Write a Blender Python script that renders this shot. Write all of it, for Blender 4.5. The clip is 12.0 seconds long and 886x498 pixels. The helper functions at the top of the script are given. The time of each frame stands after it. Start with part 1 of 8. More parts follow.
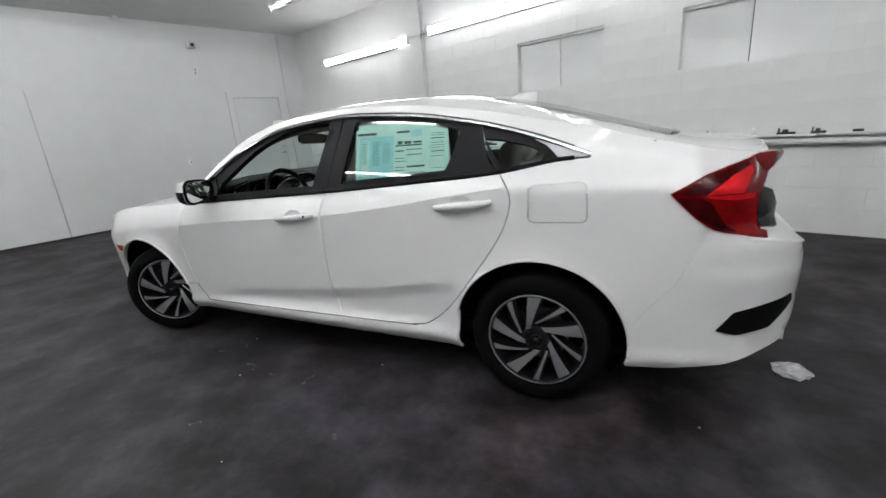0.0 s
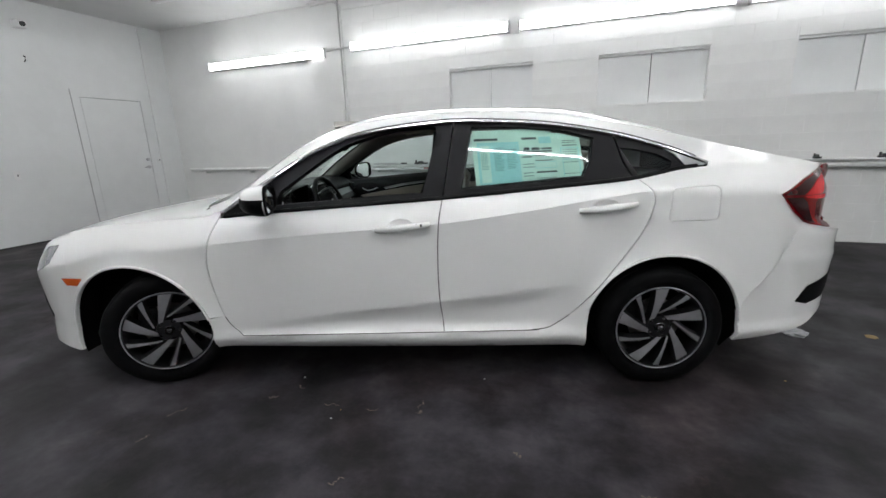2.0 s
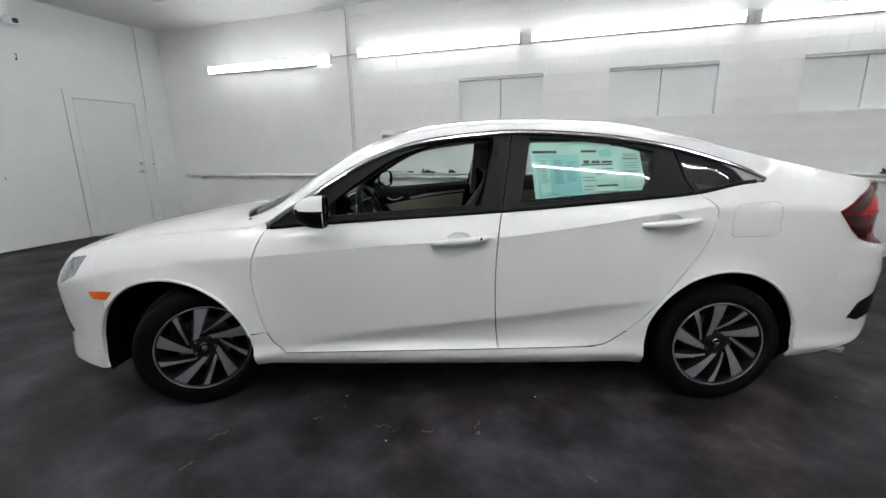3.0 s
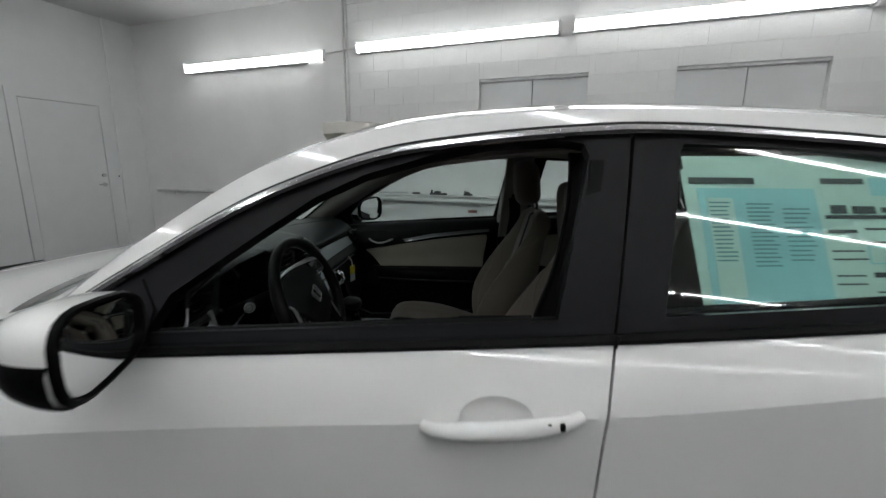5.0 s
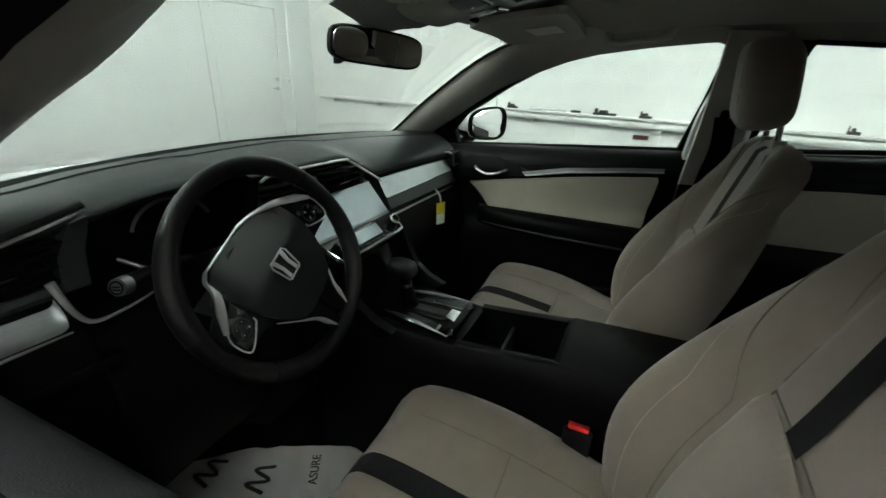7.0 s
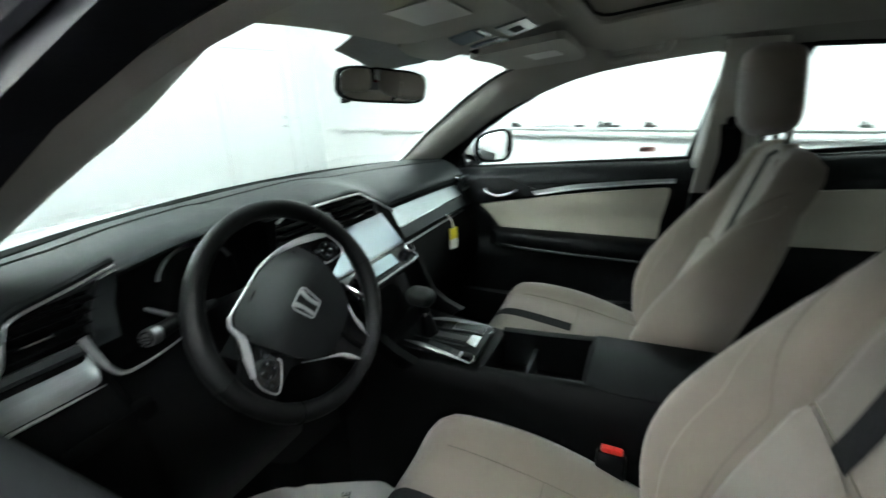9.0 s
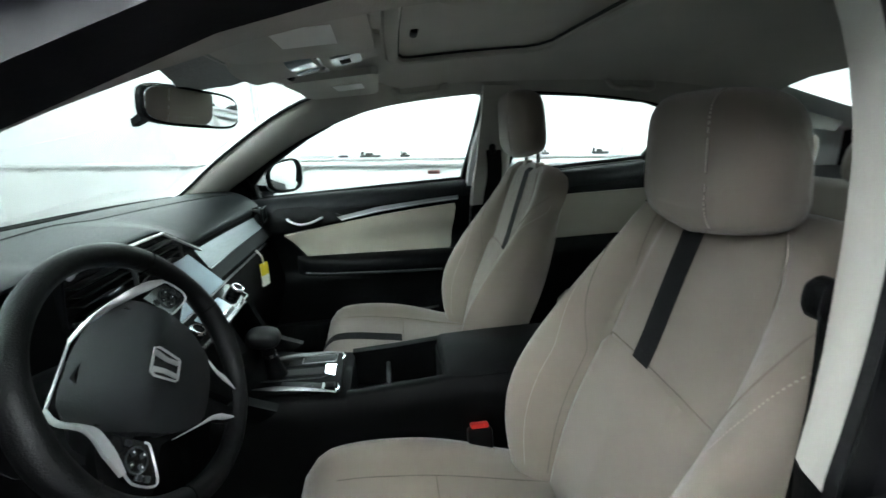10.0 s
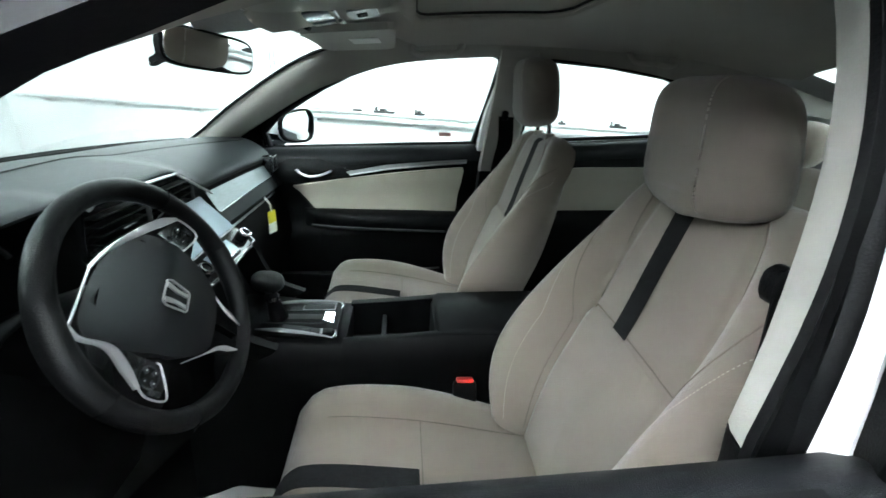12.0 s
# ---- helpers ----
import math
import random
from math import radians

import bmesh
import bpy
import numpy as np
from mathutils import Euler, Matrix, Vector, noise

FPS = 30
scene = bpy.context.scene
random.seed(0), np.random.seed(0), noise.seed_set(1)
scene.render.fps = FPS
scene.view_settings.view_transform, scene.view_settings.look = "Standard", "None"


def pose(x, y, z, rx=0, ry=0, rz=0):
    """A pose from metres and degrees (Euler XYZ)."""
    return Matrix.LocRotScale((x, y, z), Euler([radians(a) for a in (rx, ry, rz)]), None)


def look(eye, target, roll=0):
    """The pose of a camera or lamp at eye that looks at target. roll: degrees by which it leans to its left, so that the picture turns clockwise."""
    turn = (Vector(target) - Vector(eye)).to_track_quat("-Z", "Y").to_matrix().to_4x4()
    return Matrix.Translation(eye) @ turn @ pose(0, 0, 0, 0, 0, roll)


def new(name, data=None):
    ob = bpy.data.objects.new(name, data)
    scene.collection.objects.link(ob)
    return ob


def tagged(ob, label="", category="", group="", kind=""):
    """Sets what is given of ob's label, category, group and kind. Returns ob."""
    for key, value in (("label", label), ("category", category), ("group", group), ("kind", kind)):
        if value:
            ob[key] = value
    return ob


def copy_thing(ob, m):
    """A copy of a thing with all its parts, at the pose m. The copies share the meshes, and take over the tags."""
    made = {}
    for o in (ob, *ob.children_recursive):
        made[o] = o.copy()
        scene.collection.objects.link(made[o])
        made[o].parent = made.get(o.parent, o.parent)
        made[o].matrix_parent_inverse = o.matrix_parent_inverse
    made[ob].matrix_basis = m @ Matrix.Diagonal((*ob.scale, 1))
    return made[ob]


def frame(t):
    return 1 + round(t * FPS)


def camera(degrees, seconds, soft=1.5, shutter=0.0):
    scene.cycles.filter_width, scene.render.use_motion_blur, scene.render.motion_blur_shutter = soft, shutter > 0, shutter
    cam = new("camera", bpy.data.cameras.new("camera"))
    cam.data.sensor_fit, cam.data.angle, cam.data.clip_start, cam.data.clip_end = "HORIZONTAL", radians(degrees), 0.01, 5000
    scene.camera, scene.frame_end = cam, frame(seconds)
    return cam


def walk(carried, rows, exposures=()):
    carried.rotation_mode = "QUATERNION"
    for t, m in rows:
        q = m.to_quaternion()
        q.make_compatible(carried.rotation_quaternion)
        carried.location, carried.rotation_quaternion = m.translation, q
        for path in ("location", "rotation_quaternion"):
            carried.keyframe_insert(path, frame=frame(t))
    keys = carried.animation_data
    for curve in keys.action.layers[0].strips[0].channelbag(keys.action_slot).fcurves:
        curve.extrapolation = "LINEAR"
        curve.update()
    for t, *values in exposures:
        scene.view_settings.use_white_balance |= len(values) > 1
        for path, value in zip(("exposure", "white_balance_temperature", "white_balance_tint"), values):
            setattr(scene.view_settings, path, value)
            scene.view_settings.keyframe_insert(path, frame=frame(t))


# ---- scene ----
cam = camera(92.7, 12.0, shutter=0.4)
PATH = [
    (0, (1.755, -2.626, 1.31), (0.925, -0.894, 0.753), -4.6),
    (0.5, (1.336, -2.828, 1.311), (0.693, -1.002, 0.807), -2.9),
    (1, (0.967, -2.94, 1.296), (0.511, -1.047, 0.84), -3.1),
    (1.5, (0.612, -2.949, 1.292), (0.37, -1.029, 0.787), -3.2),
    (2, (0.358, -2.945, 1.293), (0.241, -1.009, 0.803), -1.9),
    (2.5, (0.105, -2.944, 1.31), (0.038, -0.996, 0.862), -2.3),
    (3, (-0.016, -2.883, 1.316), (-0.05, -0.937, 0.859), -0.9),
    (3.5, (-0.053, -2.594, 1.312), (-0.062, -0.649, 0.849), -0.3),
    (3.7, (-0.05, -2.438, 1.325), (-0.081, -0.474, 0.949), -0.3),
    (5.5, (-0.021, -1.303, 1.314), (-0.133, 0.654, 0.919), 0.1),
    (6, (0.002, -1.089, 1.295), (-0.2, 0.843, 0.819), -1.0),
    (6.5, (-0.009, -0.915, 1.257), (-0.382, 0.945, 0.626), 0.9),
    (7, (0.017, -0.846, 1.235), (-0.733, 0.853, 0.495), 2.1),
    (8.8, (0.033, -0.838, 1.244), (-0.965, 0.766, 0.587), -1.6),
    (9, (0.013, -0.849, 1.249), (-0.809, 0.856, 0.604), -2.5),
    (9.5, (-0.086, -0.89, 1.249), (-0.269, 1.006, 0.64), -2.0),
    (10, (-0.155, -0.921, 1.242), (0.079, 0.989, 0.696), -1.6),
    (10.5, (-0.177, -0.93, 1.237), (0.281, 0.931, 0.666), -0.2),
    (11, (-0.189, -0.932, 1.238), (0.308, 0.912, 0.642), 1.0),
    (11.5, (-0.174, -0.941, 1.246), (0.243, 0.902, 0.591), 3.4),
    (12, (-0.144, -0.953, 1.249), (0.055, 0.906, 0.539), 3.0),
]
walk(cam, [(t, look(eye, target, roll)) for t, eye, target, roll in PATH],
     exposures=[(0.0, 0.0, 6500, 10), (3.7, 0.0, 6500, 10), (5.5, -0.8, 6550, 9), (6.1, -0.8, 6600, 9), (6.6, 0.92, 6850, 1), (7.2, 1.1, 6850, 1),
                (8.8, 2.06, 6400, 1), (10.0, 2.12, 6200, 2), (11.0, 2.22, 6150, 2), (12.0, 2.38, 6100, 3)])

from mathutils import geometry

# ---- world: a closed room, only a trace of sky outside ----
world = bpy.data.worlds.new("world")
scene.world = world
world.use_nodes = True
world.node_tree.nodes["Background"].inputs[0].default_value = (0.5, 0.55, 0.6, 1)
world.node_tree.nodes["Background"].inputs[1].default_value = 0.05
LAMP_STRENGTH, WALL_LAMP_STRENGTH = 64.0, 15.0


# ---- materials ----
def material(name, color, rough=0.5, metal=0.0, vary=0.0, scale=6.0, bump=0.0, bump_scale=60.0, coat=0.0,
             sheen=0.0, emit=0.0, color2=None, alpha=1.0, trans=0.0, spec=0.5, stretch=None, rough_vary=0.0):
    m = bpy.data.materials.new(name)
    m.use_nodes = True
    nt = m.node_tree
    b = nt.nodes["Principled BSDF"]
    b.inputs["Base Color"].default_value = (*color, 1)
    b.inputs["Roughness"].default_value = rough
    b.inputs["Metallic"].default_value = metal
    b.inputs["Coat Weight"].default_value = coat
    b.inputs["Coat Roughness"].default_value = 0.04
    b.inputs["Sheen Weight"].default_value = sheen
    b.inputs["Transmission Weight"].default_value = trans
    b.inputs["Specular IOR Level"].default_value = spec
    b.inputs["Alpha"].default_value = alpha
    if emit:
        b.inputs["Emission Color"].default_value = (*color, 1)
        b.inputs["Emission Strength"].default_value = emit
    tc = nt.nodes.new("ShaderNodeTexCoord")
    src = tc.outputs["Object"]
    if stretch:
        mp = nt.nodes.new("ShaderNodeMapping")
        mp.inputs["Scale"].default_value = stretch
        nt.links.new(src, mp.inputs["Vector"])
        src = mp.outputs["Vector"]
    if vary or color2:
        n = nt.nodes.new("ShaderNodeTexNoise")
        n.inputs["Scale"].default_value = scale
        n.inputs["Detail"].default_value = 6
        n.inputs["Roughness"].default_value = 0.62
        nt.links.new(src, n.inputs["Vector"])
        r = nt.nodes.new("ShaderNodeValToRGB")
        c2 = color2 or tuple(max(0, c * (1 - vary)) for c in color)
        r.color_ramp.elements[0].position, r.color_ramp.elements[1].position = 0.35, 0.65
        r.color_ramp.elements[0].color, r.color_ramp.elements[1].color = (*c2, 1), (*color, 1)
        nt.links.new(n.outputs["Fac"], r.inputs["Fac"])
        nt.links.new(r.outputs["Color"], b.inputs["Base Color"])
        if rough_vary:
            mr = nt.nodes.new("ShaderNodeMapRange")
            mr.inputs["To Min"].default_value, mr.inputs["To Max"].default_value = rough - rough_vary, rough + rough_vary
            nt.links.new(n.outputs["Fac"], mr.inputs["Value"])
            nt.links.new(mr.outputs["Result"], b.inputs["Roughness"])
    if bump:
        n2 = nt.nodes.new("ShaderNodeTexNoise")
        n2.inputs["Scale"].default_value = bump_scale
        n2.inputs["Detail"].default_value = 4
        nt.links.new(src, n2.inputs["Vector"])
        bp = nt.nodes.new("ShaderNodeBump")
        bp.inputs["Strength"].default_value = bump
        bp.inputs["Distance"].default_value = 0.004
        nt.links.new(n2.outputs["Fac"], bp.inputs["Height"])
        nt.links.new(bp.outputs["Normal"], b.inputs["Normal"])
    return m


WALL = material("white_block_paint", (0.80, 0.80, 0.79), 0.55, vary=0.06, scale=1.7, bump=0.25, bump_scale=35)
DARKWALL = material("unseen_dark_wall", (0.09, 0.09, 0.095), 0.6, vary=0.15, scale=2.0, bump=0.1, bump_scale=30)
BOARD = material("white_board_paint", (0.78, 0.79, 0.79), 0.5, vary=0.05, scale=2.3, bump=0.08, bump_scale=20)
CEIL = material("ceiling_paint", (0.72, 0.72, 0.71), 0.7, vary=0.08, scale=1.2, bump=0.1, bump_scale=30)
STEEL = material("brushed_steel", (0.55, 0.55, 0.56), 0.35, 1.0, vary=0.2, scale=20)
PIPE = material("white_pipe_paint", (0.74, 0.74, 0.73), 0.4, vary=0.15, scale=9)
DARKBITS = material("dark_clutter", (0.03, 0.03, 0.032), 0.55, vary=0.5, scale=30)
TUBE = material("fluorescent_glow", (0.965, 0.985, 1.0), 0.5, emit=LAMP_STRENGTH)
TUBEWALL = material("dimmer_fluorescent_glow", (0.965, 0.985, 1.0), 0.5, emit=WALL_LAMP_STRENGTH)
FIXTURE = material("white_enamel", (0.8, 0.8, 0.8), 0.35, vary=0.05, scale=8)
LITTER = material("clear_film_litter", (0.45, 0.45, 0.46), 0.25, vary=0.3, scale=40)
LEAF = material("dry_leaf", (0.30, 0.20, 0.06), 0.7, vary=0.4, scale=60)

PAINT = material("white_car_paint", (0.80, 0.80, 0.79), 0.40, coat=1.0, spec=0.12, vary=0.015, scale=3)
GAP = material("dark_gap", (0.012, 0.012, 0.012), 0.8)
BLACKTRIM = material("black_window_trim", (0.0045, 0.0043, 0.0054), 0.45, spec=0.10, vary=0.15, scale=14, bump=0.05, bump_scale=200)
RUBBER = material("black_rubber", (0.003, 0.003, 0.0033), 0.65, vary=0.2, scale=30, spec=0.12)
CHROME = material("bright_chrome", (0.60, 0.60, 0.61), 0.12, 1.0)
SILVER = material("silver_wheel_trim", (0.50, 0.50, 0.51), 0.33, 0.75, vary=0.05, scale=40)
BRIGHTRED = material("bright_red_lens", (0.52, 0.006, 0.010), 0.14, spec=0.2, coat=0.25, vary=0.25, scale=14)
DEEPRED = material("deep_red_lens", (0.045, 0.001, 0.002), 0.12, spec=0.2, coat=0.3, vary=0.5, scale=11)
SATIN = material("satin_silver", (0.29, 0.29, 0.30), 0.36, 1.0, vary=0.06, scale=40)
TYRE = material("tyre_rubber", (0.003, 0.003, 0.0033), 0.8, vary=0.35, scale=18, bump=0.2, bump_scale=120, spec=0.07)
WELL = material("wheel_well_plastic", (0.002, 0.002, 0.002), 0.9, vary=0.3, scale=40, spec=0.08)
RIMFACE = material("machined_alloy", (0.40, 0.40, 0.42), 0.32, 0.7, vary=0.08, scale=30)
RIMDARK = material("dark_grey_alloy", (0.006, 0.006, 0.007), 0.35, 0.3, vary=0.1, scale=20)
BRAKE = material("brake_steel", (0.25, 0.24, 0.23), 0.45, 1.0, vary=0.3, scale=30)
AMBER = material("amber_reflector", (0.75, 0.13, 0.02), 0.2, coat=0.6, vary=0.15, scale=50)
REDLENS = material("red_lens", (0.17, 0.0015, 0.003), 0.14, spec=0.2, coat=0.22, vary=0.45, scale=16)
CLEARLENS = material("smoked_lens", (0.010, 0.013, 0.013), 0.25, spec=0.15, coat=0.08, vary=0.3, scale=30)
HEADLENS = material("headlamp_lens", (0.30, 0.31, 0.33), 0.12, coat=1.0, vary=0.5, scale=25)

BEIGE = material("beige_cloth", (0.165, 0.135, 0.111), 0.85, vary=0.07, scale=9, bump=0.35, bump_scale=900, sheen=0.3)
BEIGEVINYL = material("beige_door_vinyl", (0.29, 0.262, 0.218), 0.6, vary=0.05, scale=12, bump=0.15, bump_scale=400)
PILLARTRIM = material("beige_grey_pillar_trim", (0.37, 0.351, 0.32), 0.65, vary=0.04, scale=8, bump=0.12, bump_scale=500)
LINER = material("headliner_cloth", (0.46, 0.445, 0.41), 0.9, vary=0.05, scale=6, bump=0.2, bump_scale=700)
VISORTRIM = material("visor_cloth", (0.42, 0.405, 0.37), 0.85, vary=0.05, scale=9, bump=0.15, bump_scale=600)
SEAM = material("seam_shadow_thread", (0.135, 0.110, 0.090), 0.9, vary=0.1, scale=60)
STRIPE = material("black_mesh_cloth", (0.009, 0.009, 0.010), 0.8, spec=0.15, vary=0.4, scale=220, bump=0.5, bump_scale=500)
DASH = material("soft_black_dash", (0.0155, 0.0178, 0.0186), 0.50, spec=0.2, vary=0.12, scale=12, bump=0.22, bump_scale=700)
WHEELPAD = material("black_airbag_vinyl", (0.0048, 0.0052, 0.0058), 0.46, spec=0.16, vary=0.12, scale=14, bump=0.2, bump_scale=700)
SILLPAD = material("soft_black_sill", (0.0052, 0.0056, 0.0066), 0.50, spec=0.14, vary=0.12, scale=12, bump=0.22, bump_scale=700)
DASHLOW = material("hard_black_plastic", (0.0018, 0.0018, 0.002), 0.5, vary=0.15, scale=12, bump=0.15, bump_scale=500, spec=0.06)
GLOSSBLACK = material("gloss_black", (0.008, 0.008, 0.009), 0.10, coat=0.5)
LEATHER = material("black_leather", (0.0035, 0.0035, 0.0038), 0.42, vary=0.2, scale=25, bump=0.25, bump_scale=450, spec=0.15)
ARMREST = material("black_armrest_vinyl", (0.0026, 0.0026, 0.0029), 0.6, vary=0.15, scale=14, bump=0.2, bump_scale=500, spec=0.09)
GARNISH = material("silver_dash_garnish", (0.30, 0.32, 0.33), 0.38, 0.75, vary=0.12, scale=30, stretch=(6, 1, 6))
CARPET = material("black_carpet", (0.004, 0.004, 0.004), 0.95, spec=0.1, vary=0.4, scale=120, bump=0.5, bump_scale=400)
STITCH = material("pale_thread", (0.36, 0.32, 0.28), 0.8)
# pale blue-grey holds the windows' reflection for the touch screen
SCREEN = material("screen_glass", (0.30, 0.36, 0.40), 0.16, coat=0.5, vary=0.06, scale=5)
MIRROR = material("mirror_glass", (0.85, 0.86, 0.86), 0.01, 1.0)
RED = material("red_button", (0.55, 0.02, 0.015), 0.4)
YELLOW = material("yellow_print", (0.75, 0.62, 0.03), 0.6)
PAPER = material("white_paper", (0.82, 0.82, 0.80), 0.7, vary=0.05, scale=12)
GREENPAPER = material("pale_green_paper", (0.55, 0.72, 0.64), 0.6, vary=0.08, scale=10)
TEALPAPER = material("teal_print", (0.34, 0.65, 0.66), 0.6, vary=0.10, scale=10)
INK = material("dark_ink", (0.03, 0.04, 0.04), 0.6)
SOFTINK = material("faded_teal_ink", (0.12, 0.27, 0.27), 0.6)
LABELRED = material("red_label", (0.36, 0.19, 0.17), 0.6)


def glass(name, tint, mix=0.08):
    m = bpy.data.materials.new(name)
    m.use_nodes = True
    nt = m.node_tree
    nt.nodes.remove(nt.nodes["Principled BSDF"])
    out = nt.nodes["Material Output"]
    tr, gl, mx, fr, pw, ad = (nt.nodes.new("ShaderNode" + k) for k in ("BsdfTransparent", "BsdfGlossy", "MixShader", "LayerWeight", "Math", "Math"))
    tr.inputs["Color"].default_value = (*tint, 1)
    gl.inputs["Roughness"].default_value = 0.0
    fr.inputs["Blend"].default_value = 0.5
    pw.operation, ad.operation = "POWER", "MULTIPLY_ADD"
    pw.inputs[1].default_value = 5.0
    ad.inputs[1].default_value, ad.inputs[2].default_value = 0.9, mix
    nt.links.new(fr.outputs["Facing"], pw.inputs[0])
    nt.links.new(pw.outputs[0], ad.inputs[0])
    nt.links.new(ad.outputs[0], mx.inputs[0])
    nt.links.new(tr.outputs[0], mx.inputs[1])
    nt.links.new(gl.outputs[0], mx.inputs[2])
    nt.links.new(mx.outputs[0], out.inputs["Surface"])
    return m


GLASS = glass("green_tint_glass", (0.85, 0.945, 0.92))
GLASSDARK = glass("tinted_side_glass", (0.79, 0.90, 0.875))


def floor_material():
    m = bpy.data.materials.new("dark_sealed_concrete")
    m.use_nodes = True
    nt = m.node_tree
    b = nt.nodes["Principled BSDF"]
    tc = nt.nodes.new("ShaderNodeTexCoord")

    def noise_node(scale, detail, rough):
        n = nt.nodes.new("ShaderNodeTexNoise")
        n.inputs["Scale"].default_value, n.inputs["Detail"].default_value, n.inputs["Roughness"].default_value = scale, detail, rough
        nt.links.new(tc.outputs["Object"], n.inputs["Vector"])
        return n.outputs["Fac"]

    def ramp(src, stops):
        r = nt.nodes.new("ShaderNodeValToRGB")
        el = r.color_ramp.elements
        while len(el) < len(stops):
            el.new(0.5)
        for e, (p, c) in zip(el, stops):
            e.position, e.color = p, (*c, 1)
        nt.links.new(src, r.inputs["Fac"])
        return r.outputs["Color"]

    def mixed(kind, fac, a, c):
        x = nt.nodes.new("ShaderNodeMix")
        x.data_type, x.blend_type = "RGBA", kind
        x.inputs[0].default_value = fac
        nt.links.new(a, x.inputs[6])
        nt.links.new(c, x.inputs[7])
        return x.outputs[2]

    broad = ramp(noise_node(2.3, 9, 0.62), [(0.38, (0.003, 0.0022, 0.0027)), (0.46, (0.011, 0.0090, 0.0105)), (0.53, (0.021, 0.0190, 0.0225)), (0.63, (0.041, 0.0370, 0.0410))])
    tone = ramp(noise_node(0.8, 5, 0.55), [(0.40, (0.72, 0.70, 0.74)), (0.52, (1.0, 0.98, 1.0)), (0.62, (1.35, 1.18, 1.12))])
    fine = ramp(noise_node(26, 6, 0.7), [(0.3, (0.78, 0.78, 0.78)), (0.7, (1.12, 1.12, 1.12))])
    scuff = ramp(noise_node(3.4, 10, 0.78), [(0.60, (0, 0, 0)), (0.68, (0.012, 0.0085, 0.007)), (0.80, (0.045, 0.033, 0.026))])
    col = mixed("ADD", 1.0, mixed("MULTIPLY", 1.0, mixed("MULTIPLY", 1.0, broad, tone), fine), scuff)
    nt.links.new(col, b.inputs["Base Color"])
    mr = nt.nodes.new("ShaderNodeMapRange")
    mr.inputs["To Min"].default_value, mr.inputs["To Max"].default_value = 0.42, 0.78
    b.inputs["Specular IOR Level"].default_value = 0.22
    nt.links.new(noise_node(2.6, 6, 0.6), mr.inputs["Value"])
    nt.links.new(mr.outputs[0], b.inputs["Roughness"])
    bp = nt.nodes.new("ShaderNodeBump")
    bp.inputs["Strength"].default_value, bp.inputs["Distance"].default_value = 0.25, 0.004
    nt.links.new(noise_node(45, 6, 0.7), bp.inputs["Height"])
    nt.links.new(bp.outputs[0], b.inputs["Normal"])
    return m


FLOOR = floor_material()


# ---- mesh helpers ----
def curve(pts):
    """A smooth monotone curve through (x, y) pairs."""
    xs, ys = np.array(pts, float).T
    d = np.diff(ys) / np.diff(xs)
    m = np.r_[d[0], [0 if a * b <= 0 else 2 * a * b / (a + b) for a, b in zip(d[:-1], d[1:])], d[-1]]

    def f(x):
        x = min(max(x, xs[0]), xs[-1])
        i = min(max(int(np.searchsorted(xs, x)) - 1, 0), len(xs) - 2)
        h = xs[i + 1] - xs[i]
        t = (x - xs[i]) / h
        return float((1 + 2 * t) * (1 - t) ** 2 * ys[i] + t * (1 - t) ** 2 * h * m[i] + t * t * (3 - 2 * t) * ys[i + 1] + t * t * (t - 1) * h * m[i + 1])

    return f



def part(name, bm, mat, parent=None, label="", smooth=True, angle=38):
    """Links a bmesh as one mesh object, under a thing or a part."""
    me = bpy.data.meshes.new(name)
    if smooth:
        bm.normal_update()
        lim = radians(angle)
        for e in bm.edges:
            if len(e.link_faces) == 2 and e.calc_face_angle(0) > lim:
                e.smooth = False
        for f in bm.faces:
            f.smooth = True
    bm.to_mesh(me)
    bm.free()
    me.materials.append(mat)
    ob = new(name, me)
    if parent:
        ob.parent = parent
    if label:
        ob["label"] = label
    return ob


def empty(name, parent=None):
    ob = new(name)
    if parent:
        ob.parent = parent
    return ob


def bm_box(x0, x1, y0, y1, z0, z1, bevel=0.0, seg=2, m=None):
    bm = bmesh.new()
    bmesh.ops.create_cube(bm, size=1.0)
    for v in bm.verts:
        v.co = Vector(((x0 + x1) / 2 + v.co.x * (x1 - x0), (y0 + y1) / 2 + v.co.y * (y1 - y0), (z0 + z1) / 2 + v.co.z * (z1 - z0)))
    if bevel:
        bmesh.ops.bevel(bm, geom=list(bm.edges), offset=bevel, segments=seg, profile=0.5, affect="EDGES")
    if m:
        bm.transform(m)
    return bm


def join(*bms):
    """Several bmeshes of one part joined into the first."""
    me = bpy.data.meshes.new("tmp")
    for b in bms[1:]:
        b.to_mesh(me)
        bms[0].from_mesh(me)
        b.free()
    bpy.data.meshes.remove(me)
    return bms[0]


def bm_loft(rings, closed=True, cap=True):
    """Skin through rings of equal length."""
    bm = bmesh.new()
    vs = [[bm.verts.new(p) for p in r] for r in rings]
    n = len(rings[0])
    for a, b in zip(vs[:-1], vs[1:]):
        for i in range(n if closed else n - 1):
            j = (i + 1) % n
            bm.faces.new((a[i], a[j], b[j], b[i]))
    if cap and closed:
        bm.faces.new(list(reversed(vs[0])))
        bm.faces.new(vs[-1])
    bmesh.ops.recalc_face_normals(bm, faces=bm.faces)
    return bm


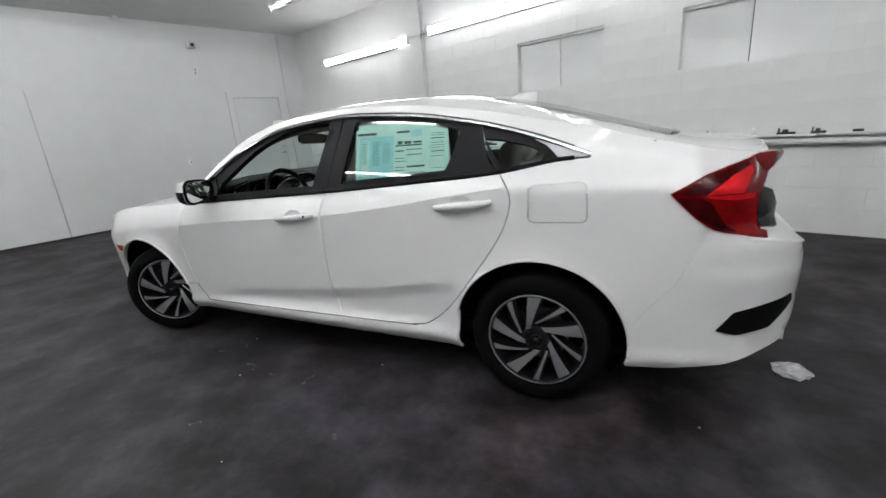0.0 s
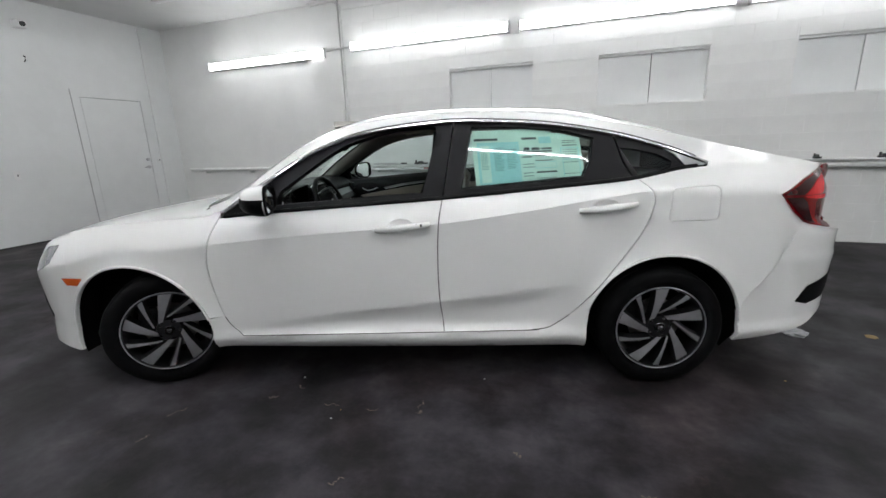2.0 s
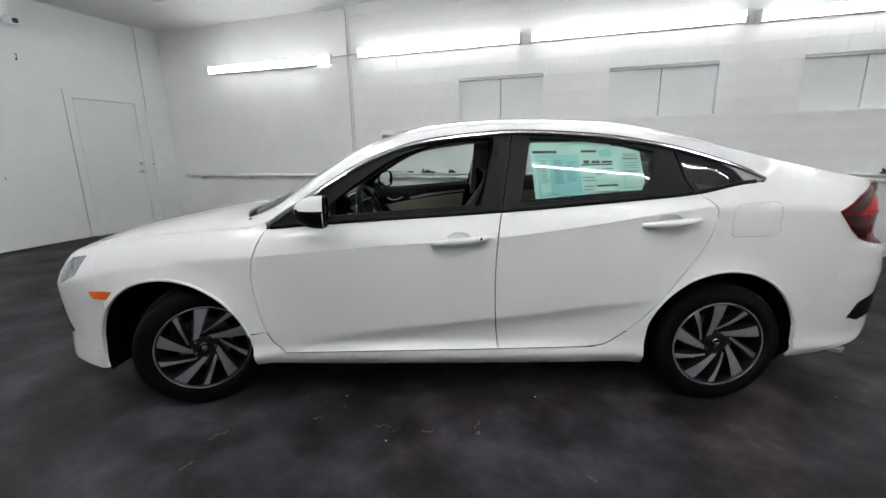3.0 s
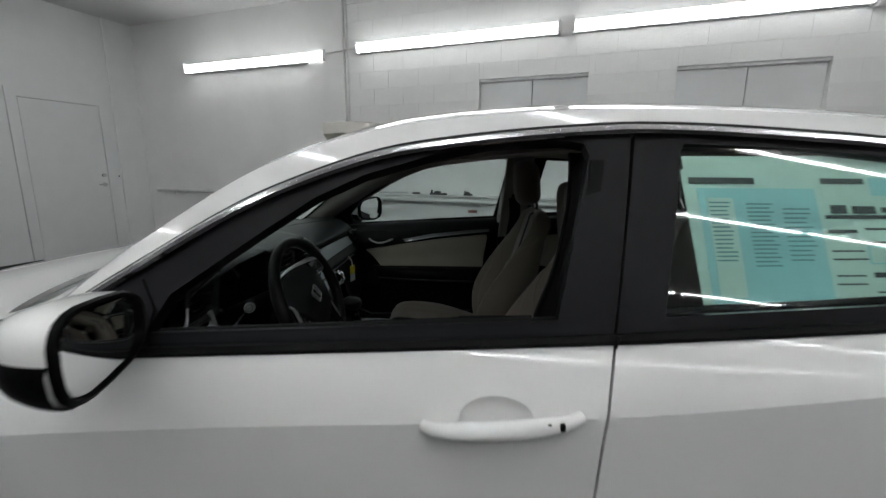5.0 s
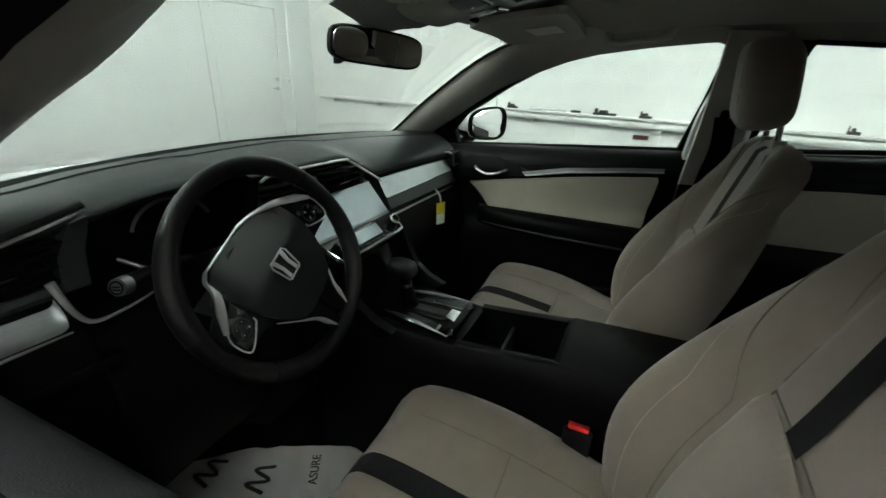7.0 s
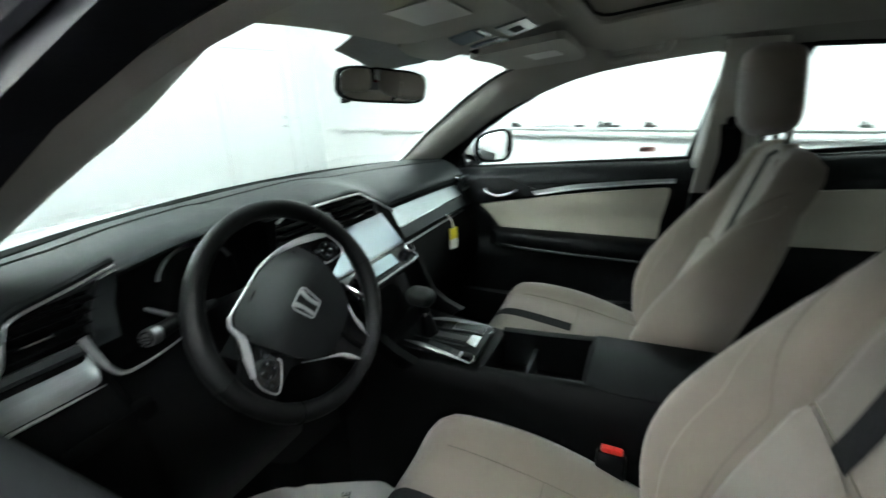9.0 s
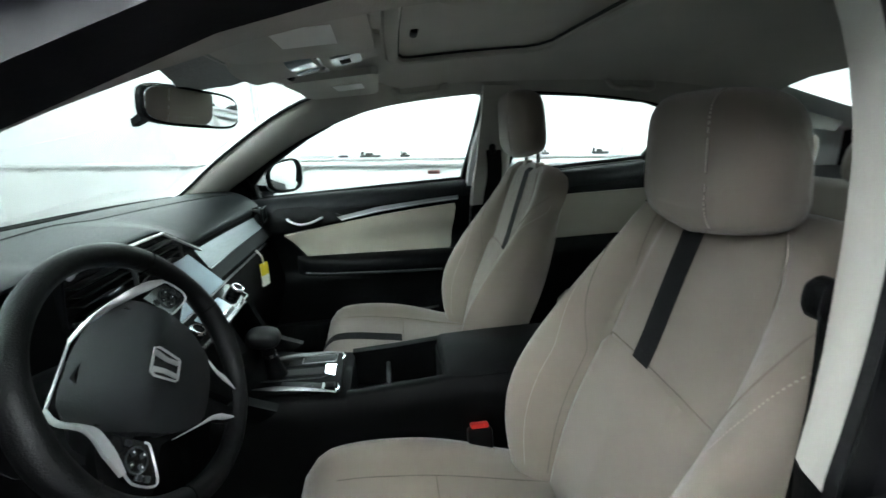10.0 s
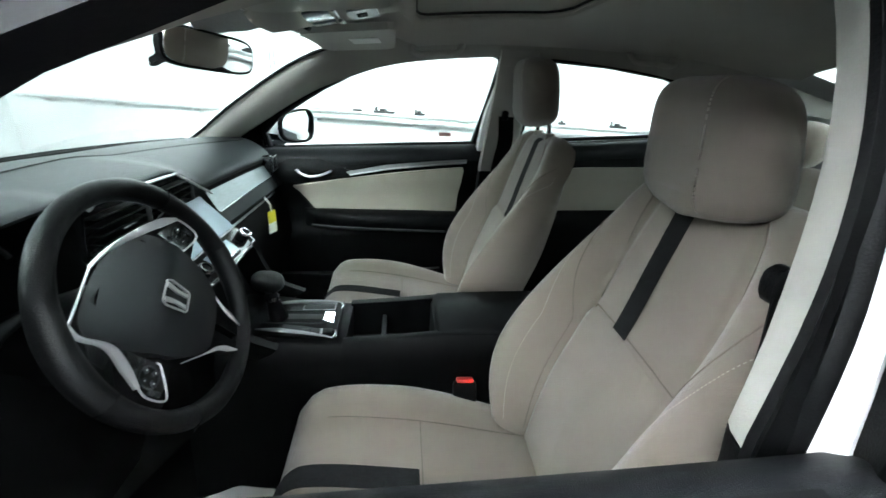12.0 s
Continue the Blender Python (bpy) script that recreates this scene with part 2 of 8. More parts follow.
def bm_tube(path, radius, seg=8, cap=True, flat=1.0, up=(0, 0, 1)):
    """A tube along a path; radius may be a list; flat squeezes it along up."""
    pts = [Vector(p) for p in path]
    rs = radius if isinstance(radius, (list, tuple)) else [radius] * len(pts)
    rings = []
    for i, p in enumerate(pts):
        d = (pts[min(i + 1, len(pts) - 1)] - pts[max(i - 1, 0)]).normalized()
        a = d.cross(Vector(up))
        a = a.normalized() if a.length > 1e-4 else d.cross(Vector((1, 0, 0))).normalized()
        b = a.cross(d)
        rings.append([p + rs[i] * (math.cos(k) * a + flat * math.sin(k) * b) for k in (2 * math.pi * j / seg for j in range(seg))])
    return bm_loft(rings, cap=cap)


def smooth_path(pts, n=8):
    """Catmull-Rom through points."""
    p = [Vector(q) for q in pts]
    p = [2 * p[0] - p[1], *p, 2 * p[-1] - p[-2]]
    out = []
    for i in range(1, len(p) - 2):
        for k in range(n):
            t = k / n
            a, b, c, d = p[i - 1 : i + 3]
            out.append(0.5 * (2 * b + (c - a) * t + (2 * a - 5 * b + 4 * c - d) * t * t + (3 * b - a - 3 * c + d) * t ** 3))
    out.append(p[-2])
    return out


def inside(poly, x, y):
    hit = False
    for (x0, y0), (x1, y1) in zip(poly, poly[1:] + poly[:1]):
        if (y0 > y) != (y1 > y) and x < (x1 - x0) * (y - y0) / (y1 - y0) + x0:
            hit = not hit
    return hit


def resample(poly, step):
    out = []
    for (x0, y0), (x1, y1) in zip(poly, poly[1:] + poly[:1]):
        n = max(1, round(math.hypot(x1 - x0, y1 - y0) / step))
        out += [(x0 + (x1 - x0) * k / n, y0 + (y1 - y0) * k / n) for k in range(n)]
    return out


def shrink(poly, d):
    """The outline moved inwards by d."""
    area = sum(a[0] * b[1] - b[0] * a[1] for a, b in zip(poly, poly[1:] + poly[:1]))
    s, out, n = (1 if area > 0 else -1), [], len(poly)
    for i in range(n):
        p, q, r = (Vector(poly[(i + k) % n]) for k in (-1, 0, 1))
        a, b = (q - p), (r - q)
        a, b = (v.normalized() if v.length else Vector((0, 0)) for v in (a, b))
        na, nb = Vector((-a.y, a.x)) * s, Vector((-b.y, b.x)) * s
        m = na + nb
        k = d / max(0.35, 1 + na.dot(nb)) if m.length > 1e-6 else 0
        out.append(tuple(q + m * k))
    return out


def bm_sheet(outline, fn, step=0.05, thick=0.012, out=(0, -1, 0), holes=(), crease=None):
    """A curved sheet: a flat outline (with holes) filled with a fine mesh and laid on the surface fn(a, b); its rim is turned in."""
    loops = [resample(list(outline), step)] + [resample(list(h), step) for h in holes]
    pts, edges = [], []
    for lp in loops:
        k = len(pts)
        pts += lp
        edges += [(k + i, k + (i + 1) % len(lp)) for i in range(len(lp))]
    rim = np.array(pts)
    lo, hi = rim.min(0), rim.max(0)
    if crease:
        # a folded line across the sheet, kept as a sharp edge
        before = None
        for a in np.arange(lo[0] + 0.3 * step, hi[0], 0.7 * step):
            p = (float(a), crease(float(a)))
            if inside(loops[0], *p) and not any(inside(h, *p) for h in loops[1:]) and ((rim - p) ** 2).sum(1).min() > (0.3 * step) ** 2:
                pts.append(p)
                if before is not None and p[0] - before < step:
                    edges.append((len(pts) - 2, len(pts) - 1))
                before = p[0]
        rim = np.array(pts)
    for i, a in enumerate(np.arange(lo[0] + step / 2, hi[0], step)):
        for b in np.arange(lo[1] + step / 2, hi[1], step):
            b2 = b + (step / 2 if i % 2 else 0)
            if inside(loops[0], a, b2) and not any(inside(h, a, b2) for h in loops[1:]) and ((rim - (a, b2)) ** 2).sum(1).min() > (0.55 * step) ** 2:
                pts.append((a, b2))
    from_cdt = geometry.delaunay_2d_cdt([Vector(p) for p in pts], edges, [], 0, 1e-5)
    bm = bmesh.new()
    vs = [bm.verts.new(fn(p.x, p.y)) for p in from_cdt[0]]
    folded = {vs[i] for i, p in enumerate(from_cdt[0]) if crease and abs(p.y - crease(p.x)) < 2e-4}
    for t in from_cdt[2]:
        cx, cy = sum((from_cdt[0][i].x for i in t)) / 3, sum((from_cdt[0][i].y for i in t)) / 3
        if inside(loops[0], cx, cy) and not any(inside(h, cx, cy) for h in loops[1:]):
            bm.faces.new([vs[i] for i in t])
    for e in bm.edges:
        if e.verts[0] in folded and e.verts[1] in folded:
            e.smooth = False
    bmesh.ops.delete(bm, geom=[v for v in bm.verts if not v.link_faces], context="VERTS")
    bmesh.ops.recalc_face_normals(bm, faces=bm.faces)
    bm.normal_update()
    if sum((f.normal * f.calc_area() for f in bm.faces), Vector()).dot(Vector(out)) < 0:
        bmesh.ops.reverse_faces(bm, faces=bm.faces)
        bm.normal_update()
    if thick:
        border = [e for e in bm.edges if len(e.link_faces) == 1]
        inner = {}
        for e in border:
            for v in e.verts:
                if v not in inner:
                    inner[v] = bm.verts.new(v.co - v.normal * thick)
        for e in border:
            l = e.link_loops[0]
            a, b = l.vert, l.link_loop_next.vert
            bm.faces.new((b, a, inner[a], inner[b]))
            e.smooth = False
    return bm


def bm_lathe(profile, seg=48):
    """A turned shape round the y axis from (radius, y) pairs."""
    rings = [[(r * math.cos(a), y, r * math.sin(a)) for a in (2 * math.pi * i / seg for i in range(seg))] for r, y in profile]
    return bm_loft(rings, cap=False)

# ---- the room: a white block-walled bay, turned a little from the car ----
ROOM = pose(0, 0, 0, 0, 0, -17.5)
LEFT, RIGHT, BACK, FAR, FARL, TOP = -6.75, 7.4, -5.6, 3.50, 3.58, 3.47
STEP = -2.74


def room_part(name, bm, mat, label="", kind="structure", parent=None, smooth=False):
    ob = part(name, bm, mat, parent, label, smooth=smooth)
    if parent is None:
        ob.matrix_world = ROOM
    if kind and parent is None:
        ob["kind"] = kind
    return ob


floor = room_part("floor", bm_box(LEFT - 0.3, RIGHT + 0.3, BACK - 0.3, FARL + 0.4, -0.2, 0.0), FLOOR, "dark scuffed sealed concrete floor")
room_part("ceiling", bm_box(LEFT - 0.3, RIGHT + 0.3, BACK - 0.3, FARL + 0.4, TOP, TOP + 0.2), CEIL, "white painted ceiling")
NICHES = [(-0.96, 0.24), (1.08, 2.32), (3.17, 4.41)]
NZ = (1.70, 2.31)


def niche_loop(a, b):
    return [(a, NZ[0]), (b, NZ[0]), (b, NZ[1]), (a, NZ[1])]


wall_far = room_part("wall_north", bm_sheet([(STEP, 0), (RIGHT, 0), (RIGHT, TOP), (STEP, TOP)], lambda u, z: Vector((u, FAR + 0.0025, z)), 0.6, 0.26, (0, -1, 0), [niche_loop(*n) for n in NICHES]),
                     WALL, "white painted concrete block wall with blocked-up windows")
room_part("wall_north_2", bm_box(LEFT - 0.25, STEP, FARL, FARL + 0.25, 0, TOP), WALL, "smooth white painted wall")
pil = room_part("pilaster", bm_box(-3.28, STEP, FAR - 0.045, FARL, 0, TOP), WALL, "white painted pilaster")
for i, (a, b) in enumerate(NICHES):
    mid = (a + b) / 2
    for x0, x1 in ((a, mid - 0.004), (mid + 0.004, b)):
        room_part("window_board", bm_box(x0, x1, FAR + 0.085, FAR + 0.11, NZ[0], NZ[1] - 0.012, 0.003), BOARD, parent=wall_far)
    room_part("lintel_strip", bm_box(a, b, FAR + 0.03, FAR + 0.085, NZ[1] - 0.03, NZ[1], 0.004), PIPE, parent=wall_far)
room_part("wall_east", bm_box(RIGHT, RIGHT + 0.25, BACK, FAR + 0.3, 0, TOP), WALL, "white painted wall")
# this unseen wall is made dark to cut light thrown back at the car
room_part("wall_south", bm_box(LEFT, RIGHT, BACK - 0.25, BACK, 0, TOP), DARKWALL, "unseen wall, kept dark to hold back light")

# left wall with its flush door
DN0, DN1, DZ = 2.00, 2.98, 2.19
wall_w = room_part("wall_west", bm_sheet([(BACK, 0.0), (DN0, 0.0), (DN0, DZ), (DN1, DZ), (DN1, 0.0), (FARL, 0.0), (FARL, TOP), (BACK, TOP)], lambda n, z: Vector((LEFT, n, z)), 0.6, 0.25, (1, 0, 0)),
                   BOARD, "smooth white painted wall")
room_part("chase", bm_box(LEFT, LEFT + 0.035, 3.16, FARL, 0, TOP, 0.004), BOARD, "white boxed corner chase")
for name, n0 in (("wall_seam", 1.875), ("wall_seam", -1.1)):
    room_part(name, bm_box(LEFT, LEFT + 0.008, n0 - 0.006, n0 + 0.006, 0.0, 2.3, 0.002), STEEL, "narrow metal wall seam")
d = tagged(empty("door_1"), "closed flush white door with lever and deadbolt", "door", kind="structure")
d.matrix_world = ROOM
room_part("door_leaf", bm_box(LEFT - 0.045, LEFT - 0.008, DN0 + 0.008, DN1 - 0.008, 0.008, DZ - 0.008, 0.003), BOARD, parent=d)
room_part("door_stop", bm_box(LEFT - 0.20, LEFT - 0.05, DN0, DN1, 0.0, DZ), GAP, parent=d)
lever = join(bm_tube([(LEFT - 0.01, DN1 - 0.07, 1.02), (LEFT + 0.05, DN1 - 0.07, 1.02), (LEFT + 0.055, DN1 - 0.18, 1.02)], 0.011, 8), bm_tube([(LEFT - 0.009, DN1 - 0.07, 1.02), (LEFT + 0.006, DN1 - 0.07, 1.02)], 0.03, 16))
room_part("door_lever", lever, STEEL, parent=d, smooth=True)
room_part("deadbolt", bm_tube([(LEFT - 0.009, DN1 - 0.07, 1.16), (LEFT + 0.02, DN1 - 0.07, 1.16)], 0.028, 16), STEEL, parent=d, smooth=True)

# baseboard line along the walls
room_part("baseboard", bm_box(LEFT, LEFT + 0.012, BACK, DN0 - 0.02, 0.0, 0.02), DARKBITS, "dark dirty joint at the wall foot")

# raised band above the recessed wall panel, with its conduit
room_part("trim", bm_box(STEP, RIGHT, FAR - 0.012, FAR + 0.004, 3.30, 3.32, 0.003), WALL, "white painted wall ledge")
cond = tagged(empty("conduit"), "white painted electrical conduit along the wall", "conduit", kind="structure")
cond.matrix_world = ROOM
for path in ([(-3.30, FARL - 0.02, 1.42), (-3.30, FARL - 0.02, 3.36), (-3.2, FAR - 0.06, 3.41), (-2.80, FAR - 0.06, 3.42)], [(-2.80, FAR - 0.06, 3.42), (-2.70, FAR - 0.02, 3.36), (-2.70, FAR - 0.02, 1.30)], [(-3.02, FAR - 0.06, 2.74), (-2.56, FAR - 0.06, 2.77)]):
    room_part("conduit_run", bm_tube(path, 0.011, 8), PIPE, parent=cond, smooth=True)
room_part("switch_box", bm_box(-3.335, -3.265, FARL - 0.045, FARL, 1.34, 1.44, 0.006), PIPE, parent=cond)


# strip lights
def strip_light(m, glow, length=2.44, tall=1.0):
    f = tagged(empty("strip_light"), "white fluorescent strip light with two lit tubes end to end", "ceiling light", "strip lights")
    half = length / 2
    part("channel", bm_box(-half, half, -0.02, 0.045, -0.055, 0.055, 0.008), FIXTURE, f)
    for s in (-1, 1):
        x0, x1 = sorted((s * 0.012, s * (half - 0.02)))
        prof = [(0.062 * math.cos(a), 0.062 * math.sin(a)) for a in (math.pi * i / 10 for i in range(11))]
        rings = [[(x, -0.02 - 0.75 * q, p * 1.25 * tall) for p, q in prof] + [(x, -0.02, -0.07), (x, -0.02, 0.07)] for x in (x0, x0 + 0.01, x1 - 0.01, x1)]
        part("lit_diffuser", bm_loft([r[:11] for r in rings]), glow, f, "glowing white diffuser")
    for s in (-1, 1):
        part("end_cap", bm_box(s * half - 0.012, s * half + 0.012, -0.075, 0.045, -0.07, 0.07, 0.008), FIXTURE, f)
    f.matrix_world = m
    return f


UP = pose(0, 0, 0, -90)
first = strip_light(ROOM @ pose(-4.24, FARL - 0.10, 2.72), TUBEWALL, tall=0.72)
for u, n, z in ((-1.30, FAR - 0.05, 2.76), (1.29, FAR - 0.05, 2.76), (3.87, FAR - 0.05, 2.75), (6.1, FAR - 0.05, 2.74)):
    copy_thing(first, ROOM @ pose(u, n, z))
copy_thing(first, ROOM @ pose(-3.78, 2.24, TOP - 0.046) @ UP)
# brighter rows over the open half of the bay
bright = strip_light(ROOM @ pose(-4.6, -1.65, TOP - 0.046) @ UP, TUBE)
# the row at -4.4 is an unseen fill, added to brighten the car's side
for n in (-1.65, -2.6, -4.4):
    for u in (-4.6, -2.1, 0.4, 2.9, 5.4):
        if (u, n) != (-4.6, -1.65):
            copy_thing(bright, ROOM @ pose(u, n, TOP - 0.046) @ UP)

# ledge pipe with clutter along the far wall
rail = tagged(empty("wall_rail"), "white painted pipe rail on brackets along the wall", "rail", kind="structure")
rail.matrix_world = ROOM
room_part("rail_pipe", bm_tube([(-6.38, FARL - 0.10, 0.925), (-3.3, FARL - 0.10, 0.925)], 0.030, 10), PIPE, parent=rail, smooth=True)
room_part("rail_pipe", bm_tube([(-2.72, FAR - 0.10, 0.915), (RIGHT - 0.1, FAR - 0.10, 0.90)], 0.030, 10), PIPE, parent=rail, smooth=True)
room_part("ledge_board", bm_box(-2.7, RIGHT - 0.05, FAR - 0.13, FAR - 0.005, 0.955, 0.975, 0.004), PIPE, parent=rail)
for u in (-6.0, -4.9, -3.8, -2.2, -0.9, 0.6, 1.9, 3.3, 4.6, 5.8):
    f0 = FARL if u < STEP else FAR
    room_part("bracket", bm_box(u - 0.02, u + 0.02, f0 - 0.11, f0, 0.86, 0.945, 0.006), PIPE, parent=rail)
rng = random.Random(4)
u = -2.55
while u < 6.4:
    kind = rng.choice(("wire_coil", "clamp", "clamp", "rod", "bottle", "gap"))
    w = rng.uniform(0.06, 0.26)
    z = 0.976
    if kind == "wire_coil":
        pts = [(u + w * (0.5 + 0.45 * math.cos(6.3 * i / 13)), FAR - 0.07 + 0.03 * math.sin(6.3 * i / 13), z + 0.014 + 0.006 * math.sin(i * 2.1)) for i in range(40)]
        ob = room_part("cable_coil", bm_tube(pts, 0.007, 5), DARKBITS, "black cable coil lying on the ledge", kind="", smooth=True)
        tagged(ob, category="cable", group="clutter on the ledge")
    elif kind == "clamp":
        bm = join(bm_box(u, u + w, FAR - 0.10, FAR - 0.05, z, z + 0.022, 0.004), bm_box(u + 0.3 * w, u + 0.6 * w, FAR - 0.11, FAR - 0.04, z + 0.018, z + 0.045, 0.006), bm_box(u + 0.05 * w, u + 0.16 * w, FAR - 0.09, FAR - 0.06, z + 0.018, z + 0.06, 0.004))
        tagged(room_part("hand_tool", bm, DARKBITS, "small dark hand tool lying on the ledge", kind=""), category="tool", group="clutter on the ledge")
    elif kind == "rod":
        bm = bm_tube([(u, FAR - 0.08, z + 0.012), (u + w * 1.4, FAR - 0.05, z + 0.012)], 0.012, 8)
        tagged(room_part("metal_rod", bm, STEEL, "short steel rod lying on the ledge", kind="", smooth=True), category="rod", group="clutter on the ledge")
    elif kind == "bottle":
        bm = bm_lathe([(0.0, 0.0), (0.022, 0.0), (0.024, 0.01), (0.024, 0.055), (0.010, 0.07), (0.010, 0.085), (0, 0.085)], 14)
        bm.transform(pose(u + 0.03, FAR - 0.07, z, 90, 0, 0))
        tagged(room_part("small_bottle", bm, FIXTURE, "small white bottle on the ledge", kind="", smooth=True), category="bottle", group="clutter on the ledge")
    u += w * 1.4 + rng.uniform(0.03, 0.16)

# things on the left wall
sp = tagged(empty("wall_camera"), "small grey camera on a wall bracket", "camera")
part("bracket", bm_box(0.0, 0.10, -0.03, 0.03, 0.03, 0.08, 0.006), PIPE, sp)
part("housing", bm_box(0.05, 0.19, -0.075, 0.06, -0.05, 0.045, 0.015), FIXTURE, sp)
part("lens", bm_tube([(0.185, -0.01, 0.0), (0.215, -0.01, -0.005)], 0.032, 14), DARKBITS, sp, "dark lens")
sp.matrix_world = ROOM @ pose(LEFT, 1.38, 3.10)
hook = tagged(room_part("wall_hook", bm_tube([(LEFT, 1.39, 2.70), (LEFT + 0.03, 1.39, 2.69), (LEFT + 0.035, 1.385, 2.64), (LEFT + 0.01, 1.38, 2.62)], 0.008, 6), DARKBITS, "small dark wall hook", kind="", smooth=True), category="hook")
for nn, zz, lab in ((0.95, 1.02, "small white outlet plate on the wall"), (3.10, 1.14, "white switch plate beside the door")):
    o = tagged(empty("wall_plate"), lab, "switch")
    part("plate", bm_box(0, 0.008, -0.037, 0.037, -0.06, 0.06, 0.003), FIXTURE, o)
    part("toggle", bm_box(0.006, 0.02, -0.006, 0.006, -0.012, 0.012, 0.002), DARKBITS, o)
    o.matrix_world = ROOM @ pose(LEFT + (0.035 if nn > 3 else 0), nn, zz)
pipe = tagged(empty("ceiling_sensor"), "white round sensor at the ceiling edge", "sensor")
part("body", bm_tube([(0, 0, 0), (0, 0, -0.05)], 0.05, 16), FIXTURE, pipe)
part("stem", bm_tube([(0, 0, 0), (0, 0, 0.02)], 0.02, 10), PIPE, pipe)
pipe.matrix_world = ROOM @ pose(LEFT + 0.12, 0.28, TOP - 0.018)

# litter on the floor
CHALK = material("pale_worn_concrete", (0.11, 0.085, 0.065), 0.8, vary=0.5, scale=60)
rng = random.Random(9)


def crumple(name, x, y, rad, mat, label, cat, flat=0.35, seed=1):
    bm = bmesh.new()
    bmesh.ops.create_icosphere(bm, subdivisions=3, radius=rad)
    for v in bm.verts:
        q = noise.noise(v.co * (2.2 / rad) + Vector((seed, 0, 0)))
        v.co *= 1 + 0.45 * q
        v.co.z = max(-0.3 * rad, v.co.z) * flat
    lo = min(v.co.z for v in bm.verts)
    bm.transform(Matrix.Translation((x, y, -lo)))
    return tagged(part(name, bm, mat, None, label, smooth=False), category=cat)


# pale scratches in the floor
scr = random.Random(21)
for sx, sy, ln, turn in ((0.42, -0.98, 0.07, 80), (0.44, -1.04, 0.03, 70), (0.20, -1.10, 0.06, 20), (-0.02, -1.12, 0.08, 5), (-0.28, -1.03, 0.05, -35), (-0.36, -1.16, 0.05, 30), (-0.75, -1.42, 0.09, 60), (0.30, -1.55, 0.06, 55), (-0.72, -1.62, 0.06, 85), (1.45, -1.25, 0.05, 10), (0.95, -1.18, 0.04, -30)):
    pts = [Vector((ln * (i / 6 - 0.5), 0.012 * scr.uniform(-1, 1), 0.0006)) for i in range(7)]
    st = bm_tube(smooth_path(pts, 3), [0.0012 + 0.0035 * scr.random() for i in range(19)], 5, flat=0.15)
    st.transform(pose(sx, sy, 0, 0, 0, turn))
    part("scratch", st, CHALK, floor)

crumple("plastic_scrap", 2.49, -0.26, 0.075, LITTER, "crumpled clear plastic scrap on the floor", "litter", 0.3, 1)
crumple("dry_leaf", 2.92, -0.33, 0.03, LEAF, "small dry yellow leaf on the floor", "leaf", 0.15, 3)
for i in range(11):
    x, y = rng.uniform(-2.6, 3.4), rng.uniform(-2.3, -0.7)
    crumple("floor_crumb", x, y, rng.uniform(0.003, 0.007), rng.choice((LITTER, LEAF, LITTER)), "tiny pale crumb on the floor", "crumb", 0.4, i)

# ---- the car: its surfaces ----
# x runs from the nose (minus) to the tail, the camera passes on the driver's side (minus y).
HALF = curve([(-2.36, 0.25), (-2.33, 0.38), (-2.29, 0.545), (-2.22, 0.658), (-2.1, 0.742), (-1.95, 0.808), (-1.75, 0.848), (-1.5, 0.878), (-1.2, 0.89), (-0.8, 0.895),
              (0.0, 0.90), (0.9, 0.895), (1.35, 0.885), (1.6, 0.868), (1.8, 0.848), (1.95, 0.823), (2.08, 0.79), (2.2, 0.745), (2.28, 0.69), (2.34, 0.62), (2.38, 0.53), (2.41, 0.42), (2.43, 0.26)])
LOWER = curve([(0.0, -0.20), (0.17, -0.14), (0.21, -0.07), (0.25, -0.032), (0.29, -0.018), (0.32, -0.030), (0.36, -0.040)])
SWAGE = curve([(-1.2, 0.30), (-0.90, 0.325), (-0.85, 0.34), (-0.48, 0.39), (-0.05, 0.44), (0.5, 0.497), (0.82, 0.545), (1.0, 0.56)])
CREASE = curve([(-2.3, 0.60), (-1.6, 0.76), (-0.95, 0.82), (-0.49, 0.858), (0.22, 0.903), (0.64, 0.953), (1.05, 1.015), (1.29, 1.04), (1.82, 1.022), (2.3, 0.99)])
BELT = curve([(-2.35, 0.60), (-2.2, 0.70), (-2.0, 0.805), (-1.8, 0.865), (-1.5, 0.907), (-1.2, 0.928), (-0.92, 0.95), (-0.65, 0.97), (0.24, 1.02), (0.92, 1.07), (1.18, 1.09),
              (1.48, 1.135), (1.7, 1.14), (2.0, 1.11), (2.2, 1.08), (2.35, 1.04)])
CHROMELINE = curve([(-0.92, 0.955), (-0.7, 1.10), (-0.41, 1.265), (-0.14, 1.35), (0.19, 1.385), (0.3, 1.39), (0.67, 1.37), (1.05, 1.31), (1.34, 1.23), (1.56, 1.147)])
EDGE = curve([(-2.35, 0.58), (-2.3, 0.64), (-2.2, 0.725), (-2.0, 0.825), (-1.8, 0.885), (-1.5, 0.925), (-1.2, 0.943), (-1.0, 0.957), (-0.92, 0.985), (-0.7, 1.155),
              (-0.41, 1.334), (-0.14, 1.408), (0.19, 1.435), (0.3, 1.437), (0.67, 1.423), (1.05, 1.371), (1.34, 1.312), (1.56, 1.262), (1.75, 1.214),
              (1.95, 1.166), (2.15, 1.130), (2.24, 1.118), (2.32, 1.09), (2.40, 1.04)])
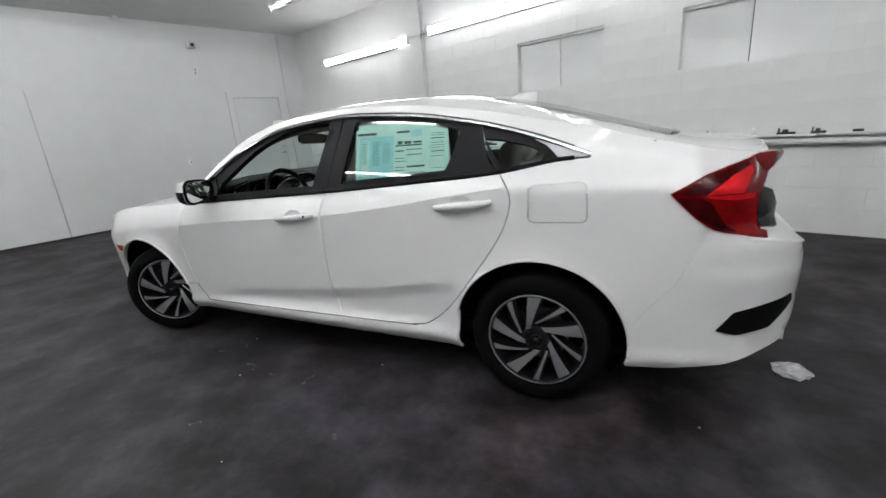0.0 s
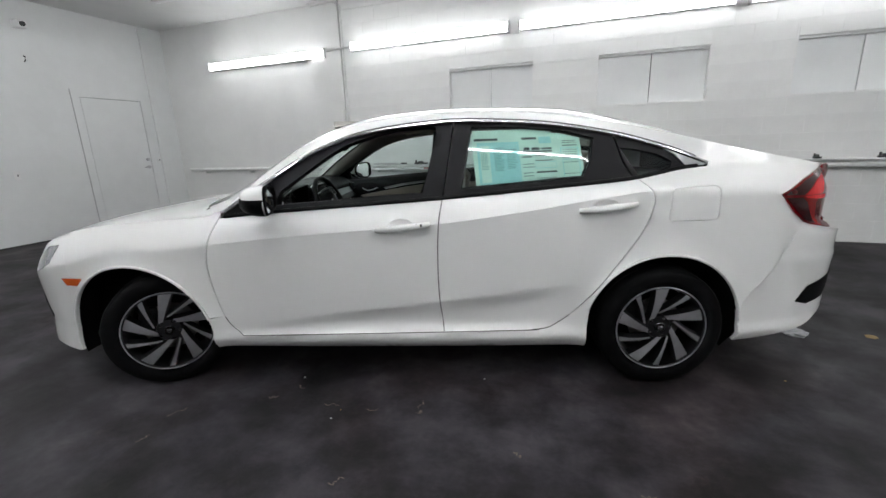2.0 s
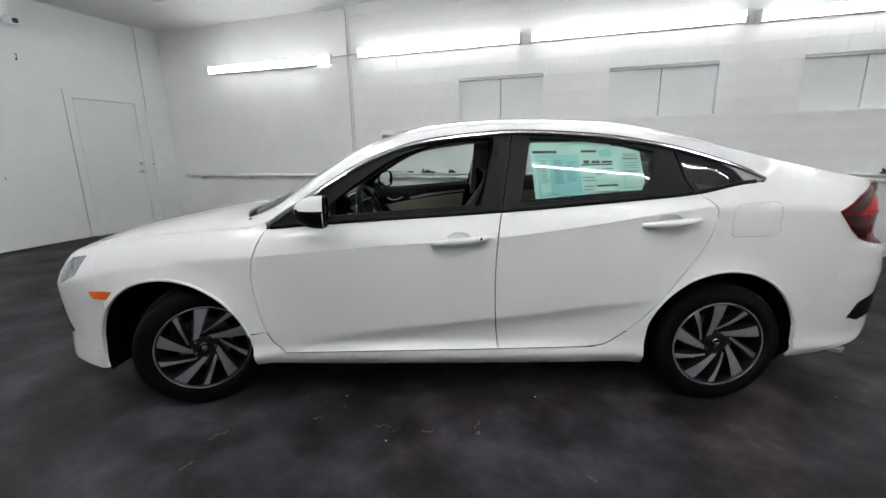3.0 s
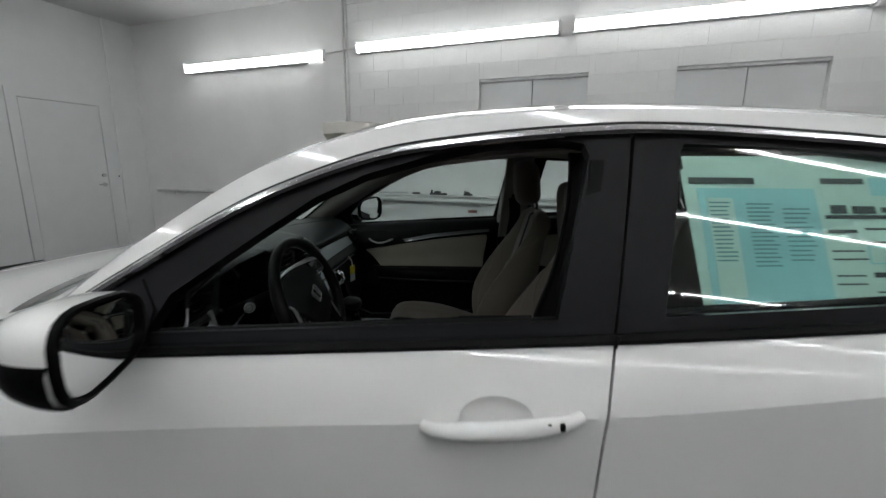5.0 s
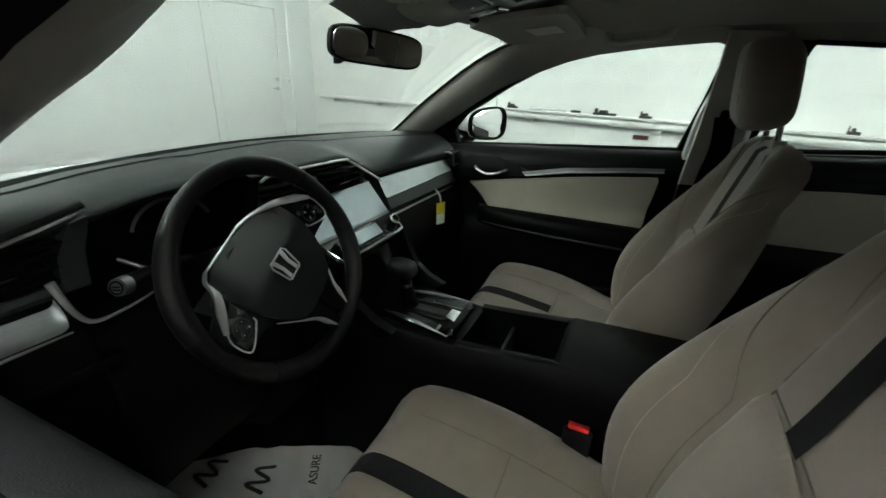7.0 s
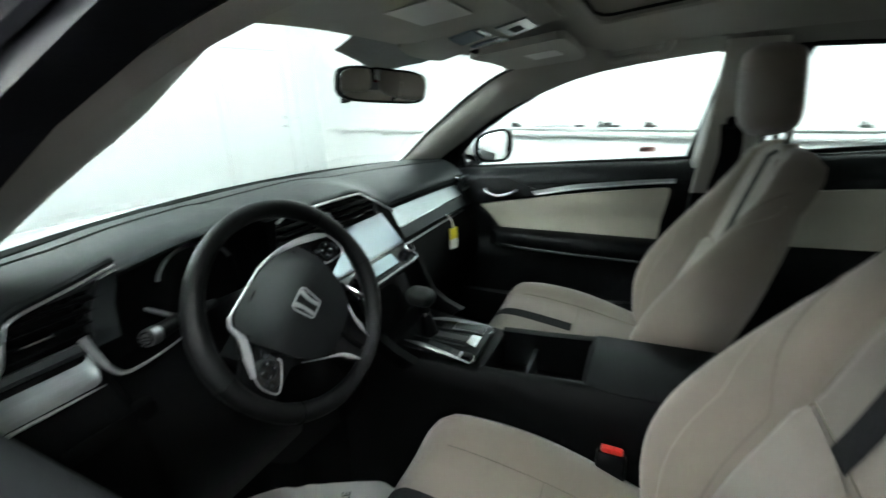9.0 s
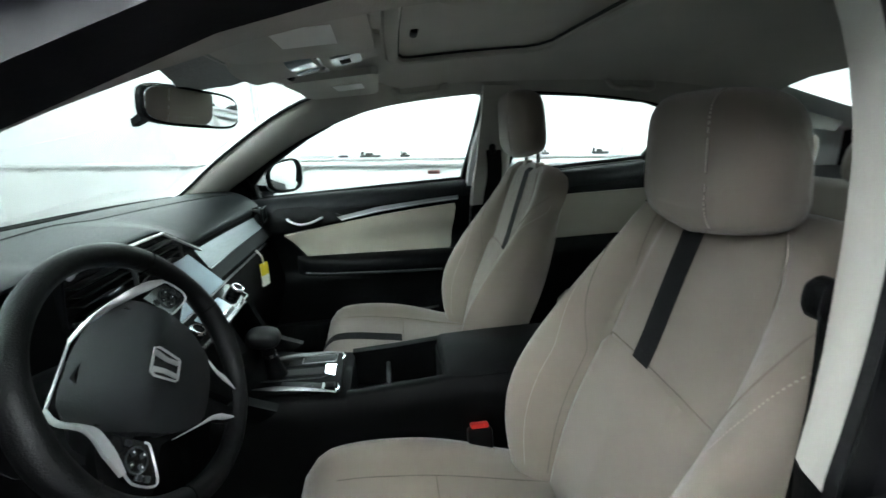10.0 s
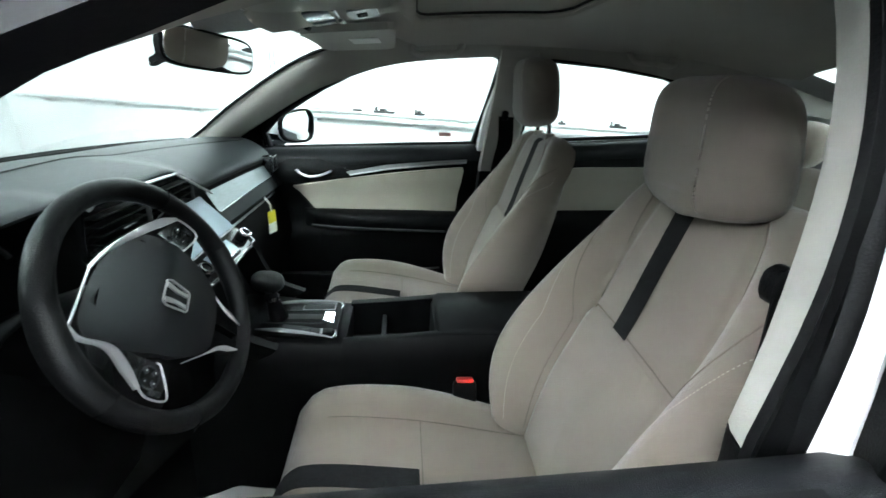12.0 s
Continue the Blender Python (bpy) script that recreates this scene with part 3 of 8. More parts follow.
CROWN = curve([(-2.35, 0.62), (-2.3, 0.695), (-2.2, 0.785), (-2.0, 0.874), (-1.8, 0.920), (-1.5, 0.962), (-1.25, 0.986), (-1.15, 1.005), (-0.92, 1.13), (-0.7, 1.248), (-0.43, 1.382), (-0.3, 1.424),
               (-0.1, 1.465), (0.3, 1.488), (0.8, 1.475), (1.2, 1.405), (1.6, 1.288), (1.9, 1.198), (2.1, 1.158), (2.25, 1.14), (2.34, 1.12), (2.42, 1.06)])
HUBS = {"front": (-1.35, 0.84, 0.32), "rear": (1.35, 0.85, 0.32)}
ARCH = 0.395
ARCH_F = (-1.465, 0.279, 0.424)


def side_y(x, z):
    """Half the car's width at x and height z."""
    b = BELT(x)
    c = fold_line(x)
    if z <= c:
        g = SWAGE(x)
        depth = 0.040 * max(0.0, min(1.0, (x + 0.90) / 0.45)) * max(0.0, min(1.0, (1.02 - x) / 0.30))
        if z < 0.32:
            k = max(0.0, min(1.0, (-1.68 - x) / 0.14))
            d = LOWER(z) * (1 - k) + k * (-0.030 + 0.012 * min(1.0, (0.32 - z) / 0.09))
        else:
            t = (z - 0.32) / (c - 0.32)
            d = -0.030 * (1 - t) ** 1.15
            if z < g + 0.010:
                k = max(0.0, min(1.0, (g + 0.010 - z) / 0.085))
                d -= (depth * 0.60) * k * (2 - k) * max(0.0, min(1.0, (z - 0.30) / 0.06))
    elif z <= b:
        f = (z - c) / (b - c)
        d = -0.030 * f - 0.022 * f ** 1.9
    else:
        h = z - b
        d = -0.052 - 0.38 * h - 0.16 * h * h
    if z > c:
        # the cabin draws in over the rear wheels, leaving a broad shoulder
        into = max(0.0, min(1.0, (x - 0.95) / 0.6)) ** 1.3 * max(0.0, min(1.0, (1.95 - x) / 0.30))
        d -= 0.090 * into * min(1.0, (z - c) / (b - c))
    tuck = 0.11 * max(0.0, min(1.0, (z - 0.80) / 0.05)) * max(0.0, min(1.0, (x - 1.95) / 0.25))
    y = HALF(x + tuck) + d
    y += 0.010 * max(0.0, min(1.0, (x - 1.80) / 0.25)) * max(0.0, 1 - abs(z - 0.665) / (0.025 if z > 0.665 else 0.16))
    for hx, hz, ra in (ARCH_F, (1.35, 0.32, ARCH)):
        r = math.hypot(x - hx, z - hz)
        y += 0.016 * max(0.0, 1 - abs(r - ra) / 0.09) ** 1.5
    return y


def side(sign=-1, push=0.0):
    return lambda x, z: Vector((x, sign * (side_y(x, z) + push), z))


def top_z(x, y, push=0.0):
    e = side_y(x, EDGE(x))
    s = min(1.0, abs(y) / e)
    flat = 2.6 + 0.9 * max(0.0, min(1.0, (x + 0.95) / 0.4)) * max(0.0, min(1.0, (1.5 - x) / 0.5))
    return EDGE(x) + (CROWN(x) - EDGE(x)) * (1 - s ** flat) + push


def arc(cx, cz, r, a0, a1, n=18):
    return [(cx + r * math.cos(radians(a0 + (a1 - a0) * i / n)), cz + r * math.sin(radians(a0 + (a1 - a0) * i / n))) for i in range(n + 1)]


def along(fn, x0, x1, n=24, dz=0.0):
    return [(x0 + (x1 - x0) * i / n, fn(x0 + (x1 - x0) * i / n) + dz) for i in range(n + 1)]


def spline2(pts, n=6):
    return [(p.x, p.y) for p in smooth_path([(a, b, 0) for a, b in pts], n)]


# shared seam lines in the side plane (x, z)
FRONT_SEAM = spline2([(-0.925, 0.955), (-0.975, 0.85), (-1.008, 0.70), (-0.988, 0.50), (-0.95, 0.375), (-0.88, 0.30)])
MID_SEAM = spline2([(0.235, 1.02), (0.215, 0.90), (0.205, 0.70), (0.208, 0.50), (0.225, 0.31)])
REAR_SEAM = spline2([(1.19, 1.092), (1.245, 1.03), (1.25, 0.95), (1.20, 0.82), (1.085, 0.65), (0.975, 0.505), (0.88, 0.40), (0.79, 0.335), (0.72, 0.318)])
SILL = [(-0.88, 0.30), (-0.6, 0.302), (0.225, 0.312), (0.72, 0.318)]
FB_SEAM = [(-1.83, 0.865), (-1.86, 0.77), (-1.84, 0.63), (-1.8165, 0.516)]
GAPW = 0.0025

car = tagged(empty("sedan_car"), "white four-door sedan with lowered driver's window on dark floor", "car")
doors = {}


def fold_line(x):
    return min(CREASE(x), BELT(x) - 0.03)


def build_side(sg):
    fn = side(sg)
    o = (0, sg, 0)

    def sheet(name, outline, mat, parent, label="", step=0.028, thick=0.014, push=0.0, gap=GAPW, holes=(), crease=None):
        return part(name, bm_sheet(shrink(outline, gap), side(sg, push), step, thick, o, holes, crease), mat, parent, label, angle=50)

    # fender
    fender = along(EDGE, -1.83, -1.0, 20) + [(-0.93, 0.985)] + FRONT_SEAM[:23] + arc(*ARCH_F, 17, 146, 22) + FB_SEAM[::-1]
    sheet("front_fender", fender, PAINT, car, step=0.018)
    # doors
    fd = along(BELT, -0.93, 0.235, 20) + MID_SEAM + SILL[2:0:-1] + FRONT_SEAM[::-1][:-1]
    rd = along(BELT, 0.235, 1.19, 18) + REAR_SEAM + [(0.5, 0.315)] + MID_SEAM[::-1][:-1]
    for key, outline, x0, x1 in (("front_door", fd, -0.10, 0.17), ("rear_door", rd, 0.90, 1.17)):
        zc = BELT(x1) - 0.125
        cup = [(0.5 * (x0 + x1) - 0.008 + 0.064 * math.cos(a), zc + 0.004 + 0.036 * math.sin(a)) for a in (2 * math.pi * i / 24 for i in range(24))]
        ob = sheet(key, outline, PAINT, car, step=0.02, holes=[cup], crease=fold_line)
        doors[key, sg] = ob
        # pull handle: a bowed bar over a shallow cup
        pts = [(x0 + (x1 - x0) * t, zc - 0.012 + 0.025 * t) for t in [i / 12 for i in range(13)]]
        bar = [Vector((x, sg * (side_y(x, z) + 0.002 + 0.026 * math.sin(math.pi * (i / 12)) ** 0.45), z)) for i, (x, z) in enumerate(pts)]
        part("pull_handle", bm_tube(bar, [0.008 + 0.0085 * math.sin(math.pi * min(1, (i + 1) / 14)) for i in range(13)], 12, flat=1.1), PAINT, ob)

        def dished(x, z, mid=0.5 * (x0 + x1) - 0.008, zc=zc):
            r = min(1.0, math.hypot((x - mid) / 0.064, (z - zc - 0.004) / 0.036))
            return Vector((x, sg * (side_y(x, z) - 0.0005 - 0.015 * (1 - r ** 2.5)), z))

        part("handle_cup", bm_sheet(cup, dished, 0.012, 0.006, o), PAINT, ob)
        if key == "front_door" and sg < 0:
            for dx in (0.118, 0.140):
                p = fn(x0 + 0.092 + dx, zc + 0.012)
                part("lock_button", bm_box(p.x - 0.005, p.x + 0.005, p.y - 0.036, p.y - 0.012, p.z - 0.007, p.z + 0.007, 0.003), RUBBER, ob)
    # quarter panel with the sail up to the roof
    up = along(CHROMELINE, 1.56, 1.19, 12)
    quarter = along(EDGE, 1.05, 2.20, 34) + [(2.21, 1.124), (2.163, 1.122), (2.121, 1.105), (2.05, 1.085), (1.983, 1.063), (1.866, 0.998), (1.953, 0.905), (2.015, 0.858), (1.97, 0.76), (1.90, 0.62), (1.80, 0.50), (1.745, 0.42)]
    quarter += arc(*HUBS["rear"][::2], ARCH, 14, 162, 22) + [(0.976, 0.430)] + REAR_SEAM[36::-1] + along(BELT, 1.20, 1.56, 8) + [(1.565, 1.147)] + along(CHROMELINE, 1.55, 1.06, 14, 0.012)
    fuel = [(1.350, 0.886), (1.545, 0.886), (1.560, 0.890), (1.568, 0.902), (1.570, 0.918), (1.566, 1.025), (1.562, 1.042), (1.548, 1.051), (1.530, 1.053), (1.362, 1.047), (1.344, 1.043), (1.333, 1.032), (1.330, 1.015), (1.328, 0.915), (1.331, 0.897)]
    qp = sheet("quarter_panel", quarter, PAINT, car, holes=[fuel] if sg < 0 else ())
    if sg < 0:
        sheet("fuel_door", fuel, PAINT, qp, gap=0.003, push=-0.0015)
    # roof rail down the front pillar
    rail = along(EDGE, -0.93, 1.06, 50) + along(CHROMELINE, 1.06, -0.91, 50, 0.012)
    sheet("roof_rail", rail, PAINT, car, gap=0.0)
    # sill panel
    rocker = FRONT_SEAM[22:-1] + SILL + REAR_SEAM[47:35:-1] + [(0.976, 0.430), (0.965, 0.30), (0.968, 0.215), (0.5, 0.205), (-0.5, 0.208), (-0.99, 0.222)] + arc(*ARCH_F, -8, 16, 5)
    sheet("rocker_panel", rocker, PAINT, car, gap=-0.001, push=-0.002)
    # shadowed joint under the doors, folded lips round the wheel arches
    joint = [fn(x, z) for x, z in FRONT_SEAM[22:-1] + SILL[:-1] + REAR_SEAM[:35:-1]]
    part("door_joint", bm_tube(joint, 0.0023, 5), GAP, car, "dark joint under the doors")
    for cx, cz, r, a0, a1 in ((*ARCH_F, 16, 186), (*HUBS["rear"][::2], ARCH, -8, 164)):
        lip = [Vector((x, sg * (side_y(x, z) + 0.001), z)) for x, z in arc(cx, cz, r + 0.004, a0, a1, 40)]
        part("arch_lip", bm_tube(lip, 0.0075, 8), PAINT, car, "folded white arch lip")
    # bumper corners
    fb = [(-1.83, 0.865), (-2.0, 0.822), (-2.06, 0.790), (-2.2, 0.695), (-2.3, 0.56), (-2.31, 0.40), (-2.29, 0.27), (-2.22, 0.195), (-1.93, 0.182), (-1.878, 0.195)] + arc(*ARCH_F, 190, 148, 8) + FB_SEAM[::-1][1:-1]
    marker = [(-1.905, 0.625), (-1.755, 0.632), (-1.80, 0.587), (-1.88, 0.585)]
    lamp = [(-1.90, 0.812), (-2.02, 0.792), (-2.22, 0.668), (-2.26, 0.63), (-2.12, 0.645), (-1.98, 0.705)]
    bump = sheet("front_bumper", fb, PAINT, car, gap=-0.0014, holes=[lamp])
    sheet("side_marker", marker, AMBER, bump, "amber side marker", step=0.02, push=0.004, gap=0)
    sheet("headlamp", lamp, HEADLENS, car, "clear headlamp with dark inside", step=0.03, push=0.002)
    vent = [(-2.29, 0.46), (-2.16, 0.34), (-2.14, 0.36), (-2.24, 0.50)]
    sheet("fog_lamp_surround", vent, RUBBER, bump, step=0.03, push=0.004, gap=0)
    rb = [(1.745, 0.42), (1.80, 0.50), (1.90, 0.62), (1.97, 0.76), (2.012, 0.853), (2.06, 0.840), (2.145, 0.822), (2.24, 0.802), (2.30, 0.785), (2.345, 0.757), (2.375, 0.71), (2.385, 0.62), (2.375, 0.45), (2.31, 0.35), (2.1, 0.27), (1.85, 0.225), (1.75, 0.23)] + arc(*HUBS["rear"][::2], ARCH, -12, 12, 8)
    rbump = sheet("rear_bumper", rb, PAINT, car, gap=-0.0014)
    pocket = [(2.065, 0.424), (2.136, 0.404), (2.258, 0.429), (2.345, 0.52), (2.335, 0.556), (2.23, 0.535), (2.124, 0.505)]
    sheet("bumper_pocket", pocket, RUBBER, rbump, "black bumper pocket", step=0.02, push=0.006, gap=0)
    # tail lamp: a hooked red lens round a smoked one
    tail = [(1.866, 0.998), (1.983, 1.063), (2.05, 1.085), (2.121, 1.105), (2.163, 1.122), (2.21, 1.118), (2.20, 1.06), (2.178, 1.007), (2.164, 0.96), (2.160, 0.91), (2.170, 0.865), (2.186, 0.838), (2.205, 0.832), (2.205, 0.816), (2.145, 0.826), (2.06, 0.842), (2.015, 0.858), (1.953, 0.905)]
    tl = sheet("tail_lamp", tail, REDLENS, car, "glossy red hooked tail lamp", step=0.025, push=0.008, thick=0.03, gap=-0.002)
    clear = [(2.180, 1.005), (2.225, 0.98), (2.255, 0.92), (2.255, 0.835), (2.192, 0.842), (2.174, 0.868), (2.165, 0.91), (2.168, 0.96)]
    sheet("reversing_lens", clear, CLEARLENS, tl, "smoked reversing lens", step=0.025, push=0.002)
    nose = [(1.872, 0.996), (1.985, 1.058), (2.05, 1.080), (2.118, 1.100), (2.128, 1.086), (2.065, 1.056), (2.008, 1.012), (1.985, 0.992)]
    sheet("upper_lens", nose, DEEPRED, tl, "dark red upper edge", step=0.02, push=0.012, thick=0.008, gap=0)
    arm = [(1.988, 0.990), (2.010, 1.010), (2.067, 1.054), (2.130, 1.084), (2.140, 1.066), (2.117, 1.019), (2.106, 0.990)]
    sheet("light_arm", arm, BRIGHTRED, tl, "bright red light arm", step=0.02, push=0.013, thick=0.008, gap=0)
    bar = [(1.98, 0.986), (2.105, 0.985), (2.148, 0.988), (2.148, 0.968), (2.09, 0.965), (2.0, 0.975)]
    sheet("light_bar", bar, BRIGHTRED, tl, "bright red light bar", step=0.02, push=0.013, thick=0.008, gap=0)
    low = [(1.885, 0.982), (1.975, 0.978), (2.005, 0.955), (2.035, 0.905), (2.06, 0.868), (2.10, 0.842), (2.06, 0.850), (2.018, 0.866), (1.958, 0.910)]
    sheet("lower_lens", low, DEEPRED, tl, "dark red lower edge", step=0.02, push=0.0125, thick=0.008, gap=0)
    horn = [[(2.09, 0.715, 1.015), (2.10, 0.70, 1.108), (2.14, 0.62, 1.120), (2.15, 0.63, 1.03)], [(2.175, 0.668, 1.03), (2.172, 0.66, 1.124), (2.20, 0.57, 1.126), (2.20, 0.58, 1.05)],
            [(2.218, 0.635, 1.075), (2.212, 0.635, 1.126), (2.25, 0.53, 1.126), (2.25, 0.54, 1.08)], [(2.232, 0.61, 1.096), (2.228, 0.61, 1.122), (2.268, 0.52, 1.122), (2.268, 0.52, 1.098)]]
    hb = bm_loft([[Vector((a, sg * b, c)) for a, b, c in r] for r in horn])
    bmesh.ops.bevel(hb, geom=list(hb.edges), offset=0.006, segments=2, affect="EDGES")
    part("lamp_horn", hb, REDLENS, tl, "red pointed lamp arm")

    # window surround
    chrome_path = [Vector((x, sg * (side_y(x, z + 0.004) + 0.002), z + 0.004)) for x, z in along(CHROMELINE, -0.90, 1.56, 60)]
    part("chrome_moulding", bm_tube(chrome_path, 0.0105, 8, flat=1.0), CHROME, car, "bright chrome window moulding")
    drip = [Vector((x, sg * (side_y(x, z + 0.017) + 0.001), z + 0.017)) for x, z in along(CHROMELINE, -0.88, 1.50, 60)]
    part("drip_line", bm_tube(drip, 0.0032, 5), GAP, car, "dark line above the moulding")
    sheet("quarter_trim", [(1.325, 1.232), (1.40, 1.208), (1.50, 1.172), (1.56, 1.147), (1.545, 1.143), (1.44, 1.143), (1.415, 1.170), (1.385, 1.200)], SATIN, car, "satin silver corner trim", step=0.03, push=0.003, gap=0)
    return fn, sheet


def front_opening(inner=0.0):
    return [(-0.64 - inner, 1.002 - inner), (-0.2, 1.031 - inner), (0.138 + inner, 1.050 - inner), (0.176 + inner, 1.20), (0.210 + inner, 1.345), (0.202 + inner, 1.366 + inner), (0.165, 1.373 + inner), (0.02, 1.366 + inner),
            (-0.093, 1.345 + inner), (-0.235, 1.303 + inner), (-0.33, 1.259 + inner), (-0.43, 1.193 + inner), (-0.60, 1.075 + inner)]


def rear_opening(inner=0.0):
    return [(0.327, 1.060), (0.925, 1.105), (0.965, 1.18), (0.99, 1.29), (0.84, 1.332), (0.6, 1.358), (0.392, 1.367), (0.382, 1.35), (0.356, 1.2)]


PASSENGER_OPENING = [(-0.655, 1.000), (-0.2, 1.031), (0.137, 1.050), (0.172, 1.20), (0.198, 1.345), (0.190, 1.366), (0.165, 1.373), (0.02, 1.367), (-0.093, 1.350), (-0.235, 1.318), (-0.33, 1.284), (-0.43, 1.234), (-0.60, 1.130), (-0.665, 1.06)]
QUARTER_GLASS = [(1.115, 1.240), (1.20, 1.228), (1.31, 1.200), (1.375, 1.165), (1.365, 1.135), (1.20, 1.108)]
for sg in (-1, 1):
    fn, sheet = build_side(sg)
    fdoor, rdoor = doors["front_door", sg], doors["rear_door", sg]
    split = [(0.235, 1.022), (0.262, 1.17), (0.296, 1.388)]
    ff = along(BELT, -0.905, 0.235, 20, 0.004) + split + along(CHROMELINE, 0.28, -0.895, 40)
    rf = along(BELT, 0.237, 1.175, 16, 0.004) + [(1.13, 1.16), (1.085, 1.30)] + along(CHROMELINE, 1.06, 0.30, 24) + split[::-1][1:-1]
    sheet("window_frame", ff, BLACKTRIM, fdoor, "black window frame and pillar cover", push=-0.006, gap=0.002, holes=[front_opening() if sg < 0 else PASSENGER_OPENING], step=0.035, thick=0.03)
    sheet("window_frame", rf, BLACKTRIM, rdoor, "black window frame and pillar cover", push=-0.006, gap=0.002, holes=[rear_opening()], step=0.035, thick=0.03)
    qf = [(1.178, 1.094), (1.30, 1.112), (1.48, 1.136), (1.54, 1.147)] + along(CHROMELINE, 1.53, 1.09, 12) + [(1.135, 1.16)]
    sheet("quarter_frame", qf, BLACKTRIM, car, "black quarter window surround", push=-0.006, gap=0.002, holes=[QUARTER_GLASS], step=0.03, thick=0.02)
    hole_f = front_opening() if sg < 0 else PASSENGER_OPENING
    for nm, hole, own in (("window_pane", rear_opening(), rdoor), ("quarter_pane", QUARTER_GLASS, car)) + ((("window_pane", hole_f, fdoor),) if sg > 0 else ()):
        ob = sheet(nm, hole, GLASSDARK, own, "green-tinted glass", push=-0.012, gap=-0.006, thick=0)
    # belt weatherstrip
    strip = [Vector((x, sg * (side_y(x, z) + 0.004), z)) for x, z in along(BELT, -0.90, 1.50, 40, 0.005)]
    part("belt_moulding", bm_tube(strip, 0.009, 6, flat=1.2), RUBBER, car, "black belt weatherstrip")


# ---- the top skin: hood, windscreen, roof, rear window, boot lid ----
STATIONS = [("nose", -2.06, -2.31), ("hood", -1.99, -2.20), ("cowl", -0.985, -1.24), ("screen", -0.94, -1.19), ("header", -0.36, -0.445), ("roof_end", 1.12, 1.03),
            ("glass_end", 1.76, 1.90), ("deck", 1.80, 1.93), ("tail", 2.205, 2.255)]
ST = {k: (a, b) for k, a, b in STATIONS}


def top_point(k0, k1, t, s, push=0.0):
    (a0, c0), (a1, c1) = ST[k0], ST[k1]
    e, c = a0 + (a1 - a0) * t, c0 + (c1 - c0) * t
    w = 1 - abs(s) ** 2.2
    x = e + (c - e) * w
    y = s * (side_y(x, EDGE(x)) + 0.0)
    return Vector((x, y, top_z(x, y, push)))


def bm_top(k0, k1, n, s0=-1.0, s1=1.0, ns=28, push=0.0, thick=0.012):
    bm = bmesh.new()
    g = [[bm.verts.new(top_point(k0, k1, i / n, s0 + (s1 - s0) * j / ns, push)) for j in range(ns + 1)] for i in range(n + 1)]
    for i in range(n):
        for j in range(ns):
            bm.faces.new((g[i][j], g[i + 1][j], g[i + 1][j + 1], g[i][j + 1]))
    bmesh.ops.recalc_face_normals(bm, faces=bm.faces)
    bm.normal_update()
    if sum((f.normal.z for f in bm.faces)) < 0:
        bmesh.ops.reverse_faces(bm, faces=bm.faces)
    bm.normal_update()
    if thick:
        border = [e for e in bm.edges if len(e.link_faces) == 1]
        inner = {v: None for e in border for v in e.verts}
        for v in inner:
            inner[v] = bm.verts.new(v.co - v.normal * thick)
        for e in border:
            l = e.link_loops[0]
            a, b = l.vert, l.link_loop_next.vert
            bm.faces.new((b, a, inner[a], inner[b]))
    return bm


G = 0.825
hood = part("hood", bm_top("hood", "cowl", 26), PAINT, car)
part("nose_panel", bm_top("nose", "hood", 4, push=-0.004), PAINT, car)
part("cowl_panel", bm_top("cowl", "screen", 4, -0.93, 0.93, push=-0.02), RUBBER, car, "black cowl grille panel")
part("windscreen", bm_top("screen", "header", 18, -G, G, push=-0.003, thick=0), GLASS, car, "clear green-tinted windscreen")
roof = part("roof_panel", bm_top("header", "roof_end", 20), PAINT, car)
part("rear_window", bm_top("roof_end", "glass_end", 16, -0.72, 0.72, push=-0.003, thick=0), GLASSDARK, car, "dark-edged rear window")
part("boot_lid", bm_top("deck", "tail", 10), PAINT, car)
part("deck_gap", bm_top("glass_end", "deck", 1, -0.72, 0.72, push=-0.01), GAP, car)
for s0, s1 in ((-1.0, -0.72), (0.72, 1.0)):
    part("rear_pillar", bm_top("roof_end", "deck", 20, s0, s1, 6), PAINT, car)
for s0, s1 in ((-1.0, -G), (G, 1.0)):
    part("front_pillar", bm_top("cowl", "header", 20, s0, s1, 4), PAINT, car)
fin = bm_loft([[(1.00 - 0.02 * k + 0.19 * t * (1 - 0.12 * k), sy * w, CROWN(1.09) + 0.045 * h) for t, w, sy in
               ((0, 0.004, -1), (0.35, 0.028, -1), (0.8, 0.022, -1), (1, 0.006, -1), (1, 0.006, 1), (0.8, 0.022, 1), (0.35, 0.028, 1), (0, 0.004, 1))]
              for k, h in ((0, -0.5), (0, 0))] +
             [[(1.10 + 0.09 * t, sy * w, CROWN(1.09) + 0.032) for t, w, sy in
               ((0, 0.002, -1), (0.35, 0.008, -1), (0.8, 0.008, -1), (1, 0.003, -1), (1, 0.003, 1), (0.8, 0.008, 1), (0.35, 0.008, 1), (0, 0.002, 1))]])
part("roof_antenna", fin, PAINT, car, "white shark-fin aerial")

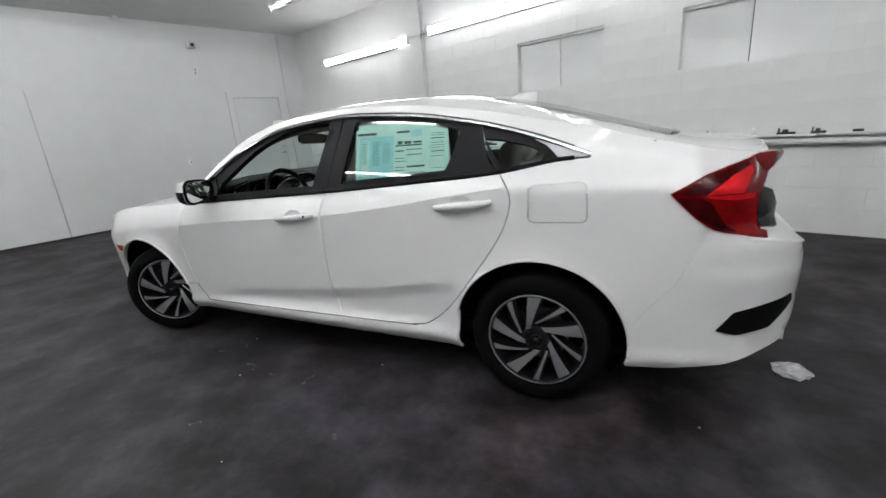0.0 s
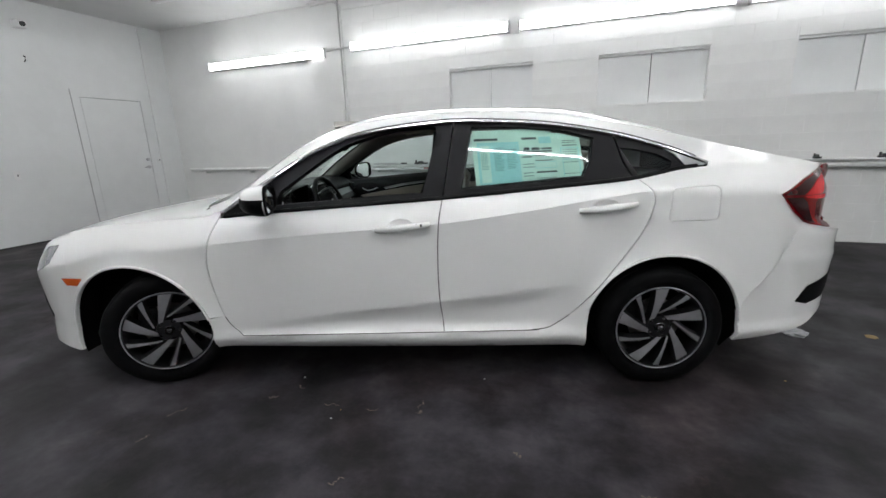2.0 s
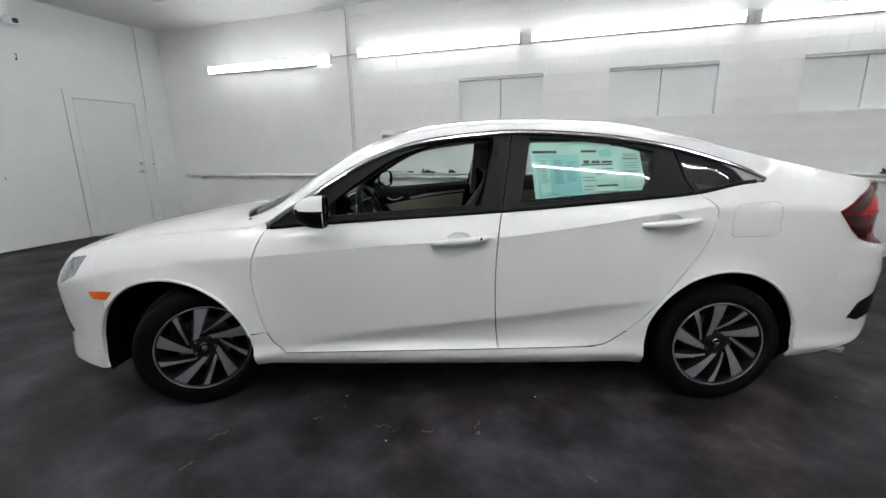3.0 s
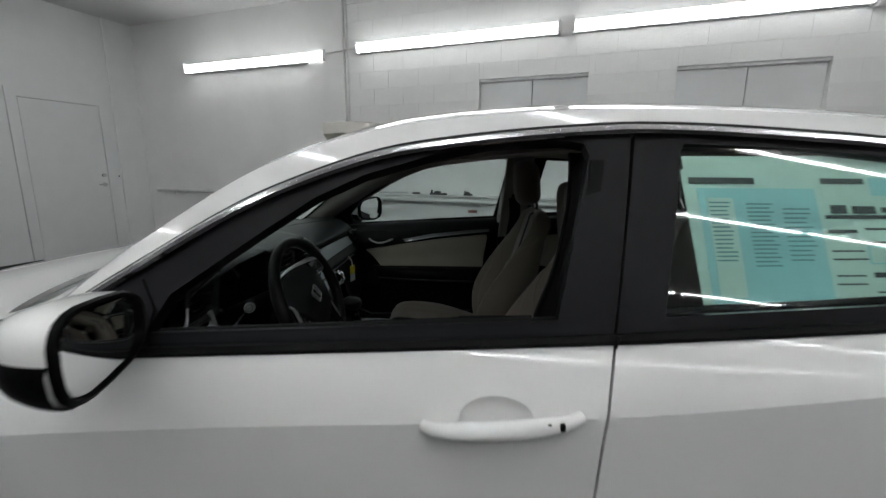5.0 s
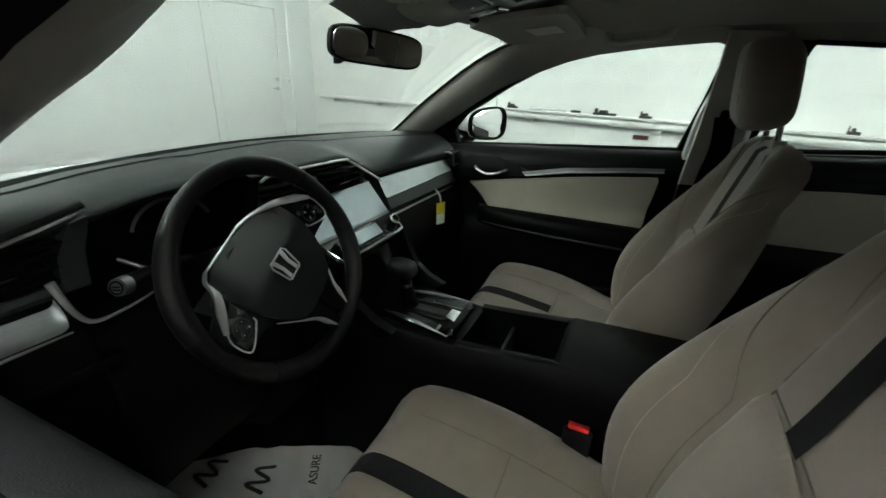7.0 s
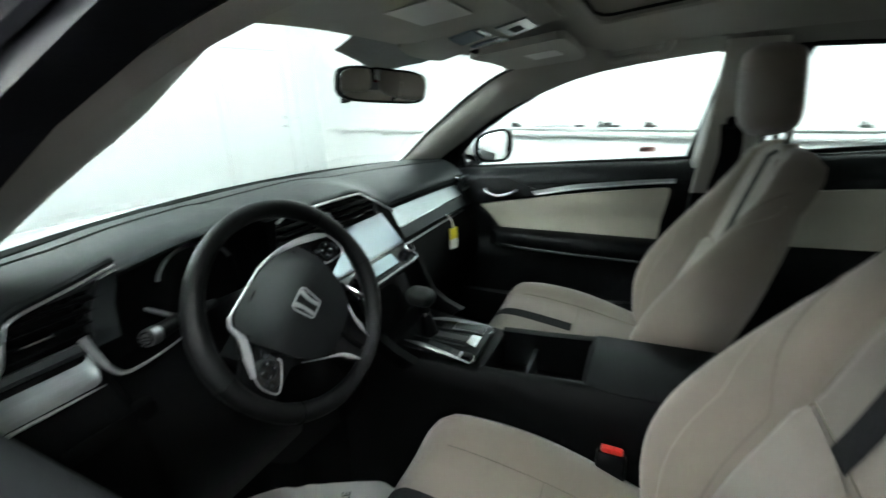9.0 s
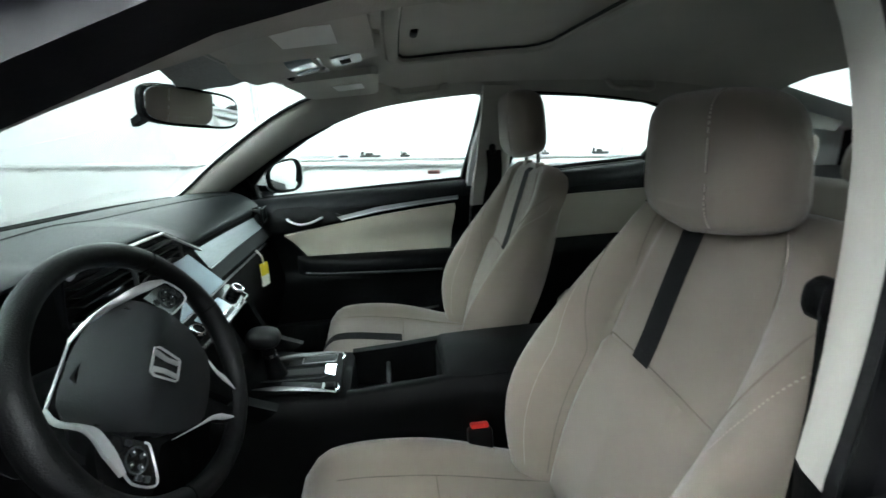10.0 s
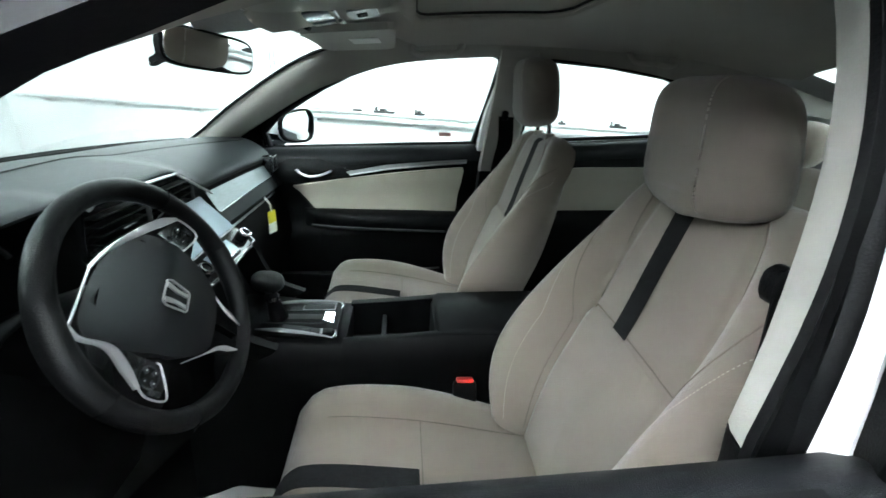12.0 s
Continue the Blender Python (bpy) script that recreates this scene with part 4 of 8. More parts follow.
# rear and front faces
for nm, xs, z0, z1, mat in (("rear_face", 2.36, 0.30, 0.75, PAINT), ("boot_face", 2.205, 0.80, 1.138, PAINT), ("front_face", -2.27, 0.22, 0.66, PAINT)):
    sgn = 1 if xs > 0 else -1
    bm = bm_sheet([(-0.52, z0), (0.52, z0), (0.5, z1), (-0.5, z1)], lambda y, z, xs=xs, sgn=sgn: Vector((xs + sgn * (0.045 - 0.16 * y * y) - sgn * 0.05 * (z - 0.6) ** 2, y, z)), 0.08, 0.02, (sgn, 0, 0))
    part(nm, bm, mat, car)
part("grille", bm_sheet([(-0.50, 0.52), (0.50, 0.52), (0.46, 0.63), (-0.46, 0.63)], lambda y, z: Vector((-2.325 + 0.16 * y * y, y, z)), 0.06, 0.015, (-1, 0, 0)), GLOSSBLACK, car, "gloss black grille bar")
shelf = [(x, sgn * (side_y(x, 0.79) - 0.002)) for sgn, xs_ in ((-1, np.linspace(2.0, 2.37, 14)), (1, np.linspace(2.37, 2.0, 14))) for x in xs_]
part("bumper_step", bm_sheet(shelf, lambda x, y: Vector((x, y, 0.804 - 0.30 * max(0.0, x - 2.22))), 0.04, 0.02, (0, 0, 1)), PAINT, car)
plate = part("number_plate", bm_box(2.242, 2.256, -0.155, 0.155, 0.85, 1.0, 0.004), PAPER, car, "plain licence plate on the boot")
# underside
part("underbody", bm_box(-1.9, 1.9, -0.70, 0.70, 0.205, 0.26, 0.02), RUBBER, car)

# wheel wells
for nm, (hx, hy, hz) in HUBS.items():
    for sg in (-1, 1):
        ax_, az_, ar_ = ARCH_F if nm == "front" else (hx, hz, ARCH)
        prof = [(ar_ - 0.004, sg * 0.868), (ar_ + 0.002, sg * 0.855), (ar_ + 0.006, sg * 0.64), (0.02, sg * 0.635)]
        bm = bm_lathe(prof, 48)
        bm.transform(Matrix.Translation((ax_, 0, az_)))
        bmesh.ops.delete(bm, geom=[f for f in bm.faces if f.calc_center_median().z < 0.19], context="FACES")
        for v in bm.verts:
            v.co.y = sg * min(abs(v.co.y), side_y(v.co.x, max(0.2, v.co.z)) - 0.022)
        part("wheel_well", bm, WELL, car, "black wheel-arch liner")


# ---- wheels ----
def build_wheel(m, sg):
    """Outer face towards -y in its own frame."""
    w = empty("wheel", car)
    R, r = 0.320, 0.226
    tyre = bm_lathe([(r, 0.10), (r + 0.02, 0.105), (R - 0.03, 0.108), (R - 0.008, 0.092), (R, 0.075), (R + 0.001, 0.03), (R - 0.004, 0.028), (R - 0.004, 0.020), (R + 0.001, 0.018), (R + 0.001, -0.03), (R - 0.004, -0.032), (R - 0.004, -0.04),
                     (R, -0.042), (R - 0.002, -0.075), (R - 0.010, -0.092), (R - 0.030, -0.107), (R - 0.06, -0.110), (r + 0.022, -0.108), (r + 0.004, -0.100), (r - 0.006, -0.09)], 64)
    part("tyre", tyre, TYRE, w, "black tyre")
    barrel = bm_lathe([(r + 0.002, -0.098), (r - 0.004, -0.102), (r - 0.010, -0.098), (r - 0.016, -0.075), (r - 0.022, 0.02), (r - 0.02, 0.09), (0.05, 0.075), (0.01, 0.075)], 64)
    part("rim", barrel, RIMDARK, w)
    lip = bm_lathe([(r + 0.002, -0.099), (r, -0.104), (r - 0.004, -0.1045), (r - 0.006, -0.098)], 64)
    part("rim_lip", lip, RIMFACE, w, "thin bright rim lip")
    disc = bm_lathe([(0.135, 0.0), (0.135, -0.012), (0.06, -0.014), (0.055, -0.05), (0.0, -0.05)], 40)
    part("brake_disc", disc, BRAKE, w)
    part("brake_caliper", bm_box(-0.15, -0.06, -0.035, 0.02, 0.02, 0.12, 0.012), RIMDARK, w)
    hub = bm_lathe([(0.0, -0.086), (0.030, -0.086), (0.036, -0.084), (0.060, -0.082), (0.066, -0.074), (0.070, 0.0)], 40)
    part("hub", hub, RIMDARK, w)
    part("hub_cap", bm_lathe([(0.0, -0.093), (0.024, -0.093), (0.028, -0.089), (0.029, -0.080)], 32), GLOSSBLACK, w)
    badge = bm_box(-0.012, 0.012, -0.096, -0.092, -0.011, 0.011, 0.003)
    part("hub_badge", badge, CHROME, w)
    for k in range(5):
        a = 2 * math.pi * k / 5
        nut = bm_lathe([(0.0, -0.090), (0.007, -0.090), (0.009, -0.086), (0.009, -0.05)], 10)
        nut.transform(Matrix.Translation((0.050 * math.cos(a), 0, 0.050 * math.sin(a))))
        part("lug_nut", nut, CHROME, w, "bright lug nut")
        # a broad and a narrow straight blade, set off tangentially from the hub
        for which, (a0, r0, a1, w0, w1) in enumerate(((144, 0.052, 91, 0.0085, 0.031), (94, 0.076, 53, 0.0045, 0.0135))):
            rings_f, rings_d = [], []
            A, B = (Vector((q * math.cos(radians(d) + a), 0, q * math.sin(radians(d) + a))) for d, q in ((a0, r0), (a1, r - 0.008)))
            q = (B - A).normalized()
            q = Vector((-q.z, 0, q.x))
            for i in range(7):
                t = i / 6
                half = w0 + (w1 - w0) * t ** (1.2 + 0.9 * which)
                p = A.lerp(B, t)
                y = -0.066 - 0.026 * math.sin(math.pi * min(1, 0.15 + t * 0.6)) - 0.006 * t
                Y = lambda k: Vector((0, y + k, 0))
                rings_f.append([p + q * half + Y(0), p - q * half + Y(0), p - q * (half + 0.001) + Y(0.004), p + q * (half + 0.001) + Y(0.004)])
                rings_d.append([p + q * (half + 0.002) + Y(0.003), p - q * (half + 0.002) + Y(0.003), p - q * (half + 0.010) + Y(0.045), p + q * (half + 0.010) + Y(0.045)])
            part("spoke", bm_loft(rings_d), RIMDARK, w)
            part("spoke_face", bm_loft(rings_f), RIMFACE, w, "machined spoke face")
    w.matrix_world = m
    return w


STEER = 27.0
build_wheel(Matrix.Translation((-1.36, -0.765, 0.32)) @ pose(0, 0, 0, 0, 4, STEER), -1)
build_wheel(Matrix.Translation((1.35, -0.765, 0.32)), -1)
build_wheel(Matrix.Translation((-1.35, 0.765, 0.32)) @ pose(0, 0, 0, 0, 0, 180 + STEER), 1)
build_wheel(Matrix.Translation((1.35, 0.765, 0.32)) @ pose(0, 0, 0, 0, 0, 180), 1)

# ---- cabin shell ----
def bm_grid(rows):
    """Skin through rows of points, open at all sides."""
    return bm_loft(rows, closed=False, cap=False)


def facing(bm, way):
    bm.normal_update()
    if sum((f.normal * f.calc_area() for f in bm.faces), Vector()).dot(Vector(way)) < 0:
        bmesh.ops.reverse_faces(bm, faces=bm.faces)
    return bm


SUN = [(-0.095, -0.31), (0.24, -0.33), (0.272, -0.28), (0.272, 0.19), (0.255, 0.24), (0.22, 0.265), (-0.085, 0.285), (-0.105, 0.27), (-0.118, 0.22), (-0.125, -0.05), (-0.125, -0.28)]


def liner_z(x, y):
    dip = 0.018 * max(0.0, (abs(y) - 0.40) / 0.2) ** 1.5
    front = max(0.0, min(1.0, (-0.12 - x) / 0.26))
    return top_z(x, y) - 0.048 - dip * (1 - front) + 0.024 * front + 0.05 * front * (abs(y) / 0.56) ** 3


def liner(x, y):
    return Vector((x, y, liner_z(x, y)))


out_liner = [(-0.375, -0.52), (-0.415, -0.30), (-0.425, 0.0), (-0.415, 0.30), (-0.375, 0.52), (-0.25, 0.565), (0.3, 0.575), (1.10, 0.545), (1.20, 0.48), (1.14, 0.3), (1.09, 0), (1.14, -0.3), (1.20, -0.48), (1.10, -0.545), (0.3, -0.575), (-0.25, -0.565)]
head = part("headliner", bm_sheet(out_liner, liner, 0.05, 0.026, (0, 0, -1), [SUN]), LINER, car, "grey-beige cloth headliner")
shade = part("sunroof_shade", bm_sheet(shrink(SUN, -0.02), lambda x, y: Vector((x, y, liner_z(x, y) + 0.012)), 0.06, 0.002, (0, 0, -1)), LINER, head, "closed sunroof shade")
ring = [Vector((x, y, liner_z(x, y) - 0.001)) for x, y in resample(shrink(SUN, -0.012), 0.04)]
part("shade_surround", bm_tube(ring + ring[:1], 0.015, 8, flat=0.55), LINER, head)
ring = [Vector((x, y, liner_z(x, y) + 0.009)) for x, y in resample(shrink(SUN, 0.003), 0.04)]
part("shade_gap", bm_tube(ring + ring[:1], 0.0035, 6), GAP, head, "dark line round the sunroof shade")
part("shade_pull", bm_box(-0.096, -0.080, -0.02, 0.03, liner_z(-0.09, 0.0) + 0.004, liner_z(-0.09, 0.0) + 0.02, 0.006), DASHLOW, shade, "dark recessed pull")
for sy in (-1, 1):
    hr = [Vector((0.0 + 0.17 * t, sy * (0.60 - 0.0), 0)) for t in (0, 0.12, 0.5, 0.88, 1)]
    pts = [Vector((p.x - 0.12, sy * (0.575 - (0.03 if 0 < i < 4 else 0)), liner_z(p.x - 0.12, 0.56) - (0.028 if 0 < i < 4 else -0.004))) for i, p in enumerate(hr)]
    part("grab_handle", bm_tube(smooth_path(pts, 5), 0.013, 8, flat=0.7), LINER, head)
    pts = [Vector((p.x + 0.62, sy * (0.575 - (0.03 if 0 < i < 4 else 0)), liner_z(p.x + 0.62, 0.56) - (0.028 if 0 < i < 4 else -0.004))) for i, p in enumerate(hr)]
    part("grab_handle", bm_tube(smooth_path(pts, 5), 0.013, 8, flat=0.7), LINER, head)

# pillar and rail trim on both sides
for sg in (-1, 1):
    rings = []
    for x in np.linspace(-0.97, 1.10, 46):
        h = max(0.0, EDGE(x) - BELT(x))
        ye = side_y(x, EDGE(x)) - 0.09 * h - 0.04 * h * h
        # windscreen-side edge, then window-side edge
        p1 = Vector((x, 0.0, 0.0))
        s = 0.815 + 0.03 * max(0, min(1, (x + 0.35) / 0.2))
        y1 = ye * s
        p1 = Vector((x, y1, top_z(x, y1) - 0.034 - 0.010 * max(0, min(1, (x + 0.4) / 0.2))))
        drop = 0.036 + 0.006 * max(0.0, min(1.0, (-0.25 - x) / 0.15)) if sg < 0 else 0.024
        zc = max(CHROMELINE(max(x, -0.92)) - drop, BELT(x) + 0.0)
        h = max(0.0, zc - BELT(x))
        p2 = Vector((x, side_y(x, zc) - (0.046 + 0.09 * h + 0.04 * h * h if sg < 0 else 0.036), zc))
        mid = (p1 + p2) / 2
        bulge = Vector((0.012 if x < -0.3 else 0, -0.5, -0.5)).normalized() * (0.006 + (0.028 if sg < 0 else 0.026) * max(0.0, min(1.0, ((-0.29 if sg < 0 else -0.33) - x) / 0.15)))
        inner = [p1.lerp(p2, t) + bulge * (4 * t * (1 - t)) for t in (0, 0.08, 0.25, 0.5, 0.75, 0.92, 1)]
        outer = [p2 + Vector((0, 0.018, 0.008)), p1 + Vector((0, 0.008, 0.014))]
        rings.append([Vector((p.x, sg * p.y, p.z)) for p in inner + outer])
    part("pillar_trim", bm_loft(rings[:16]), PILLARTRIM, car, "pale grey-beige front pillar trim", angle=60)
    part("screen_seal", bm_tube([r[0] + Vector((-0.004, -sg * 0.004, 0.004)) for r in rings[:16]], 0.005, 6), RUBBER, car, "black windscreen edge seal")
    part("rail_trim", bm_loft(rings[15:]), PILLARTRIM, car, angle=60)
    # seal round the front opening, seen as a black line
    seal = [Vector((x, sg * (side_y(x, z) - 0.034), z)) for x, z in resample(front_opening(0.006) if sg < 0 else shrink(PASSENGER_OPENING, -0.006), 0.05)]
    k = next(i for i, p in enumerate(seal) if p.x > 0.11)
    if sg < 0:
        m_ = max(i for i, p in enumerate(seal) if p.x > 0.17)
        seal = seal[m_ + 1:] + seal[:k]
    else:
        seal = seal + seal[:1]
    part("door_seal", bm_tube(seal, 0.008, 6), RUBBER, car, "black rubber door seal")
    seal = [Vector((x, sg * (side_y(x, z) - 0.034), z)) for x, z in resample(rear_opening(), 0.05)]
    part("door_seal", bm_tube(seal + seal[:1], 0.008, 6), RUBBER, car, "black rubber door seal")
    # centre pillar: cloth-coloured above, black below; a seal and the painted door frame before it
    cx, cy = curve([(0.30, 0.19), (0.90, 0.195), (1.03, 0.203), (1.15, 0.214), (1.32, 0.222), (1.4, 0.224)]), curve([(0.30, 0.670), (0.90, 0.664), (1.03, 0.652), (1.15, 0.633), (1.32, 0.586), (1.4, 0.56)])
    sx, sy_ = curve([(0.90, 0.186), (1.0, 0.192), (1.14, 0.213), (1.32, 0.226), (1.4, 0.230)]), curve([(0.90, 0.71), (1.0, 0.70), (1.14, 0.663), (1.32, 0.612), (1.4, 0.59)])
    wx, wy = curve([(0.95, 0.141), (1.0, 0.145), (1.15, 0.161), (1.31, 0.196), (1.4, 0.206)]), curve([(0.95, 0.785), (1.0, 0.778), (1.15, 0.753), (1.31, 0.682), (1.4, 0.648)])
    if sg < 0:
        cx, cy = curve([(0.30, 0.125), (0.90, 0.115), (1.0, 0.121), (1.05, 0.138), (1.10, 0.167), (1.15, 0.184), (1.2, 0.193), (1.25, 0.200), (1.3, 0.206), (1.4, 0.209)]), curve([(0.30, 0.735), (0.90, 0.722), (1.0, 0.706), (1.05, 0.694), (1.10, 0.669), (1.15, 0.652), (1.2, 0.640), (1.25, 0.624), (1.3, 0.602), (1.4, 0.55)])
        sx, sy_ = curve([(0.90, 0.106), (1.0, 0.112), (1.05, 0.126), (1.10, 0.148), (1.15, 0.163), (1.2, 0.175), (1.25, 0.186), (1.3, 0.191), (1.4, 0.198)]), curve([(0.90, 0.748), (1.0, 0.736), (1.05, 0.728), (1.10, 0.714), (1.15, 0.702), (1.2, 0.687), (1.25, 0.667), (1.3, 0.646), (1.4, 0.595)])
        wx, wy = curve([(0.95, 0.124), (1.05, 0.142), (1.10, 0.155), (1.15, 0.168), (1.20, 0.180), (1.25, 0.191), (1.33, 0.206), (1.4, 0.214)]), curve([(0.95, 0.796), (1.04, 0.789), (1.10, 0.780), (1.16, 0.764), (1.25, 0.733), (1.33, 0.702), (1.4, 0.668)])

    off = 0.0 if sg < 0 else -0.045

    def bring(z, x1):
        return [Vector((a + off, sg * b, z)) for a, b in ((sx(z) + (0.0 if sg < 0 else 0.012), sy_(z) + (-0.001 if sg < 0 else 0.003)), ((sx(z) + 2 * cx(z)) / 3, (sy_(z) + 2 * cy(z)) / 3 - 0.003) if sg < 0 else (cx(z), cy(z) + 0.008), (cx(z) + 0.003, cy(z) - 0.003), (x1 - 0.05, cy(z) + 0.018), (x1 - 0.03, cy(z) + 0.04), (x1 - 0.03, cy(z) + 0.05), (sx(z) + 0.05, sy_(z) - 0.012 if sg < 0 else cy(z) + 0.06))]

    part("centre_pillar", bm_loft([bring(z, 0.375 + 0.06 * (z - 1)) for z in np.linspace(1.006 if sg < 0 else 0.955, 1.38, 12)]), PILLARTRIM, car, "pale grey-beige centre pillar trim", angle=50)
    part("centre_pillar_base", bm_loft([bring(z, 0.385) for z in np.linspace(0.30, 1.004 if sg < 0 else 0.958, 10)]), DASHLOW, car, "black lower centre pillar trim", angle=50)
    # painted jamb in the recess between the window frame's lip and the body seal
    if sg < 0:
        ox, oy = curve([(0.95, 0.136), (1.008, 0.152), (1.033, 0.159), (1.072, 0.169), (1.108, 0.178), (1.178, 0.190), (1.224, 0.200), (1.4, 0.226)]), curve([(0.95, 0.782), (1.008, 0.768), (1.033, 0.761), (1.072, 0.751), (1.108, 0.741), (1.178, 0.724), (1.224, 0.709), (1.4, 0.640)])
        ix, iy = curve([(0.95, 0.136), (1.001, 0.149), (1.061, 0.160), (1.101, 0.171), (1.139, 0.182), (1.219, 0.202), (1.4, 0.230)]), curve([(0.95, 0.752), (1.001, 0.745), (1.061, 0.738), (1.101, 0.729), (1.139, 0.717), (1.219, 0.688), (1.4, 0.616)])
    else:
        ox, oy, ix, iy = (lambda z: wx(z) + 0.004), (lambda z: wy(z) - 0.003), (lambda z: wx(z) + 0.009), (lambda z: wy(z) - 0.025)
    levels = [float(z) for z in np.linspace(0.975, 1.335, 16)]
    bar = [[Vector((a, sg * b, z)) for a, b in ((ox(z), oy(z)), (ix(z), iy(z)), (ix(z) + 0.03, iy(z)), (ox(z) + 0.03, oy(z)))] for z in levels]
    part("door_jamb_face", bm_loft(bar), PAINT, car, "white painted inner window frame", angle=50)
    bar = [[Vector((a, sg * b, z)) for a, b in ((ix(z) + 0.004, iy(z) + 0.0015), (ix(z) - 0.006, iy(z) - 0.002), (ix(z) - 0.010, iy(z) - 0.008), (ix(z) - 0.0085, iy(z) - 0.012), (ix(z) - 0.014, iy(z) - 0.015), (sx(z) - 0.005, sy_(z) + 0.008), (sx(z) - 0.007, sy_(z) + 0.001), (sx(z) + 0.03, sy_(z) + 0.004), (ix(z) + 0.03, iy(z) - 0.004))] for z in levels + [1.368]]
    if sg < 0:
        part("pillar_seal", bm_loft(bar), DASHLOW, car, "black rubber body seal", angle=50)
        lip = [[Vector((a, sg * b, z)) for a, b in ((ox(z) + 0.004, oy(z) - 0.0012), (0.5 * (ox(z) + wx(z)) + 0.006, 0.5 * (oy(z) + wy(z)) + 0.001), (wx(z) + 0.004, wy(z) - 0.001), (wx(z) + 0.002, wy(z) + 0.003), (wx(z) + 0.004, wy(z) + 0.010), (wx(z) + 0.03, wy(z) + 0.010), (ox(z) + 0.025, oy(z) + 0.006))] for z in levels]
        part("pillar_seal", bm_loft(lip), DASHLOW, car, "black rubber body seal", angle=50)
    if sg < 0:
        # painted inner flange of the door's window frame
        zo = curve([(-0.58, 1.205), (-0.50, 1.247), (-0.426, 1.279), (-0.323, 1.314), (-0.203, 1.341), (-0.088, 1.358), (0.022, 1.366), (0.175, 1.373)])
        zi = curve([(-0.58, 1.190), (-0.50, 1.230), (-0.426, 1.264), (-0.323, 1.303), (-0.203, 1.330), (-0.088, 1.348), (0.022, 1.357), (0.175, 1.364)])
        band = []
        for x in map(float, np.linspace(-0.58, 0.168, 34)):
            a, b = Vector((x, -(side_y(x, zo(x)) - 0.0375), zo(x))), Vector((x, -(side_y(x, zi(x)) - 0.060), zi(x)))
            band.append([a, a.lerp(b, 0.5) + Vector((0, 0, -0.001)), b, b + Vector((0, 0.001, 0.006)), a + Vector((0, -0.001, 0.006))])
        part("frame_flange", bm_loft(band), PAINT, doors["front_door", -1], "white painted inner window frame", angle=50)
    # grey channel strip under the roof rail, seen in the open window
    strip = [Vector((x, sg * (side_y(x, CHROMELINE(x) - 0.012) - 0.030), CHROMELINE(x) - 0.012)) for x in np.linspace(-0.60, 0.16, 26)]
    part("window_channel", bm_tube(strip, 0.007, 6), DASH, car, "dark grey window channel")
    # rear pillar inner trim
    rows = []
    for x in np.linspace(0.98, 1.62, 12):
        y1 = side_y(x, EDGE(x)) * 0.86
        zt = top_z(x, y1) - 0.03
        zb = BELT(x) + 0.0
        rows.append([Vector((x, sg * (y1 * (1 - t) + (side_y(x, zb) - 0.07) * t), zt * (1 - t) + zb * t)) for t in np.linspace(0, 1, 6)])
    part("rear_pillar_trim", bm_grid([r[:3] for r in rows]), PILLARTRIM, car, "pale grey-beige rear pillar trim")

